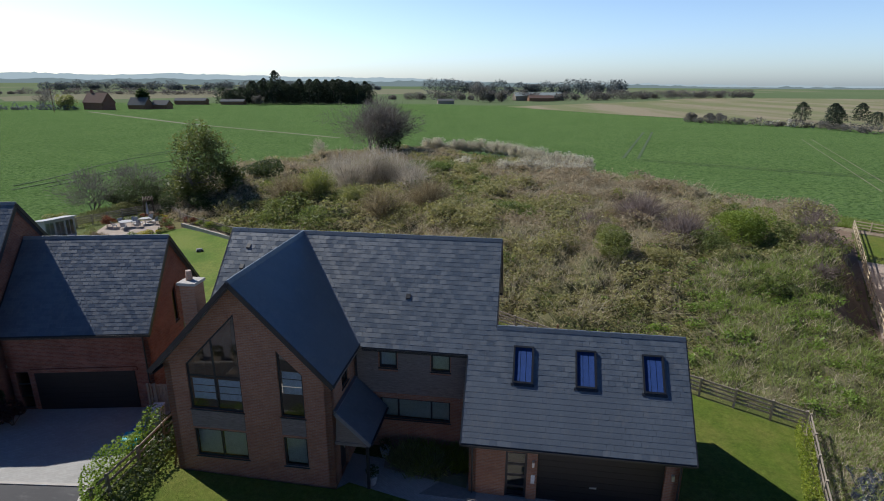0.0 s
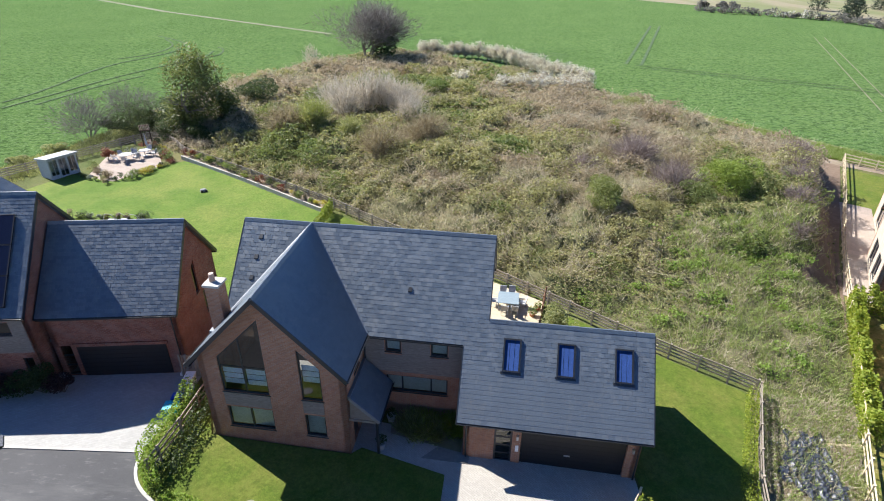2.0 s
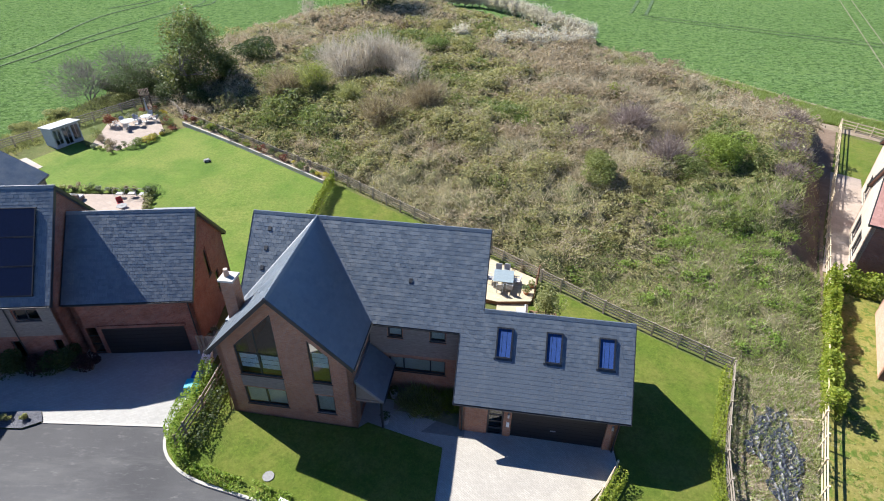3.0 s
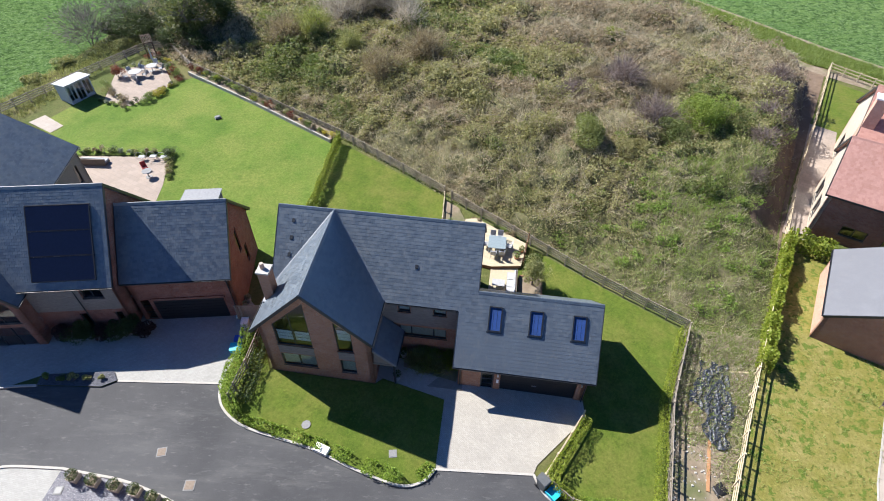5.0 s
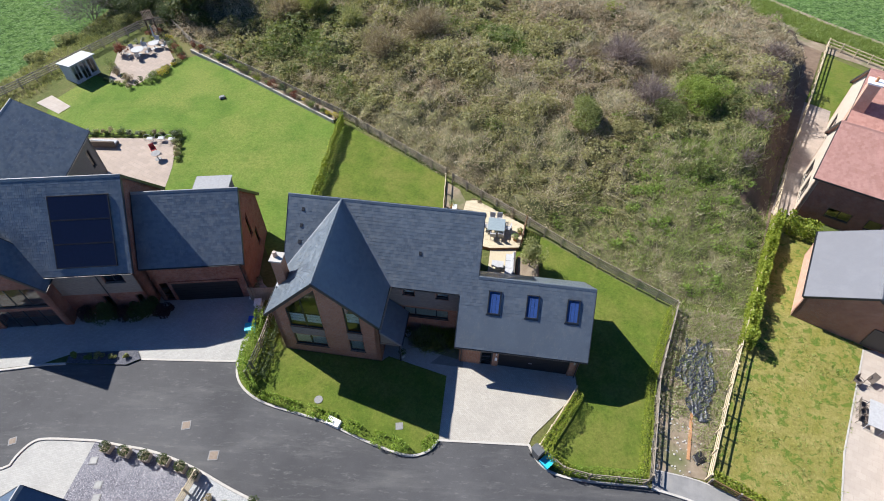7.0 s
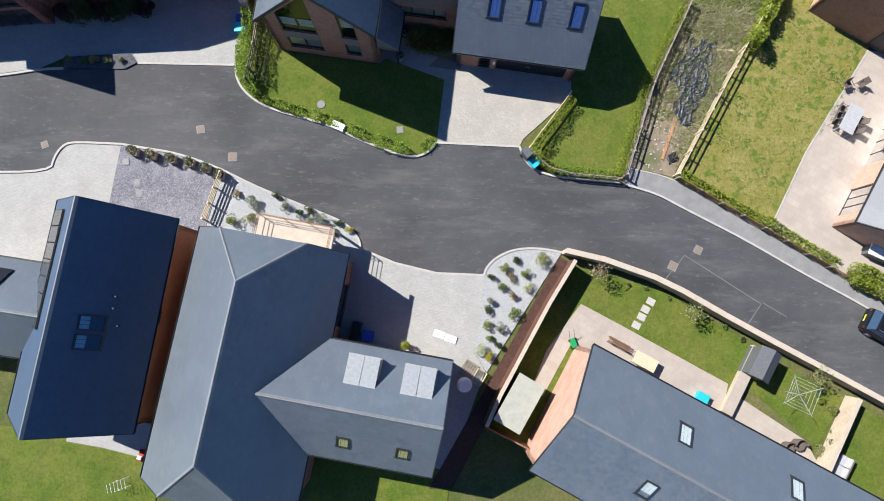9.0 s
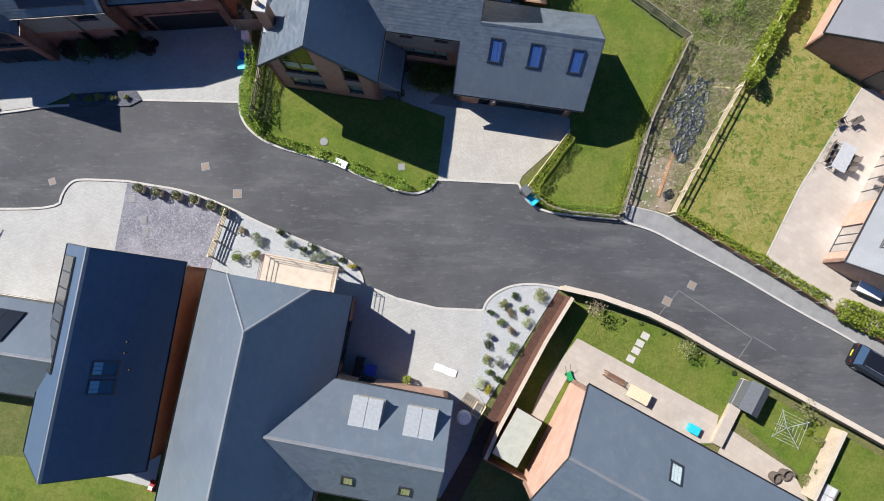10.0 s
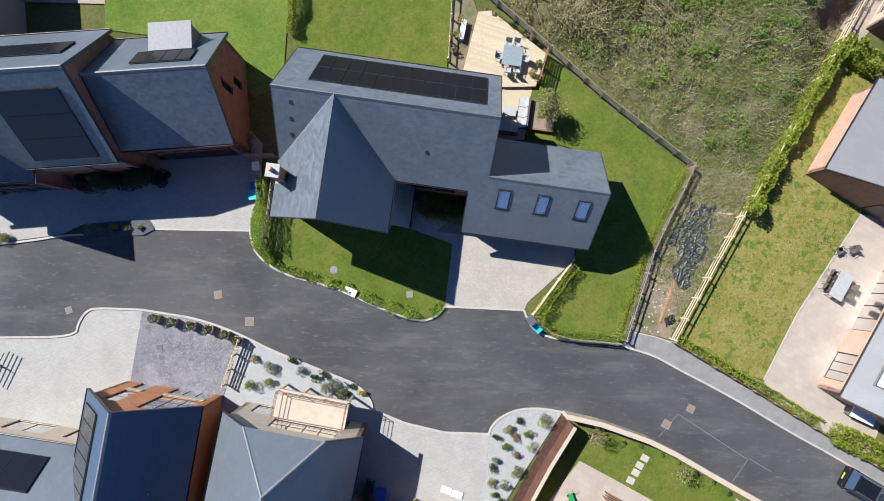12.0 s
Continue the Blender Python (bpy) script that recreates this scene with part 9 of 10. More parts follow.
for u in (-0.25, 0.25):
    for v in (-0.25, 0.25):
        Geo().tube((u, v - 0.025, 0.09), (u, v + 0.025, 0.09), 0.09, n=10).part("wheel", BLACK, tr)
table(14.7, -0.5, -28, 1.7, 0.9, TIMBER_NEW, "pale timber garden table against the house", 0.08)
bh = thing("garden_bench", on(13.0, 0.7, 0.08, 152), "dark slatted garden bench", "bench")
for v in (-0.15, 0.0, 0.15):
    Geo().beam((-0.8, v, 0.42), (0.8, v, 0.42), 0.1, 0.03).part("seat_slat", TIMBER_BROWN, bh)
for z in (0.6, 0.75):
    Geo().beam((-0.8, 0.22, z), (0.8, 0.22, z), 0.03, 0.1).part("back_slat", TIMBER_BROWN, bh)
for u in (-0.75, 0.75):
    Geo().beam((u, -0.15, 0), (u, -0.15, 0.42), 0.06).part("leg", TIMBER_BROWN, bh)
    Geo().beam((u, 0.22, 0), (u, 0.22, 0.85), 0.06).part("leg", TIMBER_BROWN, bh)
bin_box(18.8, -3.0, -28, CYAN, "turquoise toy box by the house wall", 0.8, 0.6, 0.5)
for i, (x, y) in enumerate(((25.5, -6.2), (24.75, -6.4))):
    t = thing("rattan_chair", on(x, y, 0.08, 30 * i), "round dark rattan tub chair", "chair", "rattan tub chairs")
    Geo().tube((0, 0, 0), (0, 0, 0.4), 0.35, 0.42, 14).part("seat", RATTAN, t)
    g = Geo()
    for k in range(9):
        a, b = math.pi * k / 9, math.pi * (k + 1) / 9
        g.hexa([(0.42 * math.cos(a), 0.42 * math.sin(a), 0.4), (0.42 * math.cos(b), 0.42 * math.sin(b), 0.4), (0.36 * math.cos(b), 0.36 * math.sin(b), 0.4), (0.36 * math.cos(a), 0.36 * math.sin(a), 0.4)],
               [(0.45 * math.cos(a), 0.45 * math.sin(a), 0.8), (0.45 * math.cos(b), 0.45 * math.sin(b), 0.8), (0.4 * math.cos(b), 0.4 * math.sin(b), 0.8), (0.4 * math.cos(a), 0.4 * math.sin(a), 0.8)])
    g.part("backrest", RATTAN, t)
border([(27.2, -2.6), (28.6, -4.6), (27.2, -6.6)], 0.6, 0.5, 14, "shrubs in a small garden", 0, 0.3, [0, 3, 6, 1, 5])
border([(12.4, 5.5), (16.6, 4.1), (22.6, 0.8)], 1.5, 0.25, 15, "small plants below the garden wall", 0, 0.15, [7, 0, 1])
sofa(28.4, -7.6, -120, 1.5, "grey garden sofa on paving", 0.08)
sp = thing("sack", on(2.0, -2.2, 0.06), "white bulk sack beside the garage", "sack")
bag = Geo()
for lo, hi, r0, r1 in ((0.0, 0.2, 0.36, 0.5), (0.2, 0.5, 0.5, 0.54), (0.5, 0.75, 0.54, 0.4)):
    bag.tube((0, 0, lo), (0.03, 0, hi), r0, r1, 12)
bag.part("bag", WHITE, sp)
cr = thing("slatted_crate", on(3.05, -1.7, 0.08, -30), "pale slatted timber crate beside the gravel bed", "crate")
for z in (0.1, 0.26, 0.42):
    for a, b in (((-0.35, -0.5), (0.35, -0.5)), ((0.35, -0.5), (0.35, 0.5)), ((0.35, 0.5), (-0.35, 0.5)), ((-0.35, 0.5), (-0.35, -0.5))):
        Geo().beam((*a, z), (*b, z), 0.02, 0.1).part("slat", TIMBER_NEW, cr)
for u in (-0.33, 0.33):
    for v in (-0.48, 0.48):
        Geo().beam((u, v, 0), (u, v, 0.48), 0.05).part("corner_post", TIMBER_NEW, cr)
ai = thing("clothes_airer", on(-21.2, -8.9, 0.06, 15), "small white folding clothes airer on the lawn", "clothes airer")
for v in (-0.3, 0.3):
    Geo().tube((-0.5, v, 0), (0.2, v, 0.95), 0.015, n=6).part("leg", WHITE, ai)
    Geo().tube((0.5, v, 0), (-0.2, v, 0.95), 0.015, n=6).part("leg", WHITE, ai)
for i in range(6):
    Geo().tube((-0.6 + i * 0.24, -0.32, 0.95), (-0.6 + i * 0.24, 0.32, 0.95), 0.012, n=6).part("rail", WHITE, ai)
bk = thing("toy_car", on(-20.05, -7.1, 0.08, 70), "small red and white ride-on toy", "toy")
Geo().hexa([(-0.4, -0.2, 0.1), (0.4, -0.2, 0.1), (0.4, 0.2, 0.1), (-0.4, 0.2, 0.1)], [(-0.32, -0.17, 0.34), (0.2, -0.17, 0.3), (0.2, 0.17, 0.3), (-0.32, 0.17, 0.34)]).part("body", RED, bk)
Geo().box(-0.2, -0.14, 0.32, 0.05, 0.14, 0.42).part("seat", WHITE, bk)
for u in (-0.26, 0.26):
    for v in (-0.21, 0.21):
        Geo().tube((u, v - 0.03, 0.1), (u, v + 0.03, 0.1), 0.1, n=10).part("wheel", BLACK, bk)
for i, (x, y) in enumerate(((-14.9, 28.0), (-14.95, 27.3))):
    p = thing("plant_pot", on(x, y, 0.05), "pale pot with a small plant by the garage corner", "plant pot", "pots by the garage corner")
    Geo().tube((0, 0, 0), (0, 0, 0.4), 0.16, 0.22, 12).part("pot", PALE_GREY, p)
    rng = np.random.default_rng(980 + i)
    quads("foliage", leaves(in_ball(160, rng, 0.3) * 0.26 + np.array([0, 0, 0.6]), 0.07, rng), LEAF_GREY, p)
bd = thing("insulation_board", on(0.4, 1.2, 0.07, -18), "white boards lying on the drive", "board")
Geo().box(-0.6, -0.25, 0, 0.2, 0.25, 0.05).part("board", WHITE, bd)
Geo().box(0.25, -0.3, 0, 1.1, 0.2, 0.06).part("board", WHITE, bd)
tp = thing("plant_pot", on(-2.15, 0.5, 0.06), "pale pot with a lime-green clipped shrub", "plant pot")
Geo().tube((0, 0, 0), (0, 0, 0.42), 0.16, 0.22, 12).part("pot", CREAM, tp)
quads("foliage", leaves(in_ball(420, np.random.default_rng(1200), 0.5) * 0.33 + np.array([0, 0, 0.72]), 0.06, np.random.default_rng(1201)), LEAF_LIME, tp)
pa = thing("timber_pallet", on(2.3, -1.2, 0.06, 58), "weathered timber pallet by the fence", "pallet")
for i in range(6):
    Geo().box(-0.6, -0.5 + i * 0.18, 0.1, 0.6, -0.4 + i * 0.18, 0.13).part("slat", TIMBER, pa)
for u in (-0.55, 0.0, 0.5):
    Geo().box(u, -0.5, 0, u + 0.08, 0.5, 0.1).part("bearer", TIMBER, pa)
tr2 = thing("bicycle_rack", on(-33.0, 10.3, 0.05, 65), "dark metal bicycle rack on the forecourt", "rack")
for i in range(4):
    Geo().beam((0, i * 0.35, 0.0), (0, i * 0.35, 0.9), 0.05).part("post", BLACK, tr2)
    Geo().beam((-1.3, i * 0.35, 0.85), (1.3, i * 0.35, 0.85), 0.05).part("rail", BLACK, tr2)


# the parked car
TAIL = plain("tail_light_red", (0.12, 0.01, 0.01), 0.3)


def car(x, y, turn, paint, label):
    t = thing("car", on(x, y, 0.02, turn), label, "car")
    L, W = 4.5, 1.8
    prof = [(-2.25, 0.35, 0.78), (-2.2, 0.3, 0.95), (-1.9, 0.28, 1.02), (-1.2, 0.25, 1.0), (0.9, 0.25, 1.0), (1.7, 0.26, 0.92), (2.15, 0.3, 0.78), (2.25, 0.4, 0.66)]
    bm = bmesh.new()
    rings = []
    for u, lo, hi in prof:
        w = W / 2 * (0.86 if abs(u) > 2.2 else 0.95 if abs(u) > 2.0 else 1.0)
        rings.append([bm.verts.new(p) for p in ((u, -w * 0.94, lo), (u, -w, (lo + hi) / 2), (u, -w * 0.93, hi), (u, w * 0.93, hi), (u, w, (lo + hi) / 2), (u, w * 0.94, lo))])
    for a, b in zip(rings, rings[1:]):
        for i in range(6):
            j = (i + 1) % 6
            bm.faces.new((a[i], b[i], b[j], a[j]))
    bm.faces.new(rings[0][::-1])
    bm.faces.new(rings[-1])
    bmesh.ops.recalc_face_normals(bm, faces=bm.faces[:])
    bmesh.ops.bevel(bm, geom=[e for e in bm.edges], offset=0.04, segments=2, affect="EDGES", profile=0.6)
    body = part("body", bm, paint, t)
    Geo().hexa([(-2.1, -0.8, 1.0), (0.95, -0.8, 1.0), (0.95, 0.8, 1.0), (-2.1, 0.8, 1.0)], [(-1.75, -0.62, 1.46), (0.1, -0.62, 1.46), (0.1, 0.62, 1.46), (-1.75, 0.62, 1.46)]).part("glasshouse", plain("car_glass", (0.03, 0.05, 0.08), 0.05, 0, 0.8), body)
    Geo().hexa([(-1.8, -0.64, 1.45), (0.12, -0.64, 1.45), (0.12, 0.64, 1.45), (-1.8, 0.64, 1.45)], [(-1.7, -0.58, 1.5), (0.0, -0.58, 1.5), (0.0, 0.58, 1.5), (-1.7, 0.58, 1.5)]).part("roof", paint, body)
    for s in (-0.6, 0.6):
        Geo().beam((-1.65, s, 1.53), (-0.1, s, 1.53), 0.03).part("roof_rail", ALU, body)
        Geo().beam((0.1, s * 1.03, 1.44), (0.95, s * 1.3, 1.0), 0.05).part("pillar", paint, body)
    for u in (-1.4, 1.4):
        for s in (-0.82, 0.82):
            wh = Geo().tube((u, s - 0.1, 0.32), (u, s + 0.1, 0.32), 0.32, n=18).part("wheel", BLACK, t)
            Geo().tube((u, s - 0.11, 0.32), (u, s + 0.11, 0.32), 0.2, n=12).part("rim", ALU, wh)
    for s in (-0.62, 0.62):
        Geo().box(-2.25, s * 1.1 - 0.1, 0.78, -2.15, s * 1.1 + 0.1, 0.9).part("tail_light", TAIL, t)
        Geo().box(2.12, s - 0.2, 0.66, 2.24, s + 0.2, 0.78).part("headlight", WHITE, t)
        Geo().box(0.7, s * 1.55 - 0.09, 0.98, 0.85, s * 1.55 + 0.09, 1.12).part("mirror", paint, t)
    Geo().box(-2.285, -0.26, 0.55, -2.26, 0.26, 0.66).part("number_plate", plain("plate_yellow", (0.6, 0.5, 0.05), 0.5), t)


car(32.6, 1.55, -30, plain("dark_car_paint", (0.012, 0.014, 0.018), 0.15, 0.2, 0.7), "dark estate car parked beside the footway")


# low planting round the west patio and the terrace
BORDER_MATS = ((LEAF_GREY, "grey-green cushion plant in the patio border"), (LEAF_DARK, "small dark evergreen in the patio border"), (LEAF_BROWN, "dry brown perennial in the patio border"), (LEAF_OLIVE, "small olive shrub in the patio border"))
for j, (line, step, dz) in enumerate((([(-37.2, 47.3), (-28.2, 47.3), (-26.5, 43.2)], 0.85, 0.08), ([(-39.6, 57.2), (-35.9, 56.0), (-32.7, 61.3)], 0.9, 0.08), ([(-41.2, 65.2), (-36.5, 67.6), (-33.4, 63.6)], 1.0, 0.08))):
    for i, (x, y, _) in enumerate(spaced(line, step)):
        mat, label = BORDER_MATS[(i * 3 + j + i // 3) % 4]
        r = 0.34 + 0.22 * abs(patch(i, j, 1.9, 4.0)) * 2
        shrub("border_shrub", x + 0.25 * patch(i, 5, 1.3, j), y + 0.3 * patch(i, 7, 1.1, j), lie(x, y) + dz, r, r * 1.6, mat, label, 900 + 40 * j + i, 130, 0.09, "shrub", "patio border plants", 5)


# ---- the far land: hedges, woods, farm buildings, tracks ----
def strip(name, a, b, w, mat, label, dz=0.03, category="track"):
    a, b = Vector(a), Vector(b)
    n = (b - a).normalized()
    n = Vector((-n.y, n.x)) * w / 2
    zone(name, [(p.x, p.y) for p in (a - n, b - n, b + n, a + n)], mat, dz, label, category)


WHEEL = mottled("wheel_track", (0.022, 0.046, 0.015), (0.09, 0.152, 0.046), 1.3, 0.95)
PALE_TRACK = mottled("pale_track", (0.13, 0.155, 0.07), (0.2, 0.2, 0.115), 0.4, 0.95)
for off in (0.0, 3.2):
    strip("wheel_track", (41.8 + off, 137.5 - off * 0.4), (72 + off, 215), 0.75, WHEEL, "dark wheel track through the crop")
    strip("wheel_track", (73.0 + off, 95 + off * 0.2), (116 + off, 190), 0.26, PALE_TRACK, "pale wheel track through the crop")
    strip("wheel_track", (43.5, 136.0 - off), (84.0, 112.0 - off), 0.42, WHEEL, "dark wheel track along the field edge")
    strip("wheel_track", (30.0, 147.0 + off), (-8, 160 + off), 0.42, WHEEL, "dark wheel track through the crop")
for pts in ([(-72.4, 90.0), (-71.6, 94.7), (-71.7, 102.4), (-73.0, 112.1), (-73.1, 120.8), (-72.0, 126.9), (-69.7, 132.9), (-67.3, 141.0), (-68.6, 150.7), (-72.6, 158.5), (-84.5, 168.8)],
            [(-69.9, 86.4), (-67.7, 97.2), (-65.9, 107.1), (-64.3, 113.6), (-61.5, 123.2), (-56.9, 135.1), (-58.4, 143.2)],
            [(-66.2, 88.9), (-64.5, 99.4), (-63.5, 104.1), (-60.5, 112.8)],
            [(-75.5, 130.6), (-70.8, 137.0), (-70.6, 146.4), (-73.0, 153.9), (-79.4, 162.9)],
            [(-57.0, 133.7), (-54.5, 137.4), (-56.8, 146.4), (-59.7, 149.6)]):
    ribbon("wheel_track", rounded(pts, 2), 0.36, -0.3, 0.03, WHEEL, "dark curving wheel track through the crop", "track")
strip("track_field", (-36.0, 177), (-112.5, 236), 2.0, PALE_TRACK, "pale farm track across the crop")
strip("track_field", (-112.5, 236), (-215.0, 330), 2.6, PALE_TRACK, "pale farm track across the crop")
PLOUGHED = Nodes("ploughed", 0.95, 0, 0.1)
_band = PLOUGHED.noise(0.03, 4, 0.6, at=PLOUGHED.where((1, 0.18, 1), 24))
_col = PLOUGHED.mix(PLOUGHED.range(_band, 0.42, 0.58, 0, 1), (0.26, 0.225, 0.15), (0.17, 0.185, 0.085))
PLOUGHED.color(PLOUGHED.mix(0.4, _col, PLOUGHED.ramp(PLOUGHED.noise(0.6, 5), [(0.3, (0.5,) * 3), (0.7, (1,) * 3)]), "MULTIPLY"))
zone("field_ploughed", [(40, 455), (100, 340), (139, 288), (165, 222), (330, 200), (700, 420), (620, 760), (330, 800), (210, 620)], PLOUGHED.mat, 0.05, "brown drilled field with broad bands", "field")


def clump_row(name, pts, step, r, h, mat, label, seed, category="hedgerow", n=60, leaf=1.0):
    """A far hedge or wood as one mass of loose leaves with an uneven top."""
    rng = np.random.default_rng(seed)
    out = []
    for x, y, _ in spaced(pts, step):
        s = 0.6 + 0.8 * rng.random()
        at = in_ball(n, rng, 0.2) * np.array([r * s, r * s, h * s * 0.5]) + np.array([x + rng.normal() * r * 0.4, y + rng.normal() * r * 0.4, h * s * 0.5 + relief(x, y)])
        out.append(leaves(at, leaf, rng))
    tagged(quads(name, np.concatenate(out), mat), label, category, kind="stuff")


# distant foliage: base colours lifted, the woods bluish, in place of distance haze
HAZE_WOOD = leaf_mat("haze_wood", (0.13, 0.15, 0.15), (0.155, 0.175, 0.175), (0.18, 0.2, 0.2), 0.95, (1, 1, 1))
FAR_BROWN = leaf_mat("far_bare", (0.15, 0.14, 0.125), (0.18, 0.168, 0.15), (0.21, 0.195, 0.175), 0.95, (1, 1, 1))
clump_row("hedgerow_east", [(112, 273), (128, 262), (150, 242), (156, 210)], 3.0, 2.2, 2.8, FAR_BROWN, "brown hedgerow at the field's far side", 1, n=160, leaf=0.45)
clump_row("hedgerow_east_white", [(133, 258), (150, 240)], 3.0, 1.6, 2.6, BLOSSOM, "white blossoming hedgerow", 11, n=50, leaf=0.5)
clump_row("hedgerow_west", [(-330, 345), (-262, 352), (-236, 350)], 4, 3, 4.0, HAZE_WOOD, "dark hedge beside a farmhouse", 2, n=60, leaf=0.9)
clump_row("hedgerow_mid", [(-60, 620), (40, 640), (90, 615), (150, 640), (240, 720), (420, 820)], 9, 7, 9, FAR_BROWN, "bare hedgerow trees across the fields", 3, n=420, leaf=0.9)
clump_row("wood_mid", [(-30, 980), (60, 1000), (190, 1010), (330, 1120)], 14, 14, 20, HAZE_WOOD, "dark wood beyond the fields", 4, "wood", 420, 2.0)
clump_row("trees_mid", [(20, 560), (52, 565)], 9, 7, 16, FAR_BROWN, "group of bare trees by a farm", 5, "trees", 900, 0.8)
clump_row("wood_west", [(-900, 1250), (-640, 1350), (-420, 1380), (-190, 1450)], 16, 16, 18, HAZE_WOOD, "line of trees on the far fields", 6, "wood", 420, 2.2)
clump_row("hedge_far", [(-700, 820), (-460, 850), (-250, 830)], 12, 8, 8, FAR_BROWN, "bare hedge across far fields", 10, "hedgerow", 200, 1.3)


def conifer(x, y, h, r, seed, group="", label="tall dark conifer in a plantation"):
    rng = np.random.default_rng(seed)
    t = thing("conifer_tree", pose(x, y, lie(x, y) - 0.2), label, "tree", group)
    Geo().tube((0, 0, 0), (0, 0, h * 0.9), 0.3, 0.05, 6).part("trunk", BARK, t)
    n = 1700
    f = rng.random(n) ** 0.85
    a = rng.random(n) * 2 * np.pi
    ragged = 0.8 + 0.22 * np.sin(3 * a + 9 * f + seed) + 0.16 * np.sin(5 * a - 14 * f)
    rad = r * np.clip(1.02 - f ** 2.6, 0.05, 1) ** 0.65 * (0.45 + 0.55 * rng.random(n) ** 0.5) * ragged
    at = np.stack([rad * np.cos(a), rad * np.sin(a), h * (0.04 + 0.96 * f)], 1)
    quads("crown", leaves(at, 0.026 * h + 0.15, rng), CONIFER, t)
    return t


rng0 = random.Random(5)
for i in range(56):
    f = i / 55
    x = -190 + 118 * f + rng0.uniform(-2, 2)
    y = 462 + 16 * f + (i % 3) * 7 + rng0.uniform(-3, 3)
    h = (12 if f < 0.2 else 21 if f < 0.45 else 19) * rng0.uniform(0.85, 1.15)
    conifer(x, y, h * rng0.uniform(0.86, 1.0) + (5 if i == 21 else 0), 7.6, 400 + i, "conifer plantation")
for i, (x, y, h) in enumerate(((172, 285, 9.5), (166, 252, 10), (163.5, 246, 9), (205, 291, 9), (192, 262, 6))):
    conifer(x, y, h, 4.6, 450 + i, "dark trees beyond the field", "broad dark evergreen tree beyond the field")
for i, (x, y) in enumerate(((117, 281), (122, 274), (126, 271))):
    shrub("bush", x, y, lie(x, y), 3.2, 4.5, FAR_BROWN, "bare brown bush at the field's edge", 470 + i, 700, 0.5, "bush", "bare bushes beyond the field")
tree("bare_tree", -262, 360, 0.5, 13, 7, FAR_BROWN, "bare tree beside a farmhouse", 480, 1500, 0.7, True, 0.5, 3)
tree("willow_tree", -243, 352, 0.5, 11, 7, LEAF_OLIVE, "pale green willow beside a farmhouse", 481, 1800, 0.6)
tree("broadleaf_tree", -205, 372, 0.5, 13, 5, LEAF_DARK, "dark evergreen tree by barns", 482, 1400, 0.7)
tree("broadleaf_tree", -152, 440, 0.5, 9, 5, FAR_BROWN, "bare tree near barns", 483, 900, 0.7)
for i, x in enumerate((-315, -232)):
    p = thing("utility_pole", pose(x, 355 - 30 * i, 0.4), "tall dark timber utility pole", "pole", "utility poles")
    Geo().tube((0, 0, 0), (0, 0, 14), 0.22, 0.16, 6).part("pole", TIMBER_BROWN, p)
    Geo().beam((-1, 0, 13.2), (1, 0, 13.2), 0.15).part("crossarm", TIMBER_BROWN, p)


def farm_shed(name, x, y, turn, w, d, eave, rz, walls, roof, label, along="u"):
    h = thing(name, pose(x, y, 0.4, 0, 0, turn), label, "farm building")
    m = (0, d / 2)
    for nm, pts in (("wall", [(0, 0, 0), (w, 0, 0), (w, 0, eave), (0, 0, eave)]), ("wall", [(0, d, 0), (w, d, 0), (w, d, eave), (0, d, eave)]),
                    ("gable_wall", [(0, 0, 0), (0, d, 0), (0, d, eave), (0, d / 2, rz), (0, 0, eave)]), ("gable_wall", [(w, 0, 0), (w, d, 0), (w, d, eave), (w, d / 2, rz), (w, 0, eave)])):
        off = Vector((0, 0.3, 0)) if nm == "wall" else Vector((0.3, 0, 0))
        Geo().hexa([Vector(p) for p in pts], [Vector(p) + off * (1 if pts[0][0] == 0 and pts[0][1] == 0 else -1) for p in pts]).part(nm, walls, h)
    for s in (0, 1):
        y0 = -0.4 if s == 0 else d + 0.4
        k = (rz - eave) / (d / 2)
        q = [Vector((-0.4, y0, eave - 0.4 * k)), Vector((w + 0.4, y0, eave - 0.4 * k)), Vector((w + 0.4, d / 2, rz)), Vector((-0.4, d / 2, rz))]
        Geo().hexa([p + Vector((0, 0, 0.02)) for p in q], [p + Vector((0, 0, 0.25)) for p in q]).part("roof", roof, h)
    return h


FARM_TILE = plain("brown_farm_tile", (0.13, 0.09, 0.075), 0.9, 0, 0.1)
FARM_ROOF = plain("dull_farm_roof", (0.11, 0.115, 0.12), 0.95, 0, 0.1)
FARM_PALE = plain("pale_farm_roof", (0.24, 0.28, 0.28), 0.9, 0, 0.1)
fh = farm_shed("farmhouse", -236, 358, -20, 17, 9, 5, 10.5, BRICK_RED, FARM_TILE, "old brick farmhouse with a brown tiled roof")
Geo().box(3, 4, 8, 4.2, 5.2, 12.6).part("chimney_stack", BRICK_RED, fh)
farm_shed("barn", -212, 366, -8, 12, 8, 3.2, 7.5, TIMBER_BROWN, FARM_ROOF, "dark timber barn among fields")
farm_shed("barn", -200, 372, -8, 11, 7, 3, 5.6, TIMBER_BROWN, FARM_ROOF, "dark timber barn among fields")
farm_shed("farm_shed", -222, 448, 4, 24, 8, 3.4, 5.2, TIMBER_BROWN, FARM_ROOF, "long low dark farm shed")
farm_shed("farm_shed", -186, 450, 4, 18, 8, 2.8, 4.4, TIMBER_BROWN, FARM_ROOF, "long low dark farm shed")
farm_shed("farm_shed", 66, 618, 6, 52, 18, 4.5, 8, TIMBER, FARM_PALE, "long farm shed with a pale roof")
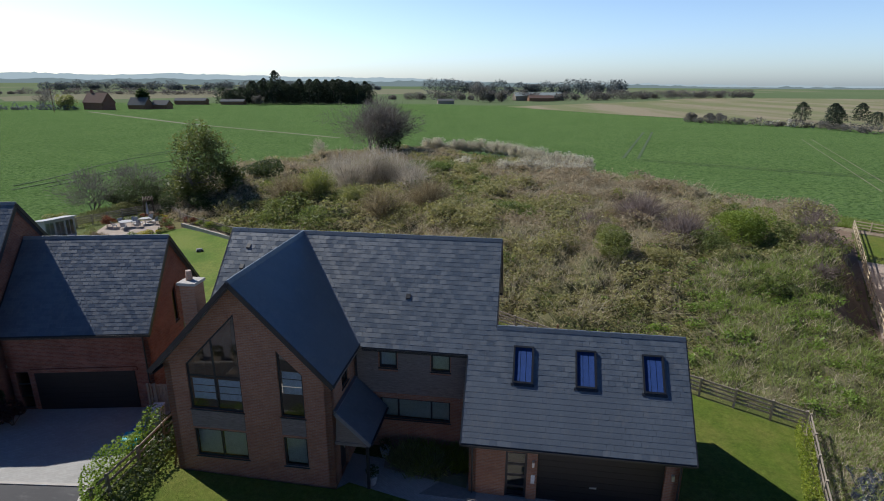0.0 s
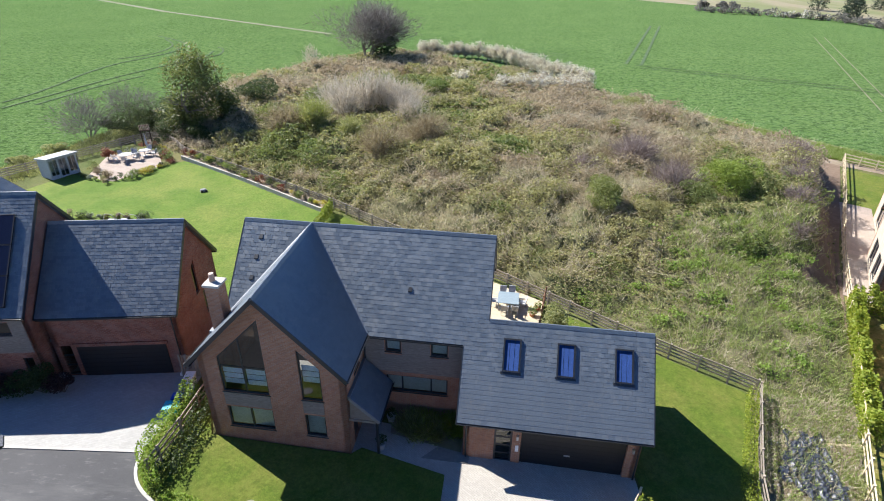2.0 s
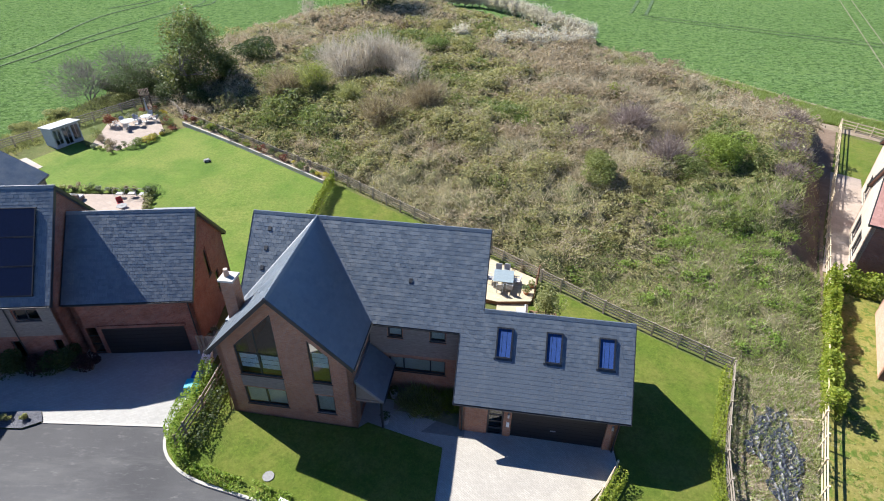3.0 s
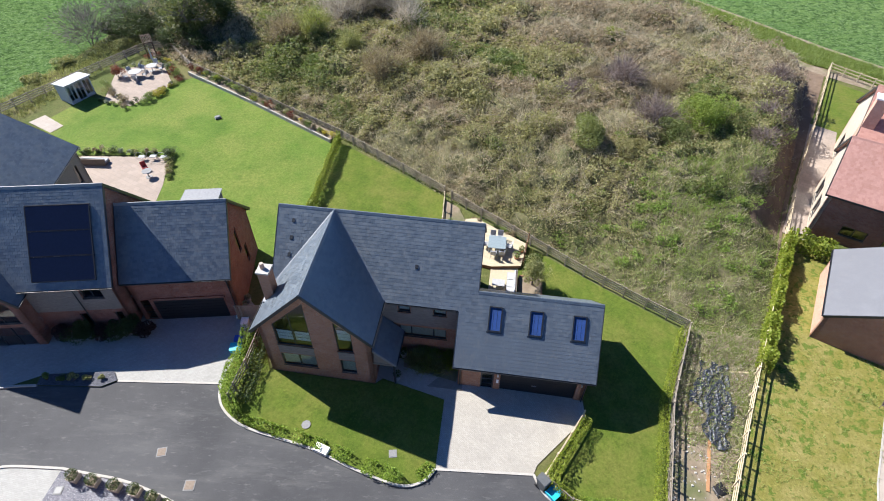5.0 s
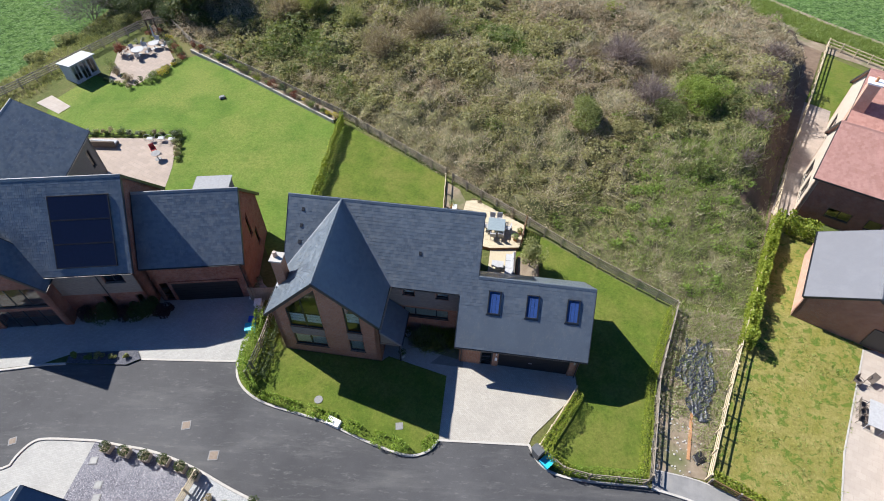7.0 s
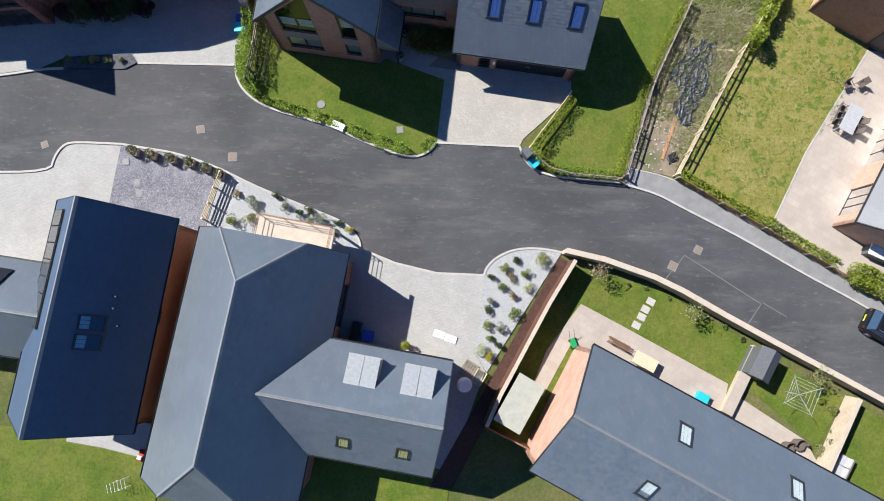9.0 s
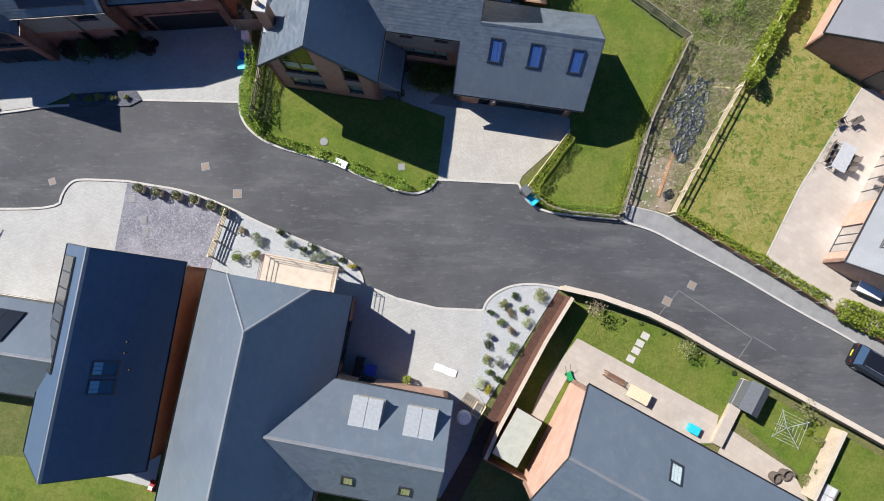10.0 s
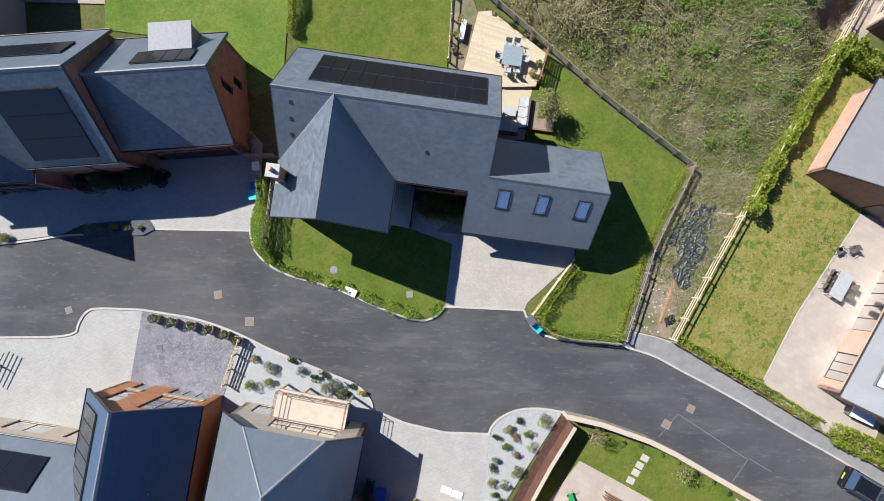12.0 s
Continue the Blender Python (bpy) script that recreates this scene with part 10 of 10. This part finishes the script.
farm_shed("farm_shed", 78, 596, 6, 26, 10, 3, 5.5, TIMBER_BROWN, FARM_TILE, "low brown-roofed farm building beside sheds")
farm_shed("farm_shed", -14, 500, 10, 14, 8, 2.6, 4, TIMBER, FARM_ROOF, "small grey farm shed in fields")


# the hazy distance: two plain layers of wooded hills along the horizon, glowing in haze colours
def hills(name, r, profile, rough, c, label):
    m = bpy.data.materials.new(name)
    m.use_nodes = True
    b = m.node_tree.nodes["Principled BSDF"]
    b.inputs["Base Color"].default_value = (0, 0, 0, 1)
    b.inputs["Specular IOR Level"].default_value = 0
    # no lamp: a flat glow stands in for the haze
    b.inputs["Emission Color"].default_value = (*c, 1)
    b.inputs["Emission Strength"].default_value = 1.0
    g = Geo()
    n = 1440
    for i in range(n + 1):
        az = -180 + 360 * i / n
        el = np.interp(az, *zip(*profile))
        bump = noise.noise(Vector((az * 0.35, r, 1))) * 0.5 + noise.noise(Vector((az * 1.3, r, 4))) * 0.3 + abs(noise.noise(Vector((az * 4.0, r, 8)))) * 0.5 + max(0.0, noise.noise(Vector((az * 2.2, r, 3)))) * abs(noise.noise(Vector((az * 11.0, r, 5)))) * 2.2
        z = 17 + r * math.tan(radians(el)) + rough * bump
        x, y = r * math.sin(radians(az)), r * math.cos(radians(az))
        g.v += [(x, y, -60), (x, y, max(6, z))]
        if i:
            k = 2 * i
            g.f.append((k - 2, k, k + 1, k - 1))
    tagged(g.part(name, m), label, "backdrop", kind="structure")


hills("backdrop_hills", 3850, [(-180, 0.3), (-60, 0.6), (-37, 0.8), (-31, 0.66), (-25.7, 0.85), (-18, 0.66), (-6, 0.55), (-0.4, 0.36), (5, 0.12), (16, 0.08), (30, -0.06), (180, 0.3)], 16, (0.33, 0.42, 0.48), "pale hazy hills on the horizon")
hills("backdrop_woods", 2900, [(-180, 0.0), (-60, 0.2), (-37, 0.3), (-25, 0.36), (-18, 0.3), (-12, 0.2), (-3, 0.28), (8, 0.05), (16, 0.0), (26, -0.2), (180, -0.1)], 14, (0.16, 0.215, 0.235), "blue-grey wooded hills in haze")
